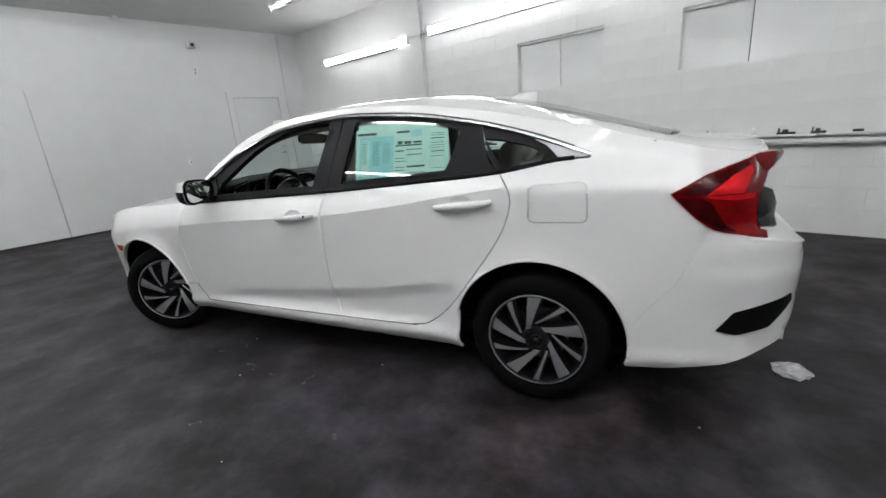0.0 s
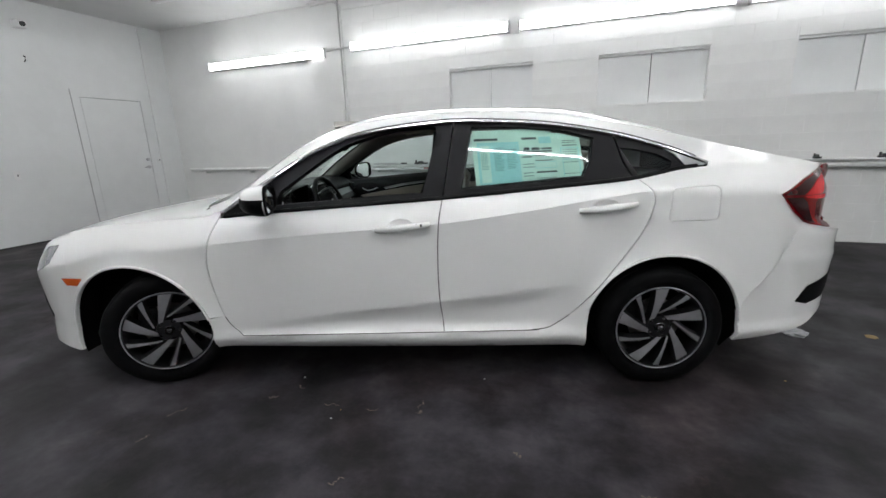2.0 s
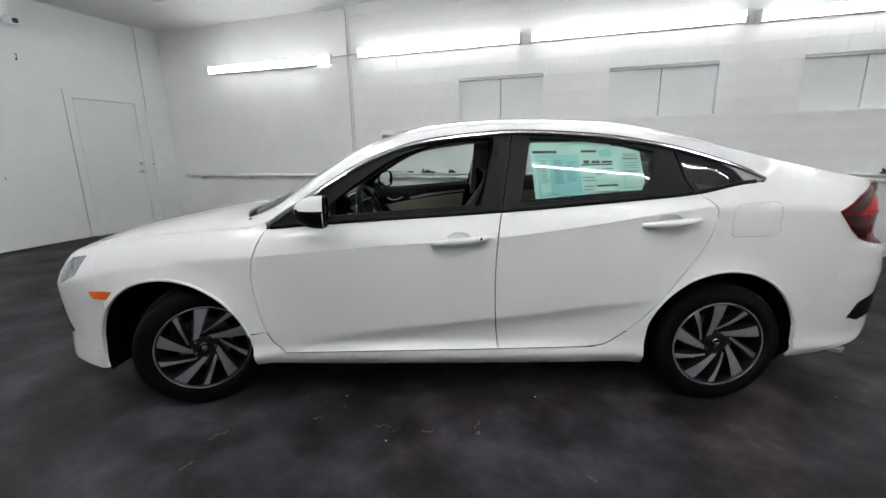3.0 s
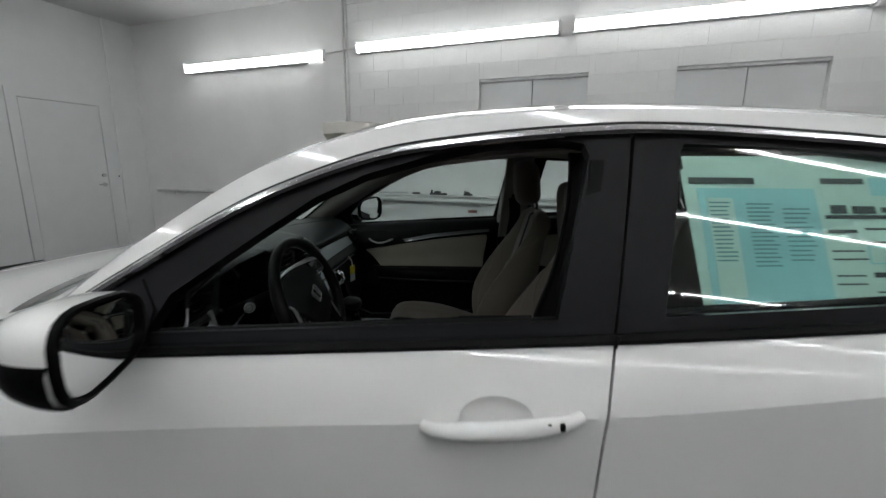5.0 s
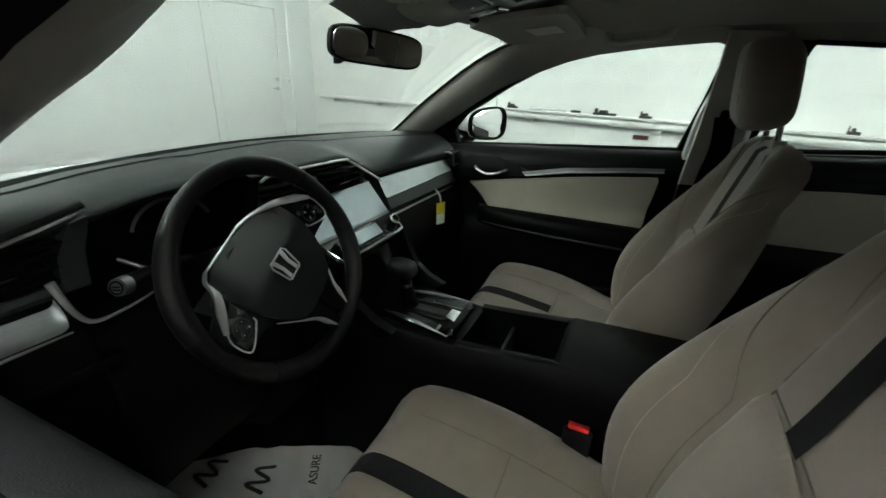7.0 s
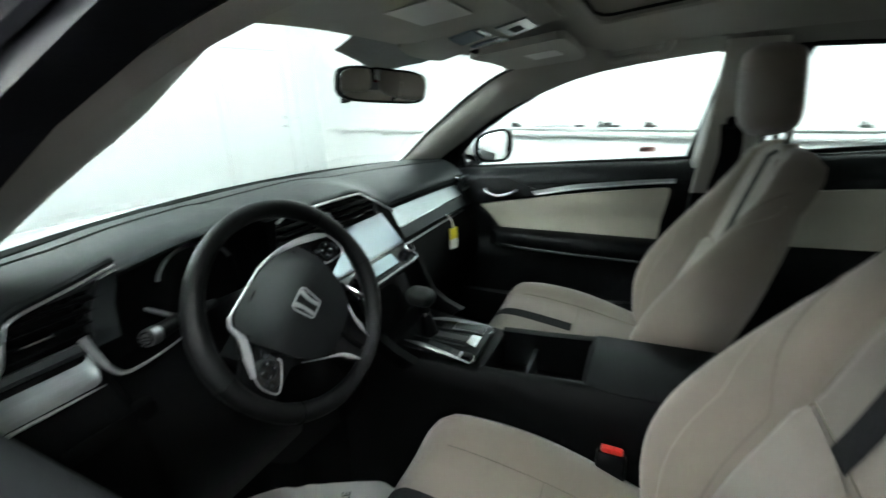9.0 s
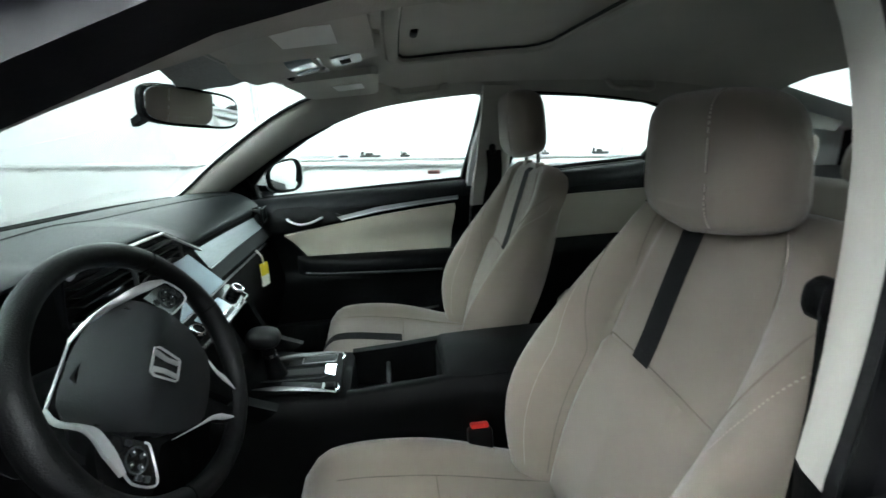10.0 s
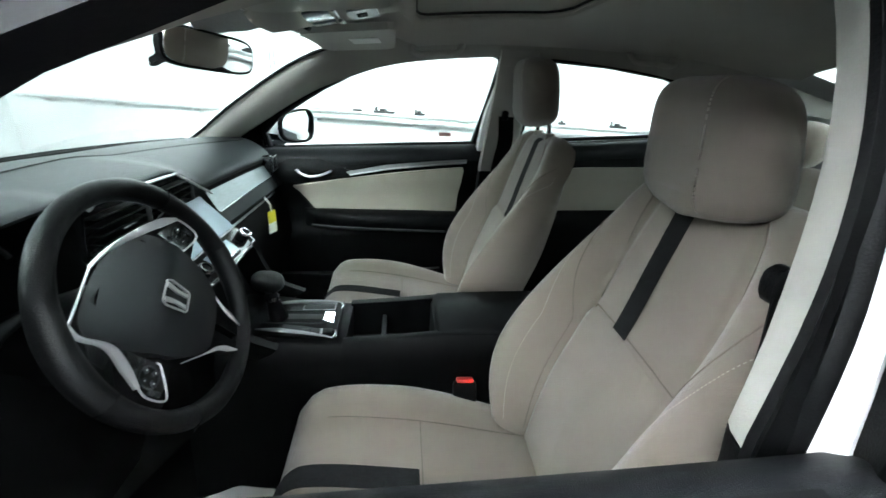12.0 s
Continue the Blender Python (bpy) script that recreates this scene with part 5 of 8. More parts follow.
# mirror sails, wing mirrors
for sg in (-1, 1):
    door = doors["front_door", sg]
    sail = [(-0.905, 0.957), (-0.635, 0.972), (-0.625, 1.05), (-0.66, 1.105), (-0.73, 1.076)] if sg < 0 else [(-0.905, 0.957), (-0.668, 0.970), (-0.665, 1.04), (-0.69, 1.088), (-0.74, 1.07)]
    part("mirror_sail", bm_sheet(sail, side(sg, 0.001), 0.03, 0.03, (0, sg, 0)), BLACKTRIM, door, "black mirror base panel")
    part("sail_inner", bm_sheet([(-0.84, 0.98), (-0.685, 0.985), (-0.682, 1.025), (-0.715, 1.065)], lambda x, z: Vector((x, sg * (side_y(x, z) - 0.05), z)), 0.03, 0.02, (0, -sg, 0)), DASHLOW, door, "black inner mirror cover")
    arm = bm_tube([Vector((-0.66, sg * 0.83, 0.990)), Vector((-0.655, sg * 0.90, 1.005)), Vector((-0.65, sg * 0.93, 1.02))], [0.035, 0.028, 0.03], 10, flat=0.55)
    part("mirror_arm", arm, BLACKTRIM, door)
    shell = []
    for k in range(9):
        t = k / 8
        q = math.sqrt(max(0, 1 - (1 - t) ** 2.4)) if t < 1 else 1
        x = (-0.733 if sg < 0 else -0.715) + (0.143 if sg < 0 else 0.115) * t
        ring = []
        for j in range(24):
            a = 2 * math.pi * j / 24
            cy, cz = math.copysign(abs(math.cos(a)) ** 0.6, math.cos(a)), math.copysign(abs(math.sin(a)) ** 0.7, math.sin(a))
            yy = 0.972 + 0.112 * cy * max(q, 0.05)
            lift = 1.056 if sg < 0 else 1.068
            ring.append(Vector((x + (0.024 if sg < 0 else 0.048) * (yy - 0.965) / 0.115, sg * yy, lift + (0.068 + 0.010 * cy) * cz * max(q, 0.05))))
        shell.append(ring)
    body = part("mirror_shell", bm_loft(shell), PAINT, door, "white wing mirror shell")
    low = bm_loft([[Vector((p.x - 0.003, p.y * 1.002, p.z - 0.004)) if p.z < 1.074 else Vector((p.x + 0.004, p.y, 1.072)) for p in r] for r in shell[1:]], cap=False)
    part("mirror_underside", low, DASHLOW, door, "black mirror underside")
    face = shell[-1]
    c = sum(face, Vector()) / len(face)
    rim = [[c + (p - c) * f + Vector((o, 0, 0)) for p in face] for f, o in ((1.0, 0.0), (0.97, 0.010), (0.90, 0.012), (0.88, 0.003))]
    part("mirror_bezel", bm_loft(rim, cap=False), DASHLOW, door)
    bm = bm_loft([[c + (p - c) * 0.89 + Vector((0.004, 0, 0)) for p in face], [c + (p - c) * 0.86 + Vector((0.006, 0, 0)) for p in face]])
    part("mirror_glass", bm, MIRROR, door, "mirror glass")

# floor, firewall, parcel shelf, rear bulkhead
part("cabin_floor", bm_box(-1.0, 1.15, -0.72, 0.72, 0.27, 0.30, 0.005), CARPET, car, "black carpet")
part("firewall", bm_box(-1.06, -1.0, -0.74, 0.74, 0.27, 0.985, 0.01), CARPET, car)
part("parcel_shelf", bm_box(1.16, 1.80, -0.755, 0.755, 1.02, 1.045, 0.01), DASHLOW, car, "black parcel shelf")
part("shelf_end", bm_loft([[Vector((1.80, y, 0.9)), Vector((1.83, y, 0.9)), Vector((1.83, y, top_z(1.83, y) - 0.008)), Vector((1.80, y, top_z(1.80, y) - 0.008))] for y in np.linspace(-0.73, 0.73, 15)]), DASHLOW, car)
part("rear_bulkhead", bm_box(1.17, 1.21, -0.62, 0.62, 0.28, 1.02, 0.01), CARPET, car)
for sg in (-1, 1):
    part("sill_trim", bm_box(-0.95, 1.1, min(sg * 0.70, sg * 0.78), max(sg * 0.70, sg * 0.78), 0.27, 0.345, 0.015), DASHLOW, car)
    part("rear_side_trim", bm_box(1.02, 1.2, min(sg * 0.66, sg * 0.72), max(sg * 0.66, sg * 0.72), 0.74, 1.06, 0.015), BEIGEVINYL, car)


# ---- door cards ----
def card_y(x, z):
    """Inner face of the door, as half width."""
    b = BELT(x)
    h = b - z
    y = 0.752 - 0.028 * min(1, max(0, h / 0.06)) ** 0.7
    y += 0.020 * min(1, max(0, (h - 0.11) / 0.05)) - 0.028 * min(1, max(0, (h - 0.26) / 0.04))
    return y


for sg in (-1, 1):
    dr = doors["front_door", sg]

    shift = 0.04 if sg < 0 else 0.0

    def cfn(x, z, push=0.0):
        return Vector((x, sg * (card_y(x, z) + shift - push), z))

    card = along(BELT, -0.84, 0.17, 16, 0.004) + [(0.16, 0.80), (0.13, 0.55), (0.10, 0.35), (-0.70, 0.34), (-0.86, 0.45)]
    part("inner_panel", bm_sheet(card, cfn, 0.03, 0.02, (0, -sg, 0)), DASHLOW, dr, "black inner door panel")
    # rounded sill top under the window
    rings = []
    for x in np.linspace(-0.83, 0.185, 18):
        b = BELT(x)
        yo = side_y(x, b) - 0.012
        rings.append([Vector((x, sg * y, z)) for y, z in ((yo, b - 0.03), (yo, b + 0.020), (yo - 0.008, b + 0.034), (yo - 0.016, b + 0.034), (yo - 0.022, b + 0.020), (yo - 0.028, b + 0.028), (yo - 0.045, b + 0.030), (yo - 0.065, b + 0.022), (yo - 0.085, b + 0.008), (yo - 0.098, b - 0.012), (yo - 0.104, b - 0.05), (yo - 0.09, b - 0.07))])
    part("sill_top", bm_loft(rings), SILLPAD, dr, "soft black window sill", angle=60)
    ins = spline2([(-0.565, 0.864), (-0.39, 0.896), (-0.15, 0.932), (0.095, 0.960)], 5) + spline2([(0.10, 0.945), (0.085, 0.85), (0.058, 0.752), (-0.12, 0.745), (-0.31, 0.738), (-0.42, 0.736), (-0.465, 0.748), (-0.505, 0.793), (-0.545, 0.845)], 4)
    part("door_insert", bm_sheet(ins, lambda x, z: cfn(x, z, 0.010), 0.03, 0.014, (0, -sg, 0)), BEIGEVINYL, dr, "beige vinyl door insert")
    strip = [(-0.345, 0.917), (-0.20, 0.944), (0.0, 0.968), (0.11, 0.978), (0.112, 0.990), (-0.0, 0.981), (-0.20, 0.960), (-0.36, 0.929)]
    part("trim_strip", bm_sheet(strip, lambda x, z: cfn(x, z, 0.016), 0.02, 0.010, (0, -sg, 0)), SATIN, dr, "satin silver door strip")
    part("strip_edge", bm_tube([cfn(x, z, 0.017) for x, z in strip[:4]], 0.003, 6), SILVER, dr)
    bez = [(-0.655, 0.925), (-0.58, 0.968), (-0.46, 0.972), (-0.37, 0.944), (-0.32, 0.924), (-0.44, 0.898), (-0.565, 0.874), (-0.63, 0.893)]
    part("handle_bezel", bm_sheet(bez, lambda x, z: cfn(x, z, 0.014), 0.02, 0.012, (0, -sg, 0)), DASHLOW, dr, "gloss black handle bezel")
    hd = smooth_path([cfn(-0.545, 0.930, 0.018), cfn(-0.530, 0.920, 0.026), cfn(-0.495, 0.909, 0.030), cfn(-0.455, 0.915, 0.030), cfn(-0.425, 0.927, 0.024), cfn(-0.415, 0.930, 0.018)], 4)
    part("inner_handle", bm_tube(hd, 0.0055, 8, flat=0.8), SATIN, dr, "chrome door handle")
    rings = [[Vector((x, sg * y, z)) for y, z in ((card_y(x, 0.72) + 0.01, 0.775), (card_y(x, 0.72) - d * 0.7, 0.772), (card_y(x, 0.72) - d, 0.755), (card_y(x, 0.72) - d, 0.725), (card_y(x, 0.72) - d * 0.8, 0.70), (card_y(x, 0.72) + 0.01, 0.69))]
             for x, d in ((-0.53, 0.012), (-0.48, 0.045), (-0.35, 0.065), (-0.1, 0.07), (0.05, 0.07), (0.10, 0.05), (0.115, 0.015))]
    part("armrest", bm_loft(rings), DASHLOW, dr, "black padded armrest", angle=60)
    part("armrest_line", bm_tube([Vector((x, sg * (card_y(x, 0.72) + shift - d), 0.712)) for x, d in ((-0.50, 0.04), (-0.40, 0.06), (-0.2, 0.072), (0.03, 0.073))], 0.004, 6), DASH, dr)
    pk = [Vector((x, sg * (card_y(x, 0.5) - d), z)) for x, z, d in ((-0.70, 0.49, 0.0), (-0.62, 0.50, 0.035), (-0.4, 0.505, 0.05), (-0.15, 0.515, 0.05), (0.02, 0.53, 0.03))]
    part("map_pocket", bm_loft([[p + Vector((0, 0, 0.006)), p + Vector((0, -sg * 0.004, 0)), Vector((p.x, p.y, 0.36)), Vector((p.x, sg * (card_y(p.x, 0.4) + 0.01), 0.36)), Vector((p.x, sg * (card_y(p.x, 0.5) + 0.01), p.z))] for p in pk]), DASHLOW, dr, "black door pocket")
    # rear door card
    rr = doors["rear_door", sg]
    card = along(BELT, 0.33, 0.98, 12, 0.004) + [(0.98, 0.70), (0.85, 0.45), (0.45, 0.35), (0.33, 0.35)]
    part("inner_panel", bm_sheet(card, lambda x, z: cfn(x, z), 0.04, 0.02, (0, -sg, 0)), DASHLOW, rr, "black inner door panel")
    part("door_insert", bm_sheet([(0.36, 0.955), (0.60, 0.975), (0.92, 0.985), (0.90, 0.80), (0.40, 0.785)], lambda x, z: cfn(x, z, 0.012), 0.04, 0.014, (0, -sg, 0)), BEIGEVINYL, rr, "beige vinyl door insert")
    rings = []
    for x in np.linspace(0.345, 0.96, 12):
        b = BELT(x)
        yo = side_y(x, b) - 0.012
        rings.append([Vector((x, sg * y, z)) for y, z in ((yo, b - 0.03), (yo, b + 0.004), (yo - 0.03, b + 0.016), (yo - 0.06, b + 0.024), (yo - 0.09, b + 0.012), (yo - 0.105, b - 0.04), (yo - 0.09, b - 0.06))])
    part("sill_top", bm_loft(rings), SILLPAD, rr, "soft black window sill", angle=60)


# ---- seats ----
def lateral(q):
    return math.copysign(abs(q) ** 0.85, q)


def bump(x, c, w):
    return max(0.0, 1 - ((x - c) / w) ** 2) ** 2


def back_front(v, q, w):
    """How far the padding stands before the seat's middle line."""
    a = abs(q)
    t = max(0.0, min(1.0, (a - 0.57) / 0.29))
    bol = (0.104 * bump(v, 0.33, 0.60) + 0.014) * (1 - (1 - t) ** 2) - 0.007 * math.exp(-((a - 0.575) / 0.035) ** 2)
    edge = -0.075 * max(0, (a - 0.86) / 0.14) ** 2.2
    return bol + edge + 0.012 * bump(v, 0.28, 0.35) * max(0, 1 - a * 1.4)


BACK_C = curve([(0.0, 0.135), (0.25, 0.178), (0.5, 0.232), (0.8, 0.283), (1.0, 0.318)])
BACK_Z = lambda v: 0.545 + 0.585 * v
BACK_W = curve([(0.0, 0.215), (0.2, 0.245), (0.42, 0.258), (0.62, 0.250), (0.8, 0.228), (0.92, 0.200), (0.97, 0.176), (1.0, 0.145)])


def build_seat(yc, head_up, inner):
    st = empty("front_seat", car)
    # backrest
    rings = []
    for i in range(25):
        v = i / 24
        w, cx, z = BACK_W(v), BACK_C(v), BACK_Z(v)
        th = 0.115 - 0.04 * v
        shut = 1.0 if v < 0.93 else math.sqrt(max(0.02, 1 - ((v - 0.93) / 0.075) ** 2))
        qs = [lateral(k / 24 - 1) for k in range(49)]
        front = [Vector((cx + 0.02 * (1 - shut) - back_front(v, q, w) * shut, yc + w * q, z)) for q in qs]
        back = [Vector((cx + 0.02 * (1 - shut) + th * shut * (1 - 0.35 * abs(q) ** 3), yc + w * q * 0.96, z)) for q in (0.97, 0.8, 0.5, 0, -0.5, -0.8, -0.97)]
        rings.append(front + back)
    bk = part("backrest", bm_loft(rings), BEIGE, st, "beige cloth backrest", angle=80)

    def on_back(v, q, lift=0.002):
        w = BACK_W(v)
        return Vector((BACK_C(v) - back_front(v, q, w) - lift, yc + w * q, BACK_Z(v)))

    # woven black stripe, from the lower insert over the top
    rows = [[on_back(v, (q * 0.022 + (0.032 if inner > 0 else -0.016)) / BACK_W(v), 0.003) for q in (-1, -0.5, 0, 0.5, 1)] for v in np.linspace(0.545, 0.93, 14)]
    top = rows[-1]
    for k, (dx, dz) in enumerate(((0.006, 0.020), (0.028, 0.037), (0.055, 0.040), (0.085, 0.030))):
        rows.append([Vector((p.x + dx, p.y, p.z + dz)) for p in top])
    part("stripe", facing(bm_grid(rows), (-1, 0, 0.2)), STRIPE, st, "black woven mesh stripe")
    # lower insert pad, proud of the rest
    outl = [(-0.50, 0.03), (0.50, 0.03), (0.57, 0.30), (0.50, 0.552), (0.26, 0.552), (0.0, 0.548), (-0.26, 0.542), (-0.53, 0.532), (-0.57, 0.30)]

    def pad(q, v):
        e = min(1.0, min(max(0.0, 0.57 - abs(q)) / 0.10, max(0.0, (0.555 - v)) / 0.040))
        return on_back(v, q, 0.001 + 0.014 * math.sqrt(max(0, e * (2 - e))))

    part("insert", bm_sheet(outl, pad, 0.03, 0.0, (-1, 0, 0)), BEIGE, st, angle=80)
    # insert's seam line, darkened in place of shading along the pad's edge
    edge = [on_back(v, q, 0.0012) for q, v in resample([(-0.50, 0.06), (-0.58, 0.30), (-0.54, 0.537), (-0.26, 0.547), (0.0, 0.553), (0.26, 0.557), (0.51, 0.557), (0.58, 0.30), (0.50, 0.06)], 0.04)]
    part("insert_seam_shade", bm_tube(edge, 0.0014, 5), SEAM, st)
    # seams
    for s in (-1, 1):
        seam = [on_back(v, s * (0.53 + 0.30 * max(0, v - 0.58)), 0.0005) for v in np.linspace(0.58, 0.97, 12)]
        part("seam", bm_tube(seam, 0.0013, 5), SEAM, st)
        edge_q = lambda v: 0.60 + 0.36 * max(0.0, min(1.0, (v - 0.46) / 0.42)) ** 1.5
        part("seam", bm_tube([on_back(v, s * edge_q(v), 0.0008) for v in np.linspace(0.03, 0.88, 26)], 0.0013, 5), SEAM, st)
        stitch = [bm_tube([on_back(v, s * min(0.97, edge_q(v) + 0.10), 0.0015), on_back(v + 0.0035, s * min(0.97, edge_q(v + 0.0035) + 0.10), 0.0012)], 0.0007, 4) for v in np.arange(0.04, 0.84, 0.0075)]
        part("stitching", join(*stitch), STITCH, st, "pale stitching")
    # cushion
    CW = curve([(0.0, 0.225), (0.15, 0.25), (0.6, 0.262), (0.85, 0.25), (1.0, 0.23)])
    CZ = curve([(0.0, 0.556), (0.06, 0.584), (0.15, 0.594), (0.4, 0.578), (0.75, 0.540), (1.0, 0.520)])
    CX = lambda u: -0.385 + 0.60 * u

    def cush(u, q):
        a = abs(q)
        bol = (0.010 + 0.024 * bump(u, 0.40, 0.5)) / (1 + math.exp(-(a - 0.64) / 0.055))
        edge = -0.070 * max(0, (a - 0.84) / 0.16) ** 2.2
        return CZ(u) + bol + edge

    rings = []
    for i in range(25):
        u = i / 24
        w = CW(u)
        qs = [lateral(k / 10 - 1) for k in range(21)]
        open_ = min(1, math.sqrt(max(0.0, 1 - (1 - min(1, u / 0.13)) ** 2)) + 0.02)
        zb = 0.40 + 0.02 * u
        topz = [Vector((CX(u), yc + w * q, zb + (cush(u, q) - zb) * (0.45 + 0.55 * open_))) for q in qs]
        low = [Vector((CX(u) + 0.06 * (1 - open_), yc + w * q * 0.98, zb + 0.02 * (1 - open_))) for q in (0.98, 0.5, 0, -0.5, -0.98)]
        rings.append(topz + low)
    part("cushion", bm_loft(rings), BEIGE, st, "beige cloth seat cushion", angle=80)

    def on_cush(u, q, lift=0.003):
        open_ = min(1, math.sqrt(max(0.0, 1 - (1 - min(1, u / 0.13)) ** 2)) + 0.02)
        zb = 0.40 + 0.02 * u
        return Vector((CX(u), yc + CW(u) * q, zb + (cush(u, q) - zb) * (0.45 + 0.55 * open_) + lift))

    rows = [[on_cush(u, q * 0.024 / 0.25, 0.003) for q in (-1, -0.5, 0, 0.5, 1)] for u in np.linspace(0.012, 0.47, 22)]
    part("stripe", facing(bm_grid(rows), (0, 0, 1)), STRIPE, st, "black woven mesh stripe")
    for s in (-1, 1):
        part("seam", bm_tube([on_cush(u, s * 0.56, 0.0005) for u in np.linspace(0.16, 0.95, 14)], 0.0013, 5), SEAM, st)
    part("seam", bm_tube([on_cush(0.48, q, 0.0005) for q in np.linspace(-0.56, 0.56, 12)], 0.0013, 5), SEAM, st)
    # base and side shields
    part("seat_base", bm_box(-0.30, 0.20, yc - 0.20, yc + 0.20, 0.30, 0.42, 0.02), DASHLOW, st)
    for s in (-1, 1):
        part("side_shield", bm_box(-0.22, 0.22, yc + s * 0.245 - 0.018, yc + s * 0.245 + 0.018, 0.36, 0.53, 0.014), DASHLOW, st, "black seat side cover")
    # headrest on two posts
    hz = 1.20 + head_up
    bm = bmesh.new()
    bmesh.ops.create_icosphere(bm, subdivisions=5, radius=1.0)
    for vtx in bm.verts:
        p = vtx.co.copy()
        f = lambda t, e: math.copysign(abs(t) ** e, t)
        X, Y, Z = f(p.x, 0.62), f(p.y, 0.34), f(p.z, 0.36)
        wide = 0.123 - 0.006 * Z * Z - 0.011 * Z
        y = wide * Y
        x = 0.284 + 0.052 * X - 0.008 * Z + 0.026 * (abs(Y) ** 2.4) * (X < 0)
        z = hz - 0.004 + 0.087 * Z - 0.016 * abs(Y) ** 3 * max(0.0, Z) + 0.020 * (1 - abs(Y)) * min(0.0, Z)
        if p.x < 0 and abs(p.y) < 0.06:
            x += 0.003 * (1 - abs(p.y) / 0.06)
        vtx.co = (x, yc + y, z)
    part("headrest", bm, BEIGE, st, "beige cloth headrest", angle=80)
    hst = []
    for k in range(27):
        a0 = -0.80 + 1.95 * k / 27
        seg = []
        for aa in (a0, a0 + 0.045):
            pz, px = math.sin(aa), -math.cos(aa)
            f = lambda t, e: math.copysign(abs(t) ** e, t)
            X, Z = f(px, 0.62), f(pz, 0.36)
            seg.append(Vector((0.286 + 0.052 * X - 0.008 * Z - 0.001, yc - 0.058, hz - 0.004 + 0.087 * Z + 0.010 * min(0.0, Z))))
        hst.append(bm_tube(seg, 0.0013, 5))
    part("stitching", join(*hst), STITCH, st, "pale stitching")
    for s in (-1, 1):
        part("headrest_post", bm_tube([(0.335, yc + s * 0.055, 1.05), (0.325, yc + s * 0.055, hz - 0.03)], 0.0065, 10), CHROME, st, "chrome headrest post")
        part("post_sleeve", bm_tube([(0.337, yc + s * 0.055, 1.105), (0.335, yc + s * 0.055, 1.138)], 0.014, 10), BEIGEVINYL, st)
    # buckle on the tunnel side
    bx, by = 0.012, yc - inner * 0.0 + (0.245 if inner > 0 else -0.245)
    buck = bm_box(-0.014, 0.014, -0.028, 0.028, -0.10, 0.0, 0.008)
    buck.transform(pose(bx, by, 0.60, 0, 18, 90))
    part("belt_buckle", buck, DASHLOW, st, "black belt buckle")
    rd = bm_box(-0.010, 0.010, -0.020, 0.020, -0.004, 0.006, 0.003)
    rd.transform(pose(bx - 0.0, by, 0.603, 0, 18, 90))
    part("release_button", rd, RED, st, "red release button")
    return st


build_seat(-0.38, 0.0, 1)
slid = build_seat(0.37, 0.062, -1)
slid.location.x = -0.04

# rear bench
bench = empty("rear_bench", car)
for nm, rings in (("bench_cushion", [[Vector((x, y, z)) for x, z in ((0.50, 0.42), (0.50, 0.56), (0.54, 0.60), (0.75, 0.585), (1.05, 0.56), (1.10, 0.42))] for y in np.linspace(-0.62, 0.62, 9)]),
                  ("bench_backrest", [[Vector((x, y, z)) for x, z in ((1.02, 0.52), (0.985, 0.60), (1.0, 0.75), (1.05, 0.95), (1.085, 1.05), (1.12, 1.075), (1.17, 1.06), (1.17, 0.52))] for y in np.linspace(-0.62, 0.62, 9)])):
    part(nm, bm_loft(rings), BEIGE, bench, "beige cloth rear bench", angle=60)
for y in (-0.36, 0.0, 0.36):
    bm = bmesh.new()
    bmesh.ops.create_icosphere(bm, subdivisions=4, radius=1.0)
    for vtx in bm.verts:
        p = vtx.co
        vtx.co = (1.12 + 0.05 * math.copysign(abs(p.x) ** 0.7, p.x) + 0.015 * p.z, y + 0.125 * math.copysign(abs(p.y) ** 0.6, p.y), 1.135 + 0.075 * math.copysign(abs(p.z) ** 0.7, p.z))
    part("rear_headrest", bm, BEIGE, bench)


# seat belts with their height adjusters
for sg in (-1, 1):
    belt = empty("seat_belt", car)
    pts = [Vector((0.182, sg * 0.652, 1.10)), Vector((0.172, sg * 0.668, 1.02)), Vector((0.155, sg * 0.682, 0.85)), Vector((0.15, sg * 0.690, 0.62)), Vector((0.15, sg * 0.692, 0.42))]
    if sg > 0:
        pts = [Vector(p) for p in ((0.226, 0.606, 1.165), (0.232, 0.612, 1.08), (0.222, 0.625, 1.0), (0.205, 0.640, 0.87), (0.165, 0.652, 0.70), (0.12, 0.658, 0.42))]
    rows = [[p + Vector(((0.009 if sg < 0 else 0.027) * a, -sg * 0.003 * a, 0)) for a in (-1, -0.3, 0.3, 1)] for p in smooth_path(pts, 5)]
    back = [[p + Vector((0, sg * 0.002, 0)) for p in r] for r in rows]
    part("webbing", bm_loft([r + b[::-1] for r, b in zip(rows, back)]), DASHLOW, belt, "black belt webbing")
    part("belt_guide", bm_loft([[Vector(((0.182 if sg < 0 else 0.222) + 0.012 * math.cos(a) * w, sg * ((0.650 if sg < 0 else 0.608) - 0.012 * d), (1.104 if sg < 0 else 1.168) + 0.018 * math.copysign(abs(math.sin(a)) ** 0.6, math.sin(a)) * w)) for a in (2 * math.pi * i / 16 for i in range(16))] for w, d in ((0.6, -0.9), (1, -0.6), (1, 0.5), (0.75, 0.9))]), DASHLOW, belt, "black belt guide")

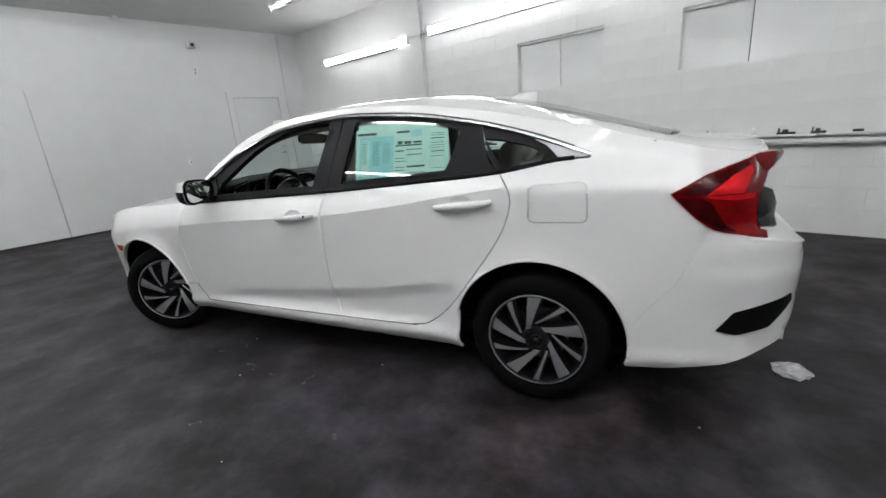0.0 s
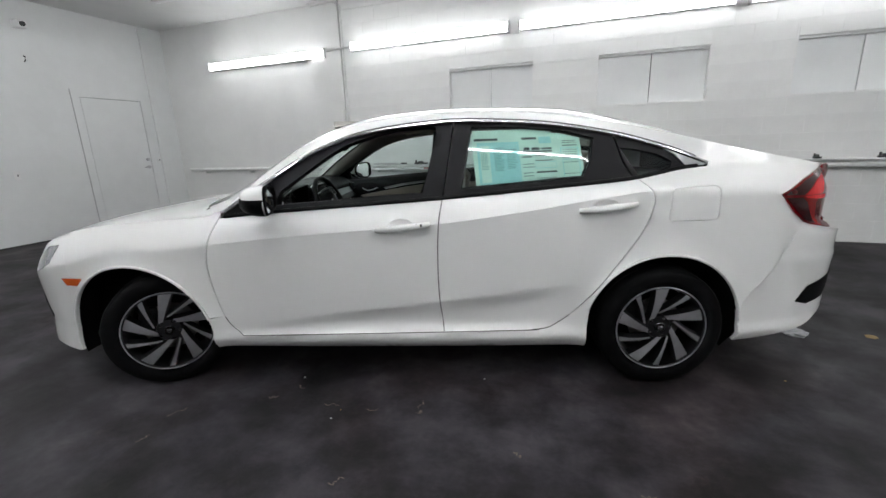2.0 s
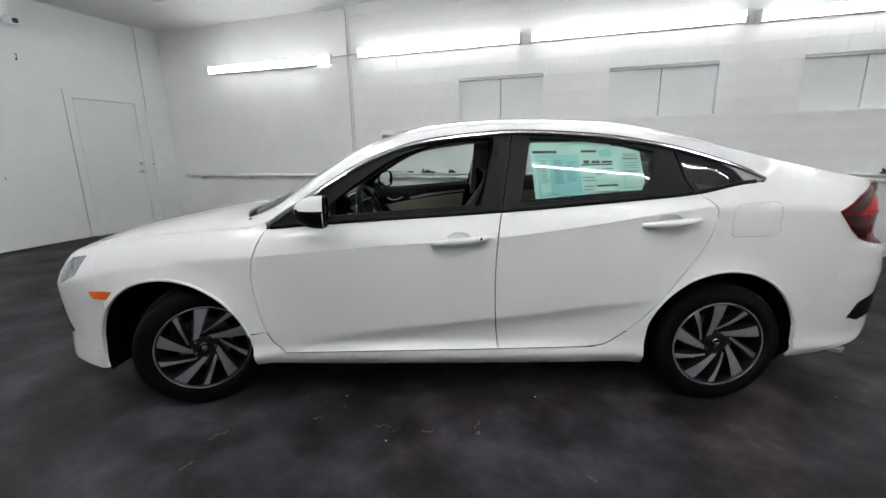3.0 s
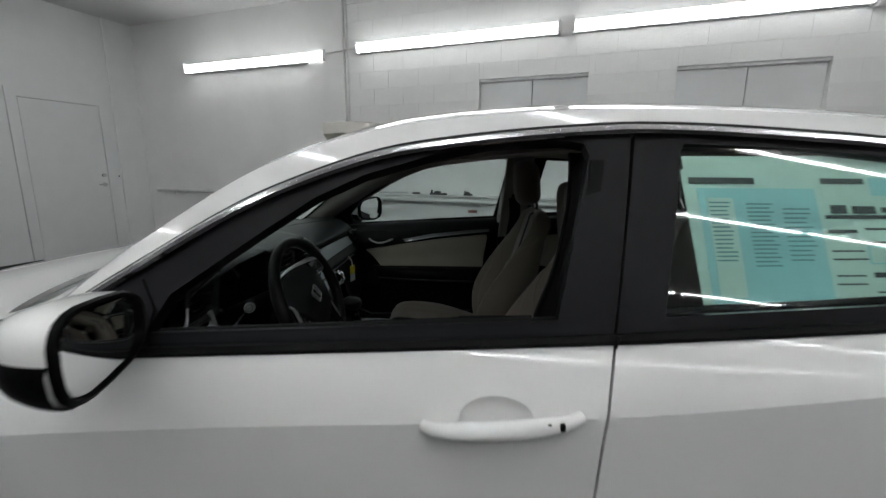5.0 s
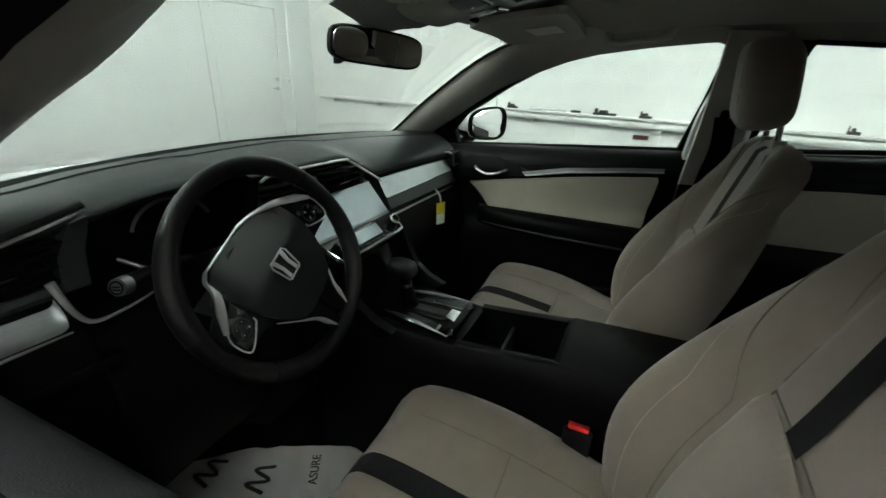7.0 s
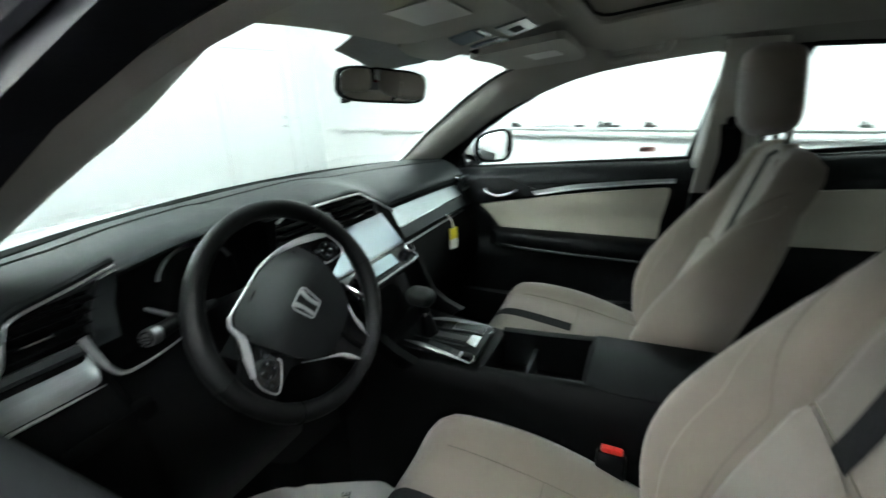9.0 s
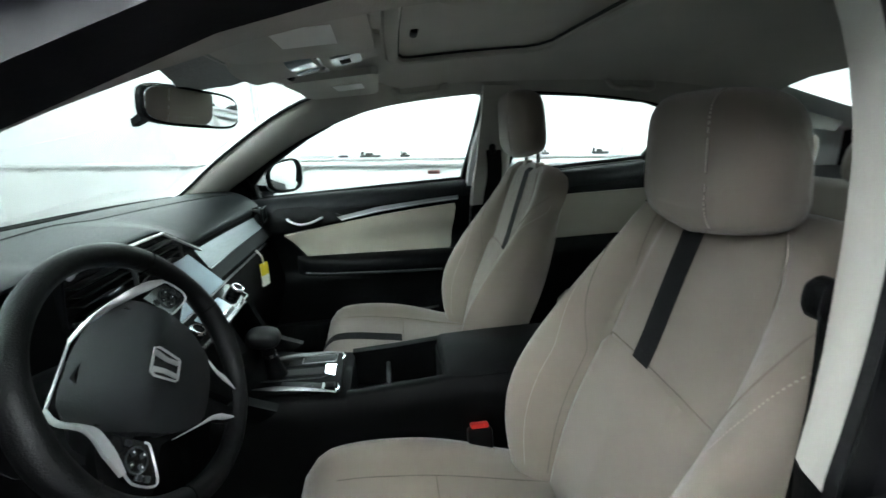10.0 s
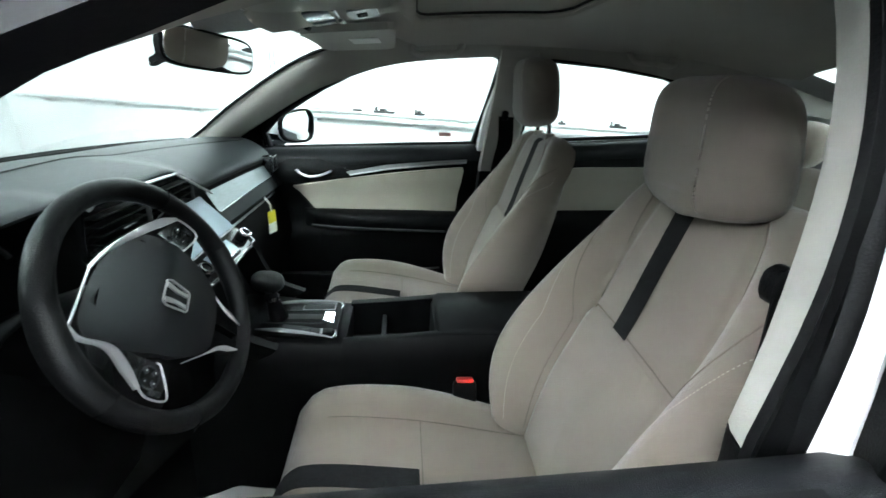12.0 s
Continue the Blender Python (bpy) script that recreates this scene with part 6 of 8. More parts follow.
# ---- dashboard ----
dash = empty("dashboard", car)
SEC_A = [(-1.10, 0.995), (-1.02, 1.045), (-0.90, 1.058), (-0.78, 1.046), (-0.70, 1.018), (-0.660, 0.990), (-0.664, 0.972), (-0.668, 0.960), (-0.620, 0.872), (-0.632, 0.852), (-0.605, 0.80), (-0.585, 0.68), (-0.62, 0.52), (-0.80, 0.40)]
SEC_B = [(-1.10, 0.995), (-1.02, 1.050), (-0.90, 1.068), (-0.80, 1.075), (-0.72, 1.077), (-0.655, 1.066), (-0.662, 1.054), (-0.760, 1.040), (-0.745, 0.885), (-0.640, 0.868), (-0.600, 0.81), (-0.590, 0.70), (-0.64, 0.55), (-0.80, 0.40)]
SEC_C = [(-1.10, 0.995), (-1.02, 1.048), (-0.90, 1.066), (-0.78, 1.068), (-0.70, 1.062), (-0.658, 1.050), (-0.668, 1.040), (-0.672, 0.955), (-0.600, 0.870), (-0.580, 0.835), (-0.575, 0.80), (-0.545, 0.70), (-0.55, 0.58), (-0.72, 0.40)]
SEC_D = [(-1.10, 0.995), (-1.02, 1.045), (-0.90, 1.062), (-0.80, 1.068), (-0.72, 1.066), (-0.668, 1.050), (-0.676, 1.036), (-0.680, 1.020), (-0.665, 0.945), (-0.645, 0.92), (-0.615, 0.86), (-0.600, 0.72), (-0.64, 0.55), (-0.80, 0.40)]
PAD_KEYS = [(-0.735, SEC_D), (-0.565, SEC_D), (-0.42, SEC_B), (-0.285, SEC_B), (-0.255, SEC_C), (0.02, SEC_C), (0.190, SEC_A), (0.735, SEC_A)]
FACE_KEYS = [(-0.735, SEC_D), (-0.598, SEC_D), (-0.582, SEC_B), (-0.285, SEC_B), (-0.255, SEC_C), (0.02, SEC_C), (0.190, SEC_A), (0.735, SEC_A)]


def blend_keys(keys, y):
    for (y0, a), (y1, b) in zip(keys, keys[1:]):
        if y <= y1:
            t = max(0.0, min(1.0, (y - y0) / (y1 - y0)))
            t = t * t * (3 - 2 * t)
            return [(p[0] + (q[0] - p[0]) * t, p[1] + (q[1] - p[1]) * t) for p, q in zip(a, b)]


def dash_section(y):
    pts = blend_keys(PAD_KEYS, y)[:7] + blend_keys(FACE_KEYS, y)[7:]
    k = (abs(y) / 0.735) ** 2
    out = []
    for i, (x, z) in enumerate(pts):
        w = max(0.0, (-x - 0.66) / 0.44)
        out.append(Vector((x + 0.17 * k * w + (0.012 * k if i < 9 else 0), y, z - 0.012 * k * (1 if z > 0.95 else 0))))
    return out


ys = sorted(set(np.round(np.r_[np.linspace(-0.735, 0.735, 50), -0.60, -0.595, -0.59, -0.585, -0.58, -0.545, -0.53, -0.515, -0.285, -0.27, -0.255, 0.02, 0.19], 4)))
secs = [dash_section(float(y)) for y in ys]
rows_top = [smooth_path(s[:7], 3) for s in secs]
part("upper_pad", facing(bm_grid(rows_top), (0, 0, 1)), DASH, dash, "soft grained black dash top", angle=60)
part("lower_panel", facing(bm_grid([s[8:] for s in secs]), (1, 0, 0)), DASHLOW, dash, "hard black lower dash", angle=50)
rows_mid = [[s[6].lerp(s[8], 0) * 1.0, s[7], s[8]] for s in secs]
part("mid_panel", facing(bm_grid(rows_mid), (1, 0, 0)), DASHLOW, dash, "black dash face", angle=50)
# crease along the pad
part("pad_crease", bm_tube([dash_section(float(y))[2].lerp(dash_section(float(y))[3], 0.3 + 0.7 * max(0.0, y / 0.7) ** 1.5) + Vector((0, 0, 0.0022)) for y in np.linspace(-0.70, 0.70, 40)], 0.0022, 5), GAP, dash)
part("windscreen_edge", bm_tube([dash_section(float(y))[0] + Vector((0.02, 0, 0.034)) for y in np.linspace(-0.72, 0.72, 40)], 0.019, 8), RUBBER, dash, "black windscreen foot")


def on_dash(y, t, lift=0.003):
    s = dash_section(y)
    p = s[7].lerp(s[8], t)
    return p + Vector((lift, 0, lift * 0.5))


# passenger garnish: a broad silver band over a dark one
rows = [[on_dash(float(y), t, 0.006) for t in np.linspace(0.02, 0.52 + 0.10 * (1 - (y - 0.19) / 0.53), 5)] for y in np.linspace(0.195, 0.66, 22)]
part("garnish", facing(bm_grid(rows), (1, 0, 0)), GARNISH, dash, "brushed silver dash garnish")
part("garnish_line", bm_tube([r[-1] + Vector((0.002, 0, 0)) for r in rows], 0.0025, 6), CHROME, dash)
rows = [[on_dash(float(y), t, 0.005) for t in np.linspace(0.56 + 0.10 * (1 - (y - 0.19) / 0.53), 0.99, 4)] for y in np.linspace(0.195, 0.66, 22)]
part("garnish_lower", facing(bm_grid(rows), (1, 0, 0)), DASH, dash, "dark textured lower garnish")
part("glove_line", bm_tube([dash_section(float(y))[9] + Vector((0.006, 0, -0.004)) for y in np.linspace(0.20, 0.68, 20)], 0.0035, 6), SATIN, dash)
# passenger end vent
part("end_vent", bm_box(-0.672, -0.62, 0.655, 0.715, 0.925, 0.985, 0.008), GLOSSBLACK, dash, "black end vent")
part("end_vent_ring", bm_tube([Vector((-0.617, y, z)) for y, z in ((0.66, 0.93), (0.66, 0.98), (0.71, 0.985), (0.712, 0.935), (0.66, 0.93))], 0.0025, 6), DASH, dash)

# driver's side vent and garnish
part("vent_well", bm_sheet([(-0.715, 0.950), (-0.590, 0.958), (-0.560, 1.030), (-0.552, 1.046), (-0.69, 1.020)], lambda y, z: Vector((-0.672 + 0.10 * (1.0 - z) * 0.3, y, z)), 0.03, 0.02, (1, 0, 0)), GLOSSBLACK, dash)
frame_l = smooth_path([Vector((-0.648, -0.716, 0.945)), Vector((-0.650, -0.690, 0.975)), Vector((-0.652, -0.678, 1.008)), Vector((-0.653, -0.662, 1.027)), Vector((-0.655, -0.60, 1.040)), Vector((-0.655, -0.542, 1.053))], 5)
part("vent_frame", bm_tube(frame_l, [0.0042 - 0.0024 * i / (len(frame_l) - 1) for i in range(len(frame_l))], 8), SILVER, dash, "satin silver vent frame")
part("vent_lip", bm_tube([p + Vector((0.002, -0.002, 0.010)) for p in frame_l[8:]], 0.006, 8), DASH, dash, "soft black vent brow")
part("vent_sill", bm_loft([[Vector((-0.650, y, 0.948)), Vector((-0.645, y, 0.956)), Vector((-0.652, y, 0.964)), Vector((-0.675, y, 0.964)), Vector((-0.675, y, 0.948))] for y in np.linspace(-0.72, -0.592, 8)]), DASH, dash, "dark vent sill")
for k in range(4):
    z = 0.972 + 0.0155 * k
    part("vent_slat", bm_box(-0.674, -0.652, -0.686 + 0.004 * k, -0.594 + 0.009 * k, z - 0.002, z + 0.002, 0.001), DASHLOW, dash)
part("vent_tab", bm_box(-0.653, -0.642, -0.668, -0.634, 0.991, 0.9945, 0.001), CHROME, dash)
podl = [(-0.593, 0.950), (-0.560, 0.950), (-0.556, 1.000), (-0.545, 1.030), (-0.542, 1.046), (-0.566, 1.040), (-0.588, 1.000)]
part("vent_pod", bm_sheet(podl, lambda y, z: Vector((-0.652, y, z)), 0.02, 0.02, (1, 0, 0)), DASH, dash, "dark vent end cap")
g = []
for t in np.linspace(0, 1, 18):
    y = -0.725 + 0.130 * t
    lift = 0.012 * max(0.0, (t - 0.82) / 0.18) ** 2
    g.append([Vector((-0.650 + 0.020 * k + 0.006 * math.sin(math.pi * k), y - lift, 0.938 - 0.031 * k + lift)) for k in (0.0, 0.2, 0.4, 0.6, 0.8, 1.0)])
part("garnish", facing(bm_grid(g), (1, 0, 0.3)), GARNISH, dash, "brushed silver dash garnish")
part("garnish_line", bm_tube([Vector((-0.628, y, 0.9035)) for y in (-0.735, -0.68, -0.606)], [0.0026, 0.0024, 0.0012], 6), SILVER, dash)
swoop = smooth_path([Vector((-0.648, -0.606, 0.972)), Vector((-0.643, -0.601, 0.948)), Vector((-0.640, -0.593, 0.922)), Vector((-0.638, -0.579, 0.903)), Vector((-0.638, -0.553, 0.899)), Vector((-0.640, -0.505, 0.904)), Vector((-0.645, -0.46, 0.912))], 6)
part("cluster_trim", bm_tube(swoop, [0.0060 - 0.0046 * (i / (len(swoop) - 1)) ** 0.8 for i in range(len(swoop))], 8), SILVER, dash, "satin silver cluster trim")
for k in range(3):
    part("demister_slot", bm_tube([Vector((-0.712 - 0.010 * k, -0.655, 1.0475)), Vector((-0.745 - 0.008 * k, -0.560, 1.0525))], 0.0035, 6, flat=0.4), GAP, dash, "dark demister slot")
# instrument cluster
part("cluster_face", bm_sheet([(-0.52, 0.90), (-0.285, 0.90), (-0.285, 1.03), (-0.31, 1.045), (-0.47, 1.045), (-0.52, 1.02)], lambda y, z: Vector((-0.745 - 0.15 * (z - 0.9), y, z)), 0.05, 0.01, (1, 0, 0)), GLOSSBLACK, dash, "dark glossy instrument cluster")
part("cluster_ring", bm_tube([Vector((-0.735 - 0.15 * 0.06 * math.sin(a), -0.375 + 0.075 * math.cos(a), 0.965 + 0.055 * math.sin(a))) for a in np.linspace(0.2, 2.9, 16)], 0.004, 6), SATIN, dash)
part("cluster_glint", bm_tube([Vector((-0.735, -0.485, 0.945)), Vector((-0.71, -0.452, 0.918))], [0.003, 0.0045], 6), SATIN, dash)
part("dash_tray", bm_box(-0.645, -0.610, -0.68, -0.56, 0.825, 0.855, 0.008), DASHLOW, dash, "row of small dash switches")

# centre vents under their silver hood
hoodline = smooth_path([Vector((-0.648, -0.245, 1.036)), Vector((-0.648, -0.20, 1.045)), Vector((-0.648, 0.015, 1.042)), Vector((-0.643, 0.05, 1.032)), Vector((-0.632, 0.168, 0.966))], 6)
part("vent_hood_trim", bm_tube(hoodline, 0.0032, 8), SILVER, dash, "satin silver vent surround")
part("vent_well", bm_sheet([(-0.250, 0.955), (-0.235, 1.030), (0.03, 1.030), (0.15, 0.962), (0.12, 0.955)], lambda y, z: Vector((-0.664, y, z)), 0.04, 0.01, (1, 0, 0)), GLOSSBLACK, dash)
for y0, y1 in ((-0.240, -0.105), (-0.065, 0.080)):
    part("vent_frame", bm_box(-0.660, -0.640, y0 - 0.010, y1 + 0.010, 0.956, 0.966, 0.003), DASH, dash)
    part("vent_frame", bm_box(-0.660, -0.642, y1 + 0.002, y1 + 0.022, 0.960, 1.020, 0.004), DASH, dash)
    for k in range(4):
        sl = bm_box(-0.662, -0.640, y0, y1 - 0.010 * (k > 2), 0.972 + 0.015 * k, 0.976 + 0.015 * k, 0.0015)
        part("vent_slat", sl, DASHLOW, dash)
    part("vent_tab", bm_box(-0.641, -0.632, (y0 + y1) / 2 - 0.02, (y0 + y1) / 2 + 0.02, 0.986, 0.991, 0.002), CHROME, dash)

# screen and climate panel on one sloping face
STACK_N = Vector((0.62, 0, 0.785))


def stack(y, t, lift=0.0):
    """Down the centre stack: t 0 at the top of the screen, 1 at the foot of the climate panel; y runs -1 to 1 across, and the sides draw in downwards."""
    half = 0.192 - 0.066 * t
    return Vector((-0.650 + 0.138 * t, -0.058 + y * half, 0.968 - 0.098 * t)) + STACK_N * lift


def slab(y0, y1, t0, t1, lift, thick, bev=0.0):
    c = [stack(y, t, lift) for y, t in ((y0, t0), (y1, t0), (y1, t1), (y0, t1))]
    n = STACK_N * thick
    bm = bm_loft([[p - n for p in c], c])
    if bev:
        bmesh.ops.bevel(bm, geom=[e for e in bm.edges], offset=bev, segments=2, affect="EDGES")
    return bm


cs = part("stack_bezel", slab(-1.0, 1.0, -0.03, 1.05, 0.002, 0.03, 0.005), GLOSSBLACK, dash, "gloss black centre stack")
part("touch_screen", slab(-0.93, 0.95, 0.02, 0.66, 0.006, 0.008, 0.002), SCREEN, dash, "touch screen with window reflection in its pale colour")
part("climate_panel", slab(-0.96, 0.97, 0.70, 1.0, 0.005, 0.008, 0.002), GLOSSBLACK, dash, "gloss black climate panel")
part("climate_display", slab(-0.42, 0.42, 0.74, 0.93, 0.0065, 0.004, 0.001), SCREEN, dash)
for k in range(5):
    part("climate_button", slab(-0.40 + 0.165 * k, -0.26 + 0.165 * k, 0.955, 0.995, 0.008, 0.004, 0.001), DASH, dash)
part("screen_edge", slab(-0.93, 0.95, 0.668, 0.682, 0.008, 0.006, 0.001), SATIN, dash)
part("climate_trim", slab(-0.97, 0.98, 1.008, 1.032, 0.008, 0.01, 0.002), SATIN, dash, "satin strip")
# bright hooks round the panel's lower corners
for s in (-1, 1):
    hk = [stack(s * 0.985, 0.80, 0.007), stack(s * 1.0, 0.95, 0.008), stack(s * 0.985, 1.02, 0.009), stack(s * 0.55, 1.024, 0.009)]
    part("panel_hook", bm_tube(hk, [0.0012, 0.0026, 0.0030, 0.0018], 6), CHROME, dash, "bright panel corner")
    c = stack(s * 0.80, 0.86, 0.004)
    turn_ = Matrix.Translation(c) @ Vector((0, -1, 0)).rotation_difference(STACK_N).to_matrix().to_4x4()
    kn = bm_lathe([(0.0, -0.020), (0.009, -0.020), (0.0105, -0.0215), (0.013, -0.0215), (0.0148, -0.019), (0.0158, 0.0)], 28)
    kn.transform(turn_)
    knob = part("climate_knob", kn, DASHLOW, dash, "black climate knob")
    rg = bm_lathe([(0.0108, -0.0222), (0.0130, -0.0224), (0.0150, -0.0195), (0.0152, -0.017)], 28)
    rg.transform(turn_)
    part("knob_ring", rg, CHROME, knob, "chrome knob ring")
# stack foot sweeping down to the console
for sy in (-1, 1):
    rings = [[Vector((x, sy * y - 0.035 * max(0.0, min(1.0, (b - 0.71) / 0.15)), z)) for x, y, z in ((a, 0.152, b), (a + 0.012, 0.150, b + 0.010), (a + 0.012, 0.128, b + 0.012), (a - 0.01, 0.120, b), (a - 0.04, 0.13, b - 0.03))] for a, b in ((-0.545, 0.868), (-0.528, 0.83), (-0.520, 0.79), (-0.505, 0.745), (-0.47, 0.712), (-0.42, 0.692))]
    part("stack_leg", bm_loft(rings), DASHLOW, dash, angle=60)
part("stack_cubby", bm_box(-0.62, -0.575, -0.125, 0.125, 0.66, 0.83, 0.01), GAP, dash)


# ---- steering wheel, turned to the left ----
TH, YAW, TURNED = radians(22), radians(-4), radians(34)
wz = Vector((math.cos(TH) * math.cos(YAW), math.cos(TH) * math.sin(YAW), math.sin(TH)))
wx_ = Vector((0, 0, 1)).cross(wz).normalized()
wy_ = wz.cross(wx_)
WC = Vector((-0.4595, -0.384, 0.9536)) - 0.008 * wz
WM = Matrix((wx_, wy_, wz)).transposed().to_4x4()
WM.translation = WC
WM = WM @ Matrix.Rotation(TURNED, 4, "Z")
wheel = empty("steering_wheel", car)


def wpart(name, bm, mat, label="", angle=50, parent=None):
    bm.transform(WM)
    return part(name, bm, mat, parent or wheel, label, angle=angle)


RIM, RIMZ = 0.1665, -0.012
rings = []
for i in range(96):
    a = 2 * math.pi * i / 96
    thick = 0.0138 + 0.0024 * max(0, math.cos(2 * (a - 0.62))) ** 2 + 0.0026 * max(0, math.cos(2 * (a - 2.52))) ** 2
    rings.append([Vector(((RIM + thick * math.cos(b)) * math.cos(a), (RIM + thick * math.cos(b)) * math.sin(a), RIMZ + 1.12 * thick * math.sin(b))) for b in (2 * math.pi * j / 14 for j in range(14))])
bm = bm_loft(rings + [rings[0]], cap=False)
bmesh.ops.remove_doubles(bm, verts=bm.verts, dist=1e-5)
rim = wpart("rim", bm, LEATHER, "black leather steering wheel rim", 80)
for a in (0.30, 2.84, 3.62, 5.80):
    rg = [Vector(((RIM + 0.0166 * math.cos(b)) * math.cos(a), (RIM + 0.0166 * math.cos(b)) * math.sin(a), RIMZ + 1.14 * 0.0160 * math.sin(b))) for b in np.linspace(0, 2 * math.pi, 20)]
    wpart("rim_seam", bm_tube(rg, 0.0009, 5), DASHLOW, parent=rim)
lace = [bm_tube([Vector(((RIM - 0.0138 * math.cos(b)) * math.cos(a), (RIM - 0.0138 * math.cos(b)) * math.sin(a), RIMZ + 0.0142 * math.sin(b))) for a, b in ((q, 0.55), (q + 0.008, 0.95))], 0.0008, 4) for q in np.arange(0.35, 2.80, 0.024)]
wpart("rim_stitching", join(*lace), DASHLOW, "black stitching round the rim", parent=rim)


def pad_z(x, y):
    """The hub's face: nearly flat below, falling away to its top edge between the spokes."""
    r = min(1.0, math.hypot(x / 0.12, (y + 0.01) / 0.11))
    up = max(0.0, (y - 0.010) / 0.054)
    return 0.004 - 0.012 * r ** 3 - 0.080 * up ** 1.15 * (1 - min(1.0, abs(x) / 0.098) ** 3)


padline = [(-0.046, 0.063), (0.046, 0.063), (0.072, 0.060), (0.090, 0.048), (0.088, 0.010), (0.080, -0.030), (0.064, -0.062), (0.038, -0.086), (-0.038, -0.086), (-0.064, -0.062), (-0.080, -0.030), (-0.088, 0.010), (-0.090, 0.048), (-0.072, 0.060)]
wpart("airbag_pad", bm_sheet(spline2(padline + padline[:1], 3)[:-1], lambda x, y: Vector((x, y, pad_z(x, y))), 0.010, 0.03, (0, 0, 1)), WHEELPAD, "soft black airbag cover", 60)
wpart("hub_back", bm_sheet([(-0.10, 0.04), (0.10, 0.04), (0.105, -0.03), (0.05, -0.085), (-0.05, -0.085), (-0.105, -0.03)], lambda x, y: Vector((x, y, -0.046 - 1.5 * max(0.0, y))), 0.03, 0.03, (0, 0, 1)), DASHLOW)
for s in (-1, 1):
    sp = [(s * 0.080, 0.050), (s * 0.120, 0.040), (s * 0.158, 0.026), (s * 0.160, -0.026), (s * 0.140, -0.034), (s * 0.082, -0.034)]
    spoke = wpart("spoke", bm_sheet(sp, lambda x, y: Vector((x, y, -0.016 - 0.3 * max(0.0, y - 0.02))), 0.015, 0.018, (0, 0, 1)), DASHLOW, "black spoke with switches")
    ct = [(s * 0.094, 0.040), (s * 0.126, 0.024), (s * 0.138, 0.010), (s * 0.138, -0.020), (s * 0.122, -0.024), (s * 0.094, -0.012)]
    pod = wpart("switch_pad", bm_sheet(ct, lambda x, y: Vector((x, y, -0.009)), 0.012, 0.008, (0, 0, 1)), GLOSSBLACK, "gloss black switch pad")
    ringed = [Vector((s * 0.116 + 0.0145 * math.cos(a), 0.003 + 0.0145 * math.sin(a), -0.0085)) for a in np.linspace(0, 2 * math.pi, 25)]
    wpart("switch_ring", bm_tube(ringed, 0.0012, 5), DASH, parent=pod)
    for k in range(4):
        a = math.pi / 4 + math.pi * k / 2
        bt = bm_box(-0.0042, 0.0042, -0.0028, 0.0028, 0, 0.003, 0.001)
        bt.transform(Matrix.Translation((s * 0.116 + 0.010 * math.cos(a), 0.003 + 0.010 * math.sin(a), -0.0095)) @ Matrix.Rotation(a, 4, "Z"))
        wpart("switch", bt, DASH, parent=pod)
        mk = bm_box(-0.0009, 0.0009, -0.0006, 0.0006, 0, 0.0004)
        mk.transform(Matrix.Translation((s * 0.116 + 0.010 * math.cos(a), 0.003 + 0.010 * math.sin(a), -0.0064)))
        wpart("switch_mark", mk, PAPER, parent=pod)
    for x, y in ((0.134, -0.004), (0.134, -0.014), (0.100, 0.018)):
        bt = bm_box(-0.0035, 0.0035, -0.004, 0.004, 0, 0.003, 0.001)
        bt.transform(Matrix.Translation((s * x, y, -0.0095)))
        wpart("switch", bt, DASH, parent=pod)
    # silver trim: thin at the hub's top corner, broad down the shoulder, thin again round the switches
    mid = smooth_path([Vector((s * 0.046, 0.0645, -0.084)), Vector((s * 0.070, 0.064, -0.058)), Vector((s * 0.090, 0.058, -0.018)), Vector((s * 0.115, 0.040, -0.006)), Vector((s * 0.136, 0.020, -0.003))], 5)
    wide = [0.002, 0.0028, 0.0055, 0.0065, 0.0030]
    wv = [np.interp(i / (len(mid) - 1) * 4, range(5), wide) for i in range(len(mid))]
    band = []
    for i, p in enumerate(mid):
        d = (mid[min(i + 1, len(mid) - 1)] - mid[max(i - 1, 0)]).normalized()
        n = Vector((0, 0, 1))
        q = d.cross(n).normalized()
        n = q.cross(d)
        w_ = float(wv[i])
        band.append([p + q * w_ - n * 0.004, p + q * w_ + n * 0.0006, p + n * 0.0022, p - q * w_ + n * 0.0006, p - q * w_ - n * 0.004])
    wpart("silver_trim", bm_loft(band), SILVER, "satin silver wheel trim", 60)
    edge = [mid[-1], Vector((s * 0.1425, 0.004, -0.006)), Vector((s * 0.1420, -0.020, -0.006)), Vector((s * 0.132, -0.028, -0.007)), Vector((s * 0.098, -0.0125, -0.009)), Vector((s * 0.094, -0.004, -0.009))]
    wpart("silver_edge", bm_tube(smooth_path(edge, 4), 0.0014, 6), SILVER, "thin silver switch surround")
    leg = [(s * 0.012, -0.080), (s * 0.040, -0.080), (s * 0.034, -0.112), (s * 0.026, -0.156), (s * 0.006, -0.158), (s * 0.006, -0.080)]
    wpart("lower_spoke", bm_sheet(leg, lambda x, y: Vector((x, y, -0.010)), 0.015, 0.016, (0, 0, 1)), DASHLOW)
    lt = [Vector((s * 0.080, -0.046, -0.012)), Vector((s * 0.056, -0.080, -0.008)), Vector((s * 0.038, -0.104, -0.005)), Vector((s * 0.031, -0.124, -0.004)), Vector((s * 0.023, -0.150, -0.005))]
    wpart("lower_trim", bm_tube(smooth_path(lt, 4), [float(np.interp(i / 16 * 4, range(5), (0.0008, 0.0014, 0.0032, 0.0052, 0.0012))) for i in range(17)], 6, flat=0.6, up=(0, 0, 1)), SILVER, "silver lower spoke trim")
wpart("top_line", bm_tube([Vector((x, 0.0645, -0.084)) for x in (-0.046, 0, 0.046)], 0.0019, 6), SILVER)
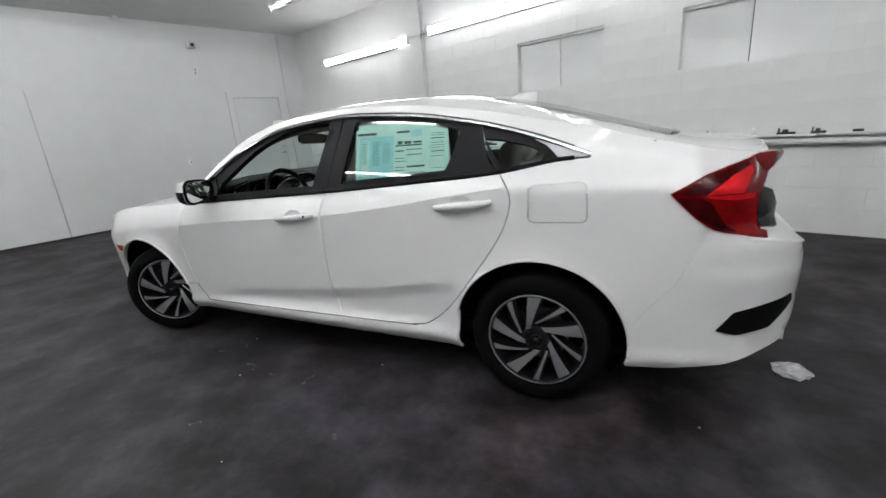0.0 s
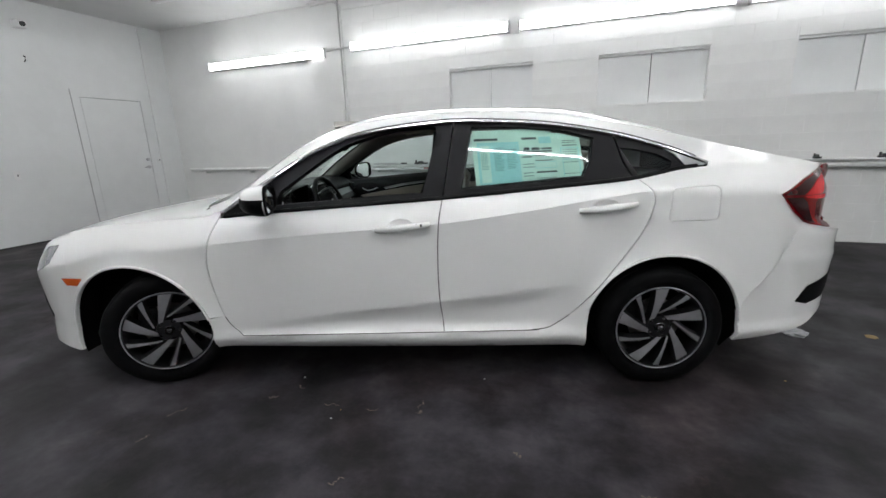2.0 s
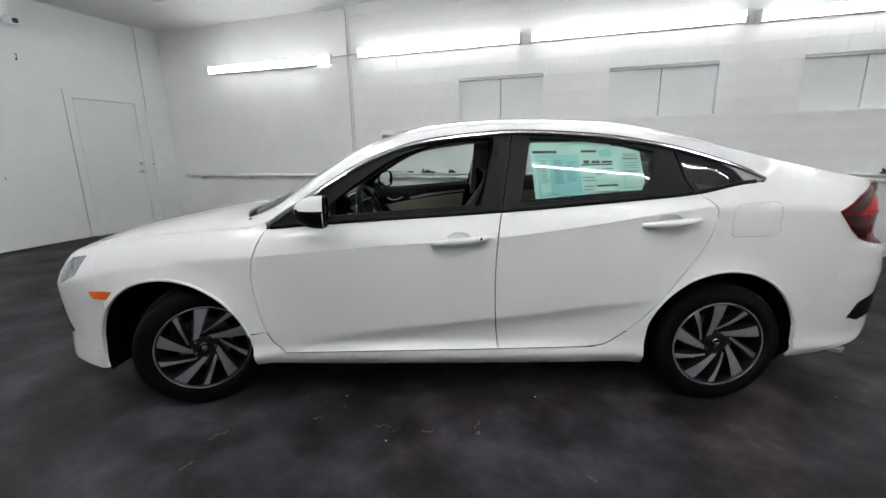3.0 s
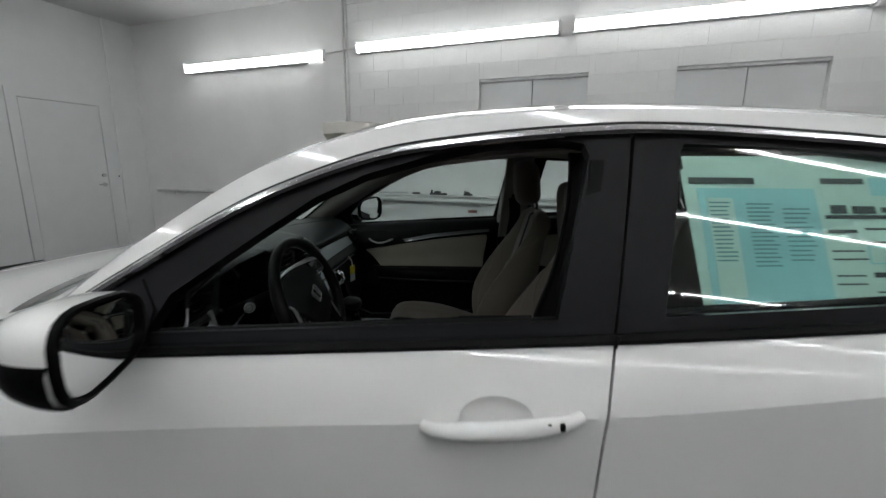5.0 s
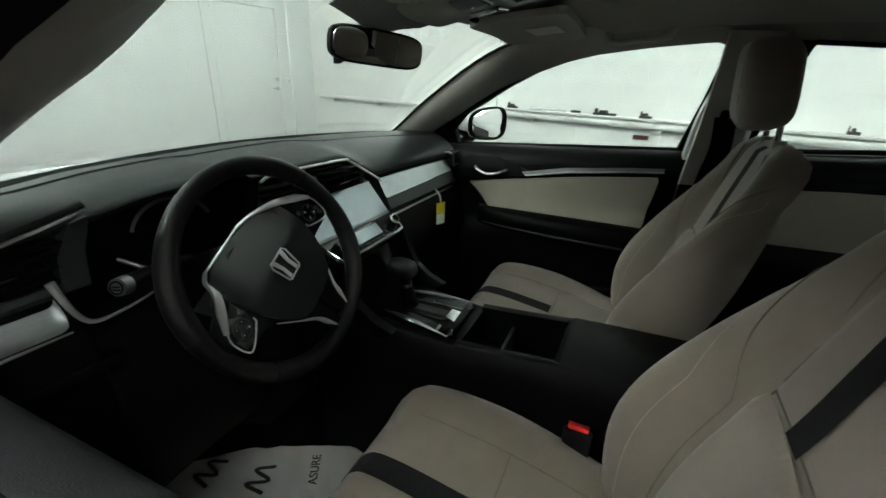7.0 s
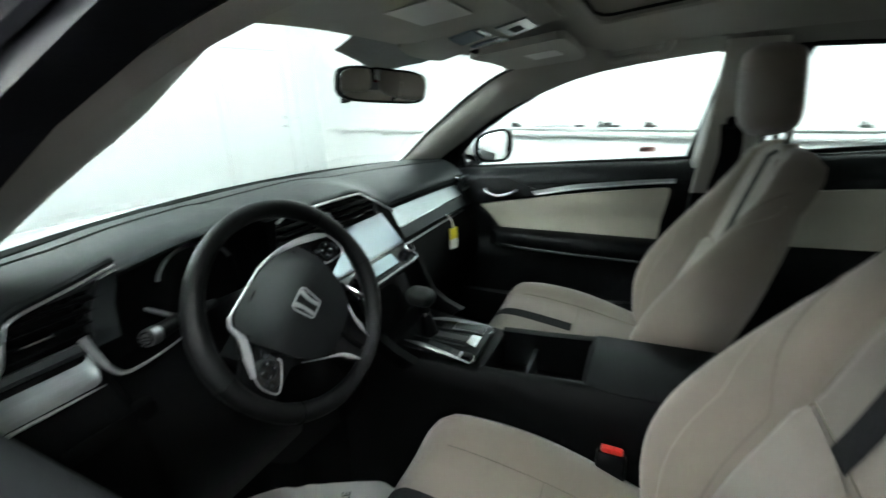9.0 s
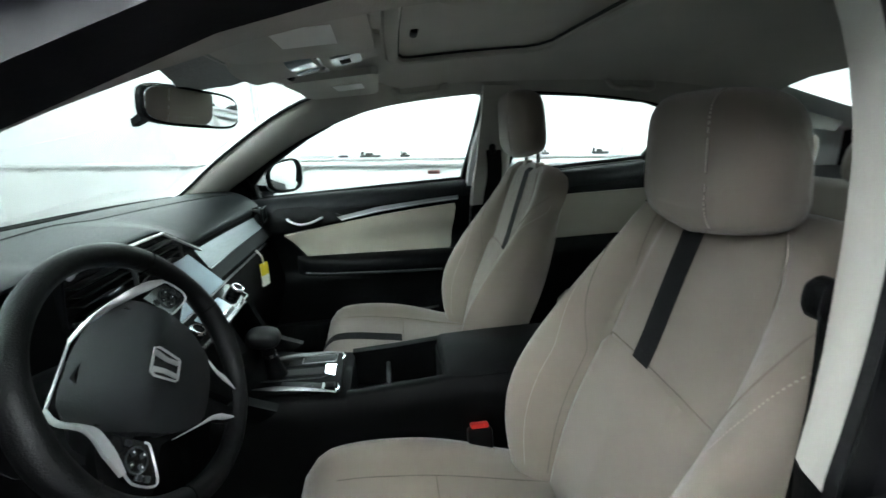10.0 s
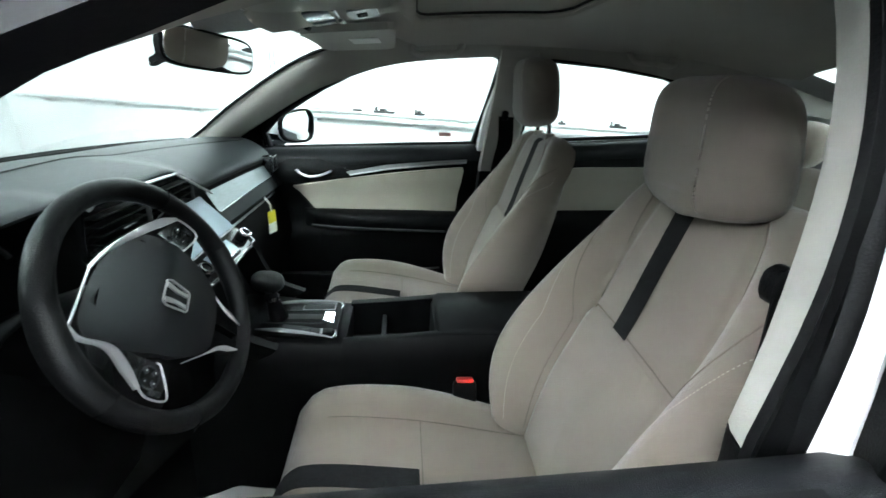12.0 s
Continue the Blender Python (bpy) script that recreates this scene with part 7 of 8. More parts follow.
# plain badge: a chrome frame with two bright bars
fr = [(-0.017, 0.021), (0.017, 0.021), (0.0205, 0.014), (0.0165, -0.019), (0.013, -0.0215), (-0.013, -0.0215), (-0.0165, -0.019), (-0.0205, 0.014)]
badge = wpart("badge_frame", bm_tube([Vector((x, y, 0.0070)) for x, y in fr + fr[:1]], 0.0017, 6), SILVER, "plain chrome badge frame")
for s in (-1, 1):
    wpart("badge_bar", bm_loft([[Vector((s * (c + w), y, 0.005)), Vector((s * (c + w), y, 0.0080)), Vector((s * (c - w), y, 0.0080)), Vector((s * (c - w), y, 0.005))] for y, c, w in ((0.018, 0.0120, 0.0035), (0.0, 0.0085, 0.0026), (-0.0185, 0.0095, 0.0030))]), SILVER, "chrome badge bar", parent=badge)
part("column_cover", bm_tube([WC - Vector((0.060, 0, 0.022)), WC - Vector((0.13, 0, 0.055)), WC - Vector((0.28, 0, 0.13))], [0.055, 0.062, 0.07], 14, flat=1.0), DASHLOW, wheel)
stalk = part("light_stalk", bm_tube([Vector((-0.640, -0.42, 0.940)), Vector((-0.610, -0.49, 0.955)), Vector((-0.574, -0.556, 0.966))], [0.008, 0.010, 0.013], 10), DASHLOW, wheel, "black light stalk")
part("stalk_end", bm_tube([Vector((-0.574, -0.556, 0.966)), Vector((-0.568, -0.570, 0.969))], [0.0135, 0.0125], 18), SATIN, stalk, "silver stalk end")
cap_n = Vector((0.38, -0.90, 0.20)).normalized()
cq = cap_n.cross(Vector((0, 0, 1))).normalized()
cr = cq.cross(cap_n)
part("stalk_ring", bm_tube([Vector((-0.5675, -0.5715, 0.9692)) + 0.0085 * (math.cos(a) * cq + math.sin(a) * cr) for a in np.linspace(0, 2 * math.pi, 21)], 0.0011, 5), DASHLOW, stalk)
for k in (-0.0028, 0.0012):
    part("stalk_mark", bm_tube([Vector((-0.5672, -0.5718, 0.9693)) + cr * k - cq * 0.0045, Vector((-0.5672, -0.5718, 0.9693)) + cr * k + cq * 0.0045], 0.0009, 5), DASHLOW, stalk)
part("wiper_stalk", bm_tube([WC + Vector((-0.075, 0.05, -0.005)), WC + Vector((-0.085, 0.13, 0.010)), WC + Vector((-0.092, 0.168, 0.012))], [0.008, 0.010, 0.012], 10), DASHLOW, wheel, "black wiper stalk")


# ---- centre console ----
con = empty("centre_console", car)
side_sec = lambda x, w, z: [Vector((x, -w - 0.03, 0.30)), Vector((x, -w - 0.012, z - 0.05)), Vector((x, -w, z - 0.008)), Vector((x, -w + 0.01, z)), Vector((x, w - 0.01, z)), Vector((x, w, z - 0.008)), Vector((x, w + 0.012, z - 0.05)), Vector((x, w + 0.03, 0.30))]
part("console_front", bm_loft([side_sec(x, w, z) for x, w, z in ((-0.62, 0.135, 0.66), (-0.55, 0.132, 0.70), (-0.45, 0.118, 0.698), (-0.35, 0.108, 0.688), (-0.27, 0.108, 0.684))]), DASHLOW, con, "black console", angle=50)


def con_z(x):
    return 0.700 + 0.010 * max(0, min(1, (-0.28 - x) / 0.22))


part("gate_plate", join(bm_box(-0.50, -0.29, -0.088, 0.078, 0.690, 0.7005, 0.004)), DASHLOW, con, "gloss black shifter plate")
for sy, y0, y1 in ((-1, -0.066, -0.098), (1, 0.050, 0.070)):
    mid = [Vector((-0.480, y0, 0.7035)), Vector((-0.43, y0 + (y1 - y0) * 0.35, 0.7085)), Vector((-0.37, y0 + (y1 - y0) * 0.7, 0.7085)), Vector((-0.315, y1, 0.7045)), Vector((-0.298, y1 + sy * 0.001, 0.700))]
    tr = smooth_path(mid, 5)
    ws = [float(np.interp(i / (len(tr) - 1) * 4, range(5), (0.0015, 0.0075, 0.0060, 0.0030, 0.0018))) for i in range(len(tr))]
    part("console_trim", bm_tube(tr, ws, 8, flat=0.42), SATIN, con, "satin silver blade trim")
    pad_ = [[Vector((float(x), yy, 0.6985 + 0.003 * math.sin(math.pi * t))) for yy in np.linspace(*sorted((yc - sy * 0.034, yc - sy * 0.006)), 4)] for t, x, yc in ((t, -0.46 + 0.155 * t, y0 + (y1 - y0) * t) for t in np.linspace(0, 1, 8))]
    part("rail_panel", facing(bm_grid(pad_), (0, 0, 1)), DASH, con, "dark grey rail panel")
    part("rail_end", bm_tube([Vector((-0.298, y1, 0.700)), Vector((-0.292, y1 - sy * 0.016, 0.698)), Vector((-0.296, y1 - sy * 0.032, 0.699))], 0.0026, 6), CHROME, con, "bright rail end")
part("gate_frame", bm_tube([Vector((x, y, 0.7025)) for x, y in ((-0.47, -0.036), (-0.335, -0.040), (-0.322, -0.030), (-0.322, 0.012), (-0.335, 0.022), (-0.47, 0.020))], 0.0016, 6), DASH, con, "dark gate frame")
part("gate_slot", bm_box(-0.46, -0.335, -0.020, 0.006, 0.6965, 0.7035, 0.002), GAP, con)
part("gate_end", bm_sheet([(-0.330, -0.030), (-0.330, 0.010), (-0.308, 0.016), (-0.306, -0.034)], lambda x, y: Vector((x, y, 0.7075 - 0.25 * (x + 0.33))), 0.01, 0.006, (0, 0, 1)), CHROME, con, "bright gate end plate")
for x0, m in ((-0.372, DASH), (-0.348, GAP), (-0.330, SATIN), (-0.322, DASHLOW)):
    part("console_switch", bm_box(x0, x0 + (0.006 if m is SATIN else 0.021), -0.088, -0.066, 0.699, 0.7065, 0.002), m, con)
part("drive_switch", bm_box(-0.385, -0.312, 0.028, 0.058, 0.699, 0.7045, 0.002), DASH, con)
part("switch_ring", bm_tube([Vector((x, y, 0.704)) for x, y in ((-0.39, 0.026), (-0.31, 0.026), (-0.308, 0.061), (-0.39, 0.061), (-0.39, 0.026))], 0.0011, 6), SATIN, con)
part("shift_stem", bm_tube([Vector((-0.440, -0.010, 0.70)), Vector((-0.448, -0.012, 0.745)), Vector((-0.452, -0.013, 0.775))], [0.024, 0.017, 0.014], 12), DASHLOW, con, "black shifter stem")
part("stem_ring", bm_tube([Vector((-0.449, -0.012, 0.752)), Vector((-0.450, -0.012, 0.762))], 0.0165, 14), CHROME, con, "chrome shifter ring")
bm = bmesh.new()
bmesh.ops.create_icosphere(bm, subdivisions=4, radius=1.0)
for v in bm.verts:
    p = v.co
    v.co = (-0.456 + 0.036 * math.copysign(abs(p.x) ** 0.7, p.x), -0.015 + 0.030 * math.copysign(abs(p.y) ** 0.75, p.y), 0.802 + 0.022 * math.copysign(abs(p.z) ** 0.8, p.z) - 0.004 * p.x)
part("shift_knob", bm, LEATHER, con, "black shifter knob")
for sy in (-1, 1):
    part("bin_side", bm_loft([[Vector((x, sy * y, z)) for y, z in ((0.138, 0.30), (0.120, 0.64), (0.108, 0.688 + k), (0.098, 0.694 + k), (0.082, 0.690 + k), (0.078, 0.60), (0.078, 0.30))] for x, k in ((-0.275, 0.0), (-0.16, 0.008), (-0.05, 0.018), (0.10, 0.018), (0.28, 0.015))]), DASHLOW, con, "black console side", angle=60)
part("bin_floor", bm_box(-0.275, -0.05, -0.08, 0.08, 0.56, 0.60, 0.004), DASHLOW, con)
part("bin_wall", bm_box(-0.06, -0.04, -0.08, 0.08, 0.56, 0.70, 0.004), DASHLOW, con)
part("bin_divider", bm_box(-0.19, -0.18, -0.08, 0.08, 0.58, 0.66, 0.003), DASH, con)
part("armrest_lid", bm_loft([[Vector((x, y, z + k)) for y, z in ((-0.096, 0.690), (-0.102, 0.708), (-0.090, 0.720), (0, 0.724), (0.090, 0.720), (0.102, 0.708), (0.096, 0.690))] for x, k in ((-0.055, -0.012), (-0.045, 0.0), (0.05, 0.004), (0.20, 0.008), (0.285, 0.006), (0.295, -0.006))]), ARMREST, con, "soft black armrest lid", angle=60)


# ---- overhead: mirror, visors, console ----
mir = empty("rear_view_mirror", car)
ax = Vector((0.071, 0.206, -0.012)).normalized()
nn = ax.cross(Vector((0, 0, 1))).normalized()
nn = (nn + Vector((0, 0, -0.10))).normalized()
vv = nn.cross(ax)
MM = Matrix.Identity(4)
for i, c in enumerate((ax, vv, nn)):
    MM[0][i], MM[1][i], MM[2][i] = c
MM.translation = Vector((-0.522, 0.0, 1.294))


def oval(k, z, n=36, e=0.42, hx=0.122, hy=0.036):
    out = []
    for i in range(n):
        a = 2 * math.pi * i / n
        c, s = math.cos(a), math.sin(a)
        out.append(Vector((k * hx * math.copysign(abs(c) ** e, c), (hy - (1 - k) * 0.1) * math.copysign(abs(s) ** 0.55, s) * (1 if k > 0.9 else k), z)))
    return out


bm = bm_loft([oval(0.5, -0.030), oval(0.85, -0.024), oval(1.0, -0.008), oval(1.0, 0.004), oval(0.97, 0.006)])
bm.transform(MM)
part("mirror_housing", bm, DASHLOW, mir, "black mirror housing")
bm = bm_loft([oval(0.955, 0.0062), oval(0.95, 0.0072)])
bm.transform(MM)
part("mirror_glass", bm, MIRROR, mir, "mirror glass")
part("mirror_stem", bm_tube([MM @ Vector((-0.02, 0.015, -0.02)), Vector((-0.565, -0.01, 1.312)), Vector((-0.585, -0.005, top_z(-0.585, 0) - 0.012))], [0.011, 0.010, 0.016], 10), DASHLOW, mir)
part("mirror_mount", bm_loft([[Vector((x, y * w, top_z(x, y * w) - h)) for y in (-1, 1) for h in ((0.006, 0.020) if y < 0 else (0.020, 0.006))] for x, w in ((-0.635, 0.012), (-0.60, 0.022), (-0.555, 0.018))]), DASHLOW, mir, "black mirror mount on the glass")
frit = [(-0.40, -0.21), (-0.49, -0.20), (-0.515, -0.09), (-0.53, -0.035), (-0.60, -0.026), (-0.60, 0.026), (-0.53, 0.035), (-0.51, 0.07), (-0.49, 0.13), (-0.45, 0.16), (-0.40, 0.17)]
FRIT = material("dotted_glass_band", (0.24, 0.25, 0.25), 0.5, vary=0.35, scale=260)
part("sensor_band", bm_sheet(frit, lambda x, y: Vector((x, y, top_z(x, y) - 0.010)), 0.04, 0.002, (0, 0, -1)), FRIT, mir, "grey dotted band on the windscreen")

for sy in (-1, 1):
    vis = empty("sun_visor", car)
    o = [(-0.385, 0.17), (-0.385, 0.47), (-0.36, 0.505), (-0.19, 0.525), (-0.17, 0.50), (-0.165, 0.155), (-0.18, 0.14), (-0.36, 0.145)]
    fnv = lambda x, y, sy=sy: Vector((x, sy * y, 1.362 + 0.10 * (x + 0.25) - 0.05 * max(0, y - 0.30) ** 2 / 0.2))
    up_ = lambda x, y, sy=sy: fnv(x, y) + Vector((0, 0, 0.016))
    part("visor_body", join(bm_sheet(o, fnv, 0.05, 0.016, (0, 0, -1)), bm_sheet(o, up_, 0.08, 0, (0, 0, 1))), VISORTRIM, vis, "beige-grey cloth sun visor")
    lab = [(-0.288, 0.29), (-0.284, 0.40), (-0.208, 0.40), (-0.212, 0.29)] if sy > 0 else [(-0.292, 0.25), (-0.288, 0.36), (-0.212, 0.36), (-0.216, 0.25)]
    part("visor_label", bm_sheet(lab, lambda x, y: fnv(x, y) - Vector((0, 0, 0.0022)), 0.05, 0.001, (0, 0, -1)), PAPER, vis, "white paper label")
    part("visor_clip", bm_tube([fnv(-0.36, 0.14) + Vector((0, -0.02 * sy, 0.012)), fnv(-0.36, 0.18) + Vector((0, 0, 0.012))], 0.008, 8), DASHLOW, vis)

ovh = empty("overhead_console", car)
ofn = lambda x, y: Vector((x, y, 1.397 + 0.22 * (x + 0.25) - 0.022 * (1 - min(1, (abs(y) / 0.13)) ** 4)))
part("console_body", bm_sheet([(-0.415, -0.11), (-0.415, 0.11), (-0.38, 0.14), (-0.30, 0.145), (-0.17, 0.115), (-0.155, 0.10), (-0.155, -0.10), (-0.17, -0.115), (-0.30, -0.145), (-0.38, -0.14)], ofn, 0.02, 0.03, (0, 0, -1)), VISORTRIM, ovh, "beige-grey overhead console")
for y0, y1 in ((-0.085, -0.02), (0.02, 0.085)):
    part("map_lamp", bm_sheet([(-0.325, y0), (-0.325, y1), (-0.28, y1), (-0.28, y0)], lambda x, y: ofn(x, y) - Vector((0, 0, 0.004)), 0.02, 0.004, (0, 0, -1)), SCREEN, ovh, "clear map lamp lens")
    part("lamp_trim", bm_tube([ofn(x, y) - Vector((0, 0, 0.004)) for x, y in ((-0.275, y0), (-0.27, y0), (-0.27, y1), (-0.275, y1))], 0.003, 6), SATIN, ovh)
part("switch_panel", bm_sheet([(-0.25, -0.05), (-0.25, 0.05), (-0.195, 0.05), (-0.195, -0.05)], lambda x, y: ofn(x, y) - Vector((0, 0, 0.004)), 0.02, 0.004, (0, 0, -1)), SATIN, ovh, "grey switch panel")
for k in range(4):
    part("panel_slot", bm_sheet([(-0.235, -0.02 + 0.011 * k), (-0.235, -0.015 + 0.011 * k), (-0.215, -0.015 + 0.011 * k), (-0.215, -0.02 + 0.011 * k)], lambda x, y: ofn(x, y) - Vector((0, 0, 0.006)), 0.02, 0.002, (0, 0, -1)), GAP, ovh)


# ---- loose papers ----
def flat_box(y0, y1, z0, z1, t=0.001):
    return bm_box(-t, t, y0, y1, z0, z1)


tag = tagged(empty("hang_tag"), "white paper hang tag with yellow top on the glovebox", "tag")
part("card", flat_box(-0.013, 0.013, -0.075, -0.03), PAPER, tag)
part("yellow_band", flat_box(-0.013, 0.013, -0.052, -0.026, 0.0016), YELLOW, tag, "yellow band")
part("string", bm_tube([(0, 0.0, -0.028), (0.004, -0.006, -0.01), (-0.004, -0.016, 0.006)], 0.0025, 6), PAPER, tag)
tag.matrix_world = pose(-0.585, 0.485, 0.872, 0, 0, -20) @ Matrix.Diagonal((1, 1.5, 1.6, 1))

mat_ = tagged(empty("paper_floor_mat"), "crinkled white paper floor mat with printed words", "floor mat")
fnm = lambda x, y: Vector((x, y, 0.318 + 0.010 * noise.noise(Vector((x * 9, y * 9, 2))) + 0.006 * noise.noise(Vector((x * 31, y * 31, 5)))))
part("mat_sheet", bm_sheet([(-0.95, -0.53), (-0.875, -0.39), (-0.78, -0.295), (-0.70, -0.24), (-0.62, -0.20), (-0.53, -0.155), (-0.44, -0.17), (-0.38, -0.30), (-0.40, -0.50), (-0.60, -0.56)], fnm, 0.02, 0.002, (0, 0, 1)), PAPER, mat_)
txt = bpy.data.curves.new("printed_word", "FONT")
txt.body, txt.size, txt.extrude = "ASURE", 0.030, 0.0005
lt = new("printed_word", txt)
txt.materials.append(INK)
lt.parent = mat_
lt.matrix_world = pose(-0.535, -0.295, 0.327, 0, 0, 122)
for k, (x, y, a) in enumerate(((-0.76, -0.415, 100), (-0.63, -0.37, 110))):
    st = bm_tube(smooth_path([Vector((0, 0, 0)), Vector((0.02, 0.05, 0)), Vector((0.035, 0.0, 0)), Vector((0.06, 0.045, 0)), Vector((0.075, 0, 0))], 5), 0.005, 5, flat=0.2)
    st.transform(pose(x, y, 0.329, 0, 0, a))
    part("print_stroke", st, INK, mat_)

# price sheets in the rear side window
stick = tagged(empty("window_sticker"), "pale green and teal price sheets taped inside the rear door window", "paper sheet")


def pap(name, outline, mat, push, label=""):
    """A print on the sheets, which lean away from the glass towards their foot."""
    fn = lambda x, z: Vector((x, -(side_y(x, z) - 0.036 + 0.055 * (z - 1.045) + push), z))
    return part(name, bm_sheet(outline, fn, 0.05, 0.0008, (0, -1, 0)), mat, stick, label)


def rect(x0, x1, z0, z1, sl=0.045):
    """Sides follow the sheets, which lean forward and rise a little to the rear."""
    f = lambda x, z: (x - 0.07 * (z - 1.05), z + sl * (x - 0.4) * (1 - 1.1 * (z - 1.05) / 0.27))
    return [f(x0, z0), f(x1, z0), f(x1, z1), f(x0, z1)]


pap("back_sheet", [(0.40, 1.25), (0.78, 1.25), (0.79, 1.346), (0.392, 1.343)], GREENPAPER, -0.006, "pale sheet behind")
pap("sheet", [(0.411, 1.045), (0.829, 1.066), (0.812, 1.320), (0.384, 1.318)], GREENPAPER, 0.0, "pale green sheet")
pap("sheet", [(0.826, 1.065), (0.948, 1.082), (0.922, 1.294), (0.810, 1.322)], GREENPAPER, 0.001, "pale green sheet")
pap("print_block", rect(0.428, 0.640, 1.075, 1.283), TEALPAPER, 0.002, "teal block")
pap("print_bar", rect(0.415, 0.535, 1.291, 1.303), INK, 0.002, "dark heading strip")
pap("print_panel", rect(0.442, 0.490, 1.085, 1.265), GREENPAPER, 0.003, "pale strip")
rng = random.Random(41)
for c0, c1, z0, z1, step in ((0.445, 0.485, 1.150, 1.260, 0.0075), (0.512, 0.560, 1.14, 1.255, 0.0075), (0.575, 0.625, 1.15, 1.25, 0.0085)):
    z = z0
    while z < z1:
        pap("print_bar", rect(c0, c1 - rng.random() * 0.012, z, z + 0.0026), SOFTINK, 0.0042)
        z += step
for x0, x1, z0, z1, mat in ((0.655, 0.73, 1.292, 1.303, INK), (0.74, 0.80, 1.270, 1.305, TEALPAPER), (0.655, 0.73, 1.262, 1.280, GREENPAPER), (0.65, 0.80, 1.226, 1.233, INK), (0.662, 0.69, 1.236, 1.252, INK), (0.70, 0.74, 1.236, 1.250, INK), (0.75, 0.80, 1.238, 1.248, INK),
                            (0.65, 0.70, 1.200, 1.206, INK), (0.715, 0.80, 1.180, 1.184, INK), (0.715, 0.80, 1.205, 1.209, INK), (0.65, 0.705, 1.165, 1.168, INK), (0.65, 0.71, 1.15, 1.153, INK), (0.715, 0.815, 1.118, 1.127, INK),
                            (0.65, 0.70, 1.12, 1.123, INK), (0.65, 0.70, 1.105, 1.108, INK), (0.715, 0.815, 1.09, 1.093, INK), (0.66, 0.72, 1.076, 1.079, INK)):
    pap("print_bar", rect(x0, x1, z0, z1), mat, 0.002)
pap("print_frame", rect(0.712, 0.816, 1.142, 1.176), TEALPAPER, 0.002)
pap("print_frame", rect(0.715, 0.813, 1.145, 1.173), GREENPAPER, 0.003)
for x0, x1, z0, z1 in ((0.846, 0.93, 1.092, 1.187), (0.868, 0.910, 1.125, 1.160), (0.84, 0.93, 1.20, 1.245)):
    pap("print_frame", rect(x0, x1, z0, z1, 0.03), TEALPAPER, 0.003)
    pap("print_frame", rect(x0 + 0.004, x1 - 0.004, z0 + 0.004, z1 - 0.004, 0.03), GREENPAPER, 0.0042)
for z, h in ((1.083, 0.004), (1.112, 0.002), (1.170, 0.002), (1.192, 0.004), (1.21, 0.002), (1.222, 0.002), (1.234, 0.002), (1.255, 0.004), (1.27, 0.002), (1.28, 0.002)):
    pap("print_bar", rect(0.852, 0.922, z, z + h, 0.03), INK, 0.0052)

lab = tagged(part("glass_label", bm_box(-0.005, 0.042, 0.716, 0.719, 1.076, 1.091), LABELRED, None, "small red and white warning label on the glass", smooth=False), category="label")



# ---- the far wall's painted blocks, laid on its bed ----
BLOCKS = {}


def block_mesh(w, h):
    k = (round(w, 3), round(h, 3))
    if k not in BLOCKS:
        bm = bm_box(-k[0] / 2, k[0] / 2, -0.0062, 0.0, -k[1] / 2, k[1] / 2)
        bmesh.ops.bevel(bm, geom=[e for e in bm.edges if all(v.co.y < -0.0061 for v in e.verts)], offset=0.0012, segments=1, affect="EDGES")
        me = bpy.data.meshes.new("block")
        bm.to_mesh(me)
        bm.free()
        me.materials.append(BLOCKPAINT)
        BLOCKS[k] = me
    return BLOCKS[k]


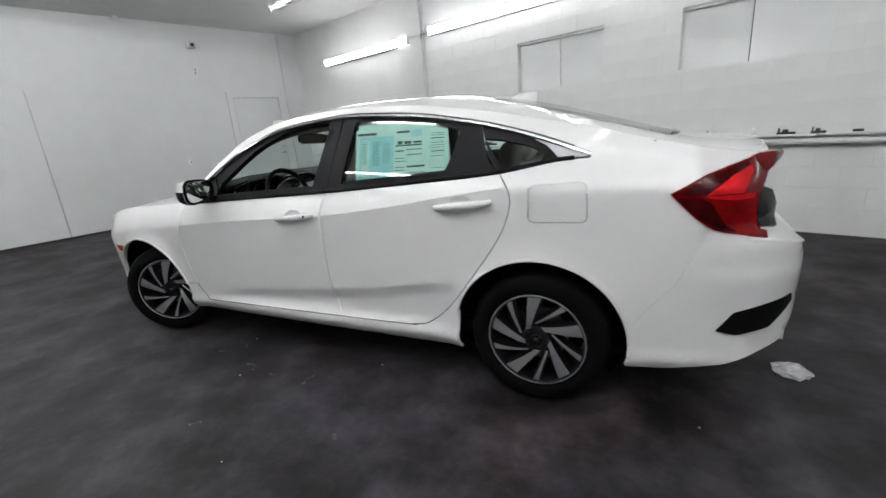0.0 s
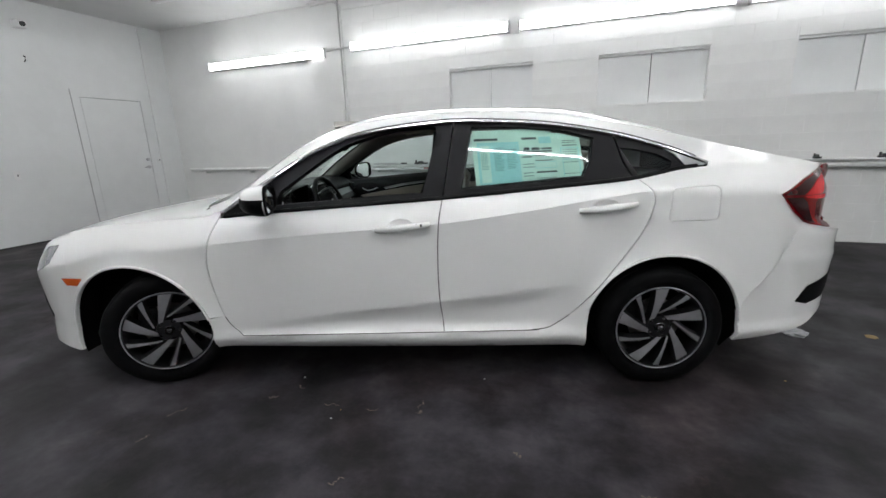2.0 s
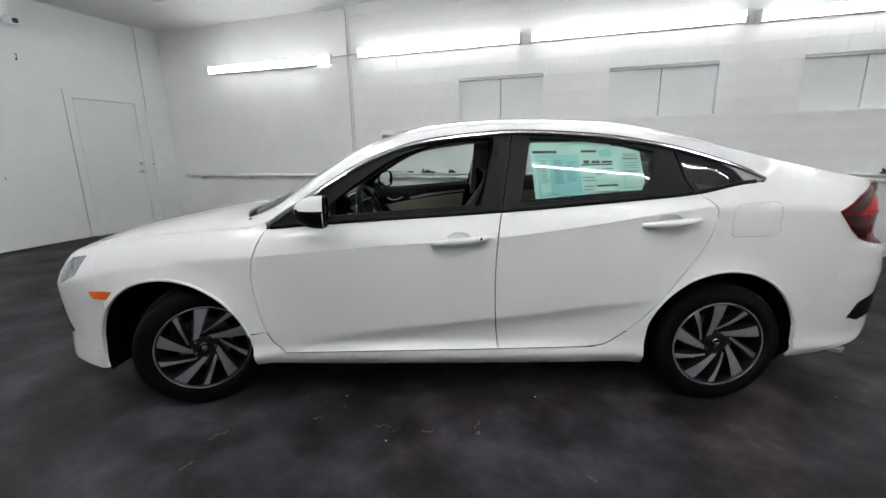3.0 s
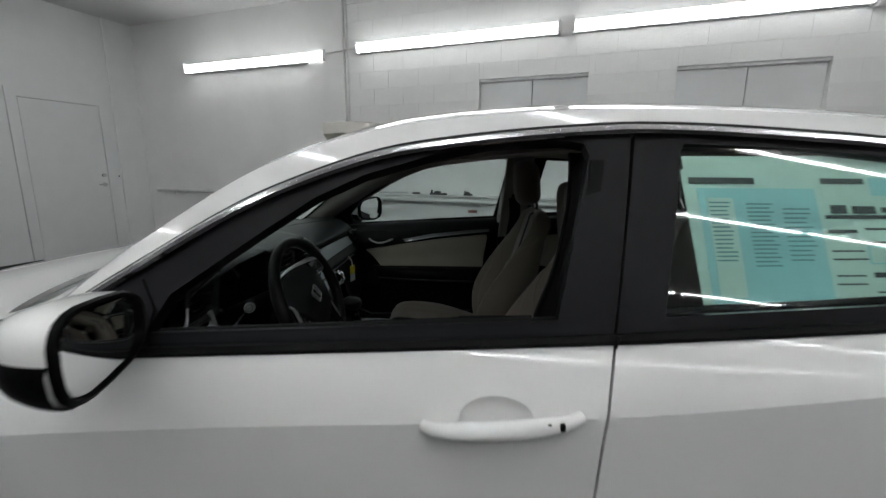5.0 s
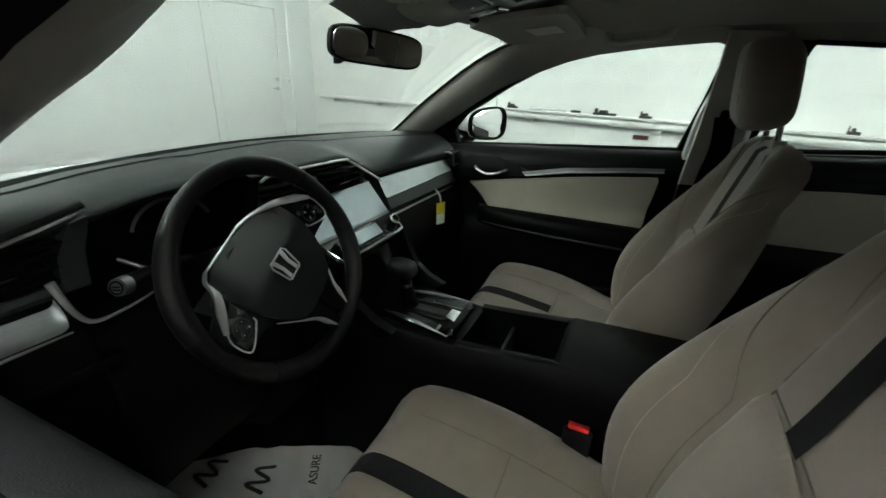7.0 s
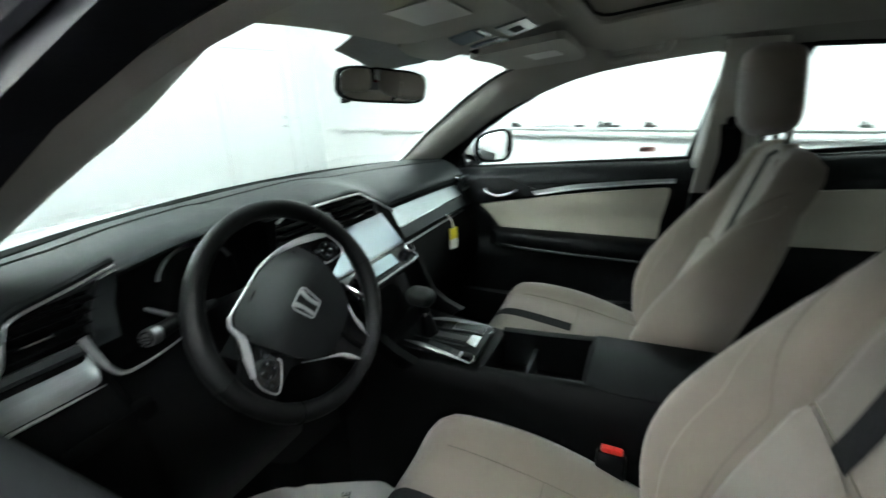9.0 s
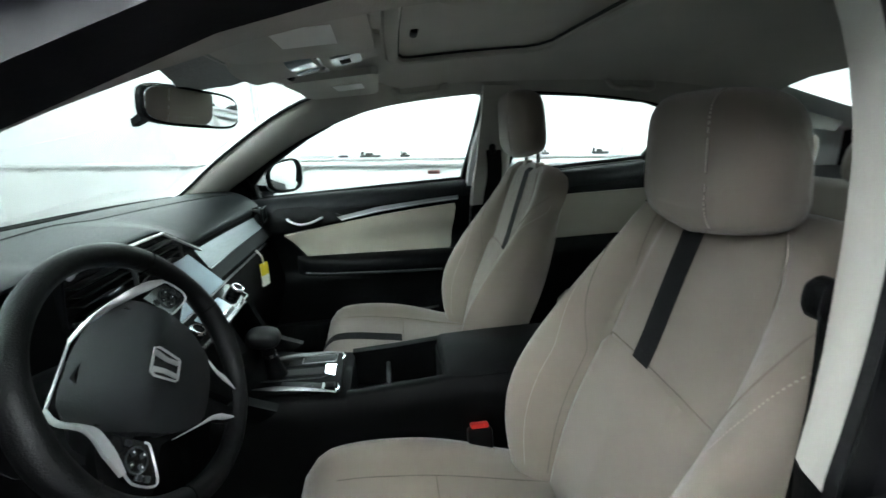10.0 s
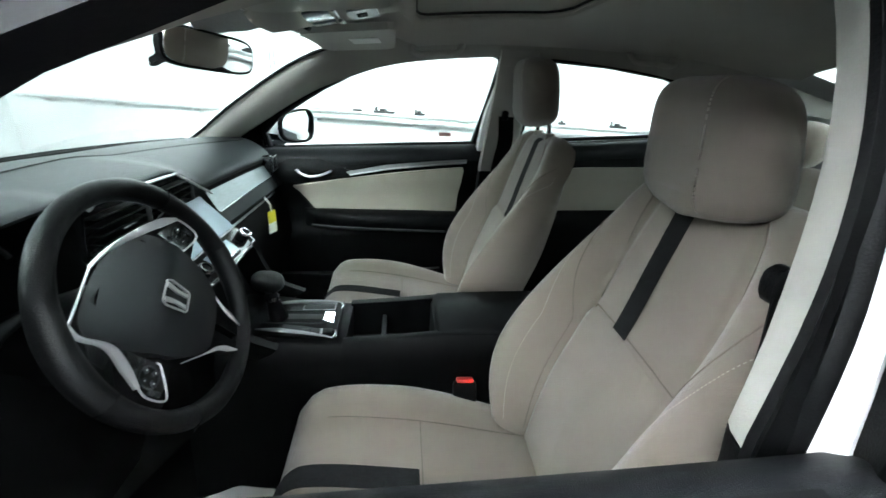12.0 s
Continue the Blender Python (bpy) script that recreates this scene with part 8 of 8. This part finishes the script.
BLOCKPAINT = material("painted_block_face", (0.80, 0.80, 0.79), 0.55, vary=0.07, scale=2.4, bump=0.45, bump_scale=55)
rng = random.Random(12)
lay = []
for c in range(16):
    z0, z1 = 0.203 * c + 0.05, 0.203 * (c + 1) + 0.05
    u = STEP - (0.203 if c % 2 else 0.0)
    while u < RIGHT - 0.05:
        a, b = max(u, STEP), min(u + 0.406, RIGHT)
        spans = [(a, b, z0, z1)]
        for n0, n1 in NICHES:
            cut = []
            for s in spans:
                if s[1] <= n0 or s[0] >= n1 or s[3] <= NZ[0] or s[2] >= NZ[1]:
                    cut.append(s)
                    continue
                if s[0] < n0:
                    cut.append((s[0], n0, s[2], s[3]))
                if s[1] > n1:
                    cut.append((n1, s[1], s[2], s[3]))
                m0, m1 = max(s[0], n0), min(s[1], n1)
                if s[2] < NZ[0]:
                    cut.append((m0, m1, s[2], NZ[0]))
                if s[3] > NZ[1]:
                    cut.append((m0, m1, NZ[1], s[3]))
            spans = cut
        lay += [s for s in spans if s[1] - s[0] > 0.02 and s[3] - s[2] > 0.015 and s[3] < 3.31]
        u += 0.406
near = [s for s in lay if s[0] < 5.0 and s[2] > 0.85]
rest = [s for s in lay if s not in near]
for a, b, z0, z1 in near[:300]:
    ob = new("block", block_mesh(b - a - 0.0012, z1 - z0 - 0.0012))
    ob.parent = wall_far
    ob.matrix_world = ROOM @ pose((a + b) / 2, FAR + 0.006 + rng.uniform(-0.0004, 0.0004), (z0 + z1) / 2)
vs, fs = [], []
for a, b, z0, z1 in rest + near[300:]:
    a, b, z0, z1 = a + 0.0006, b - 0.0006, z0 + 0.0006, z1 - 0.0006
    k = len(vs)
    for y, g in ((FAR + 0.007, 0.0), (FAR - 0.0002, 0.0012)):
        vs += [(a + g, y, z0 + g), (b - g, y, z0 + g), (b - g, y, z1 - g), (a + g, y, z1 - g)]
    fs += [(k + 4, k + 5, k + 6, k + 7)] + [(k + i, k + (i + 1) % 4, k + 4 + (i + 1) % 4, k + 4 + i) for i in range(4)]
me = bpy.data.meshes.new("blocks_low")
me.from_pydata(vs, [], fs)
me.materials.append(BLOCKPAINT)
ob = new("blocks_low", me)
ob.parent = wall_far
ob["kind"] = "stuff"
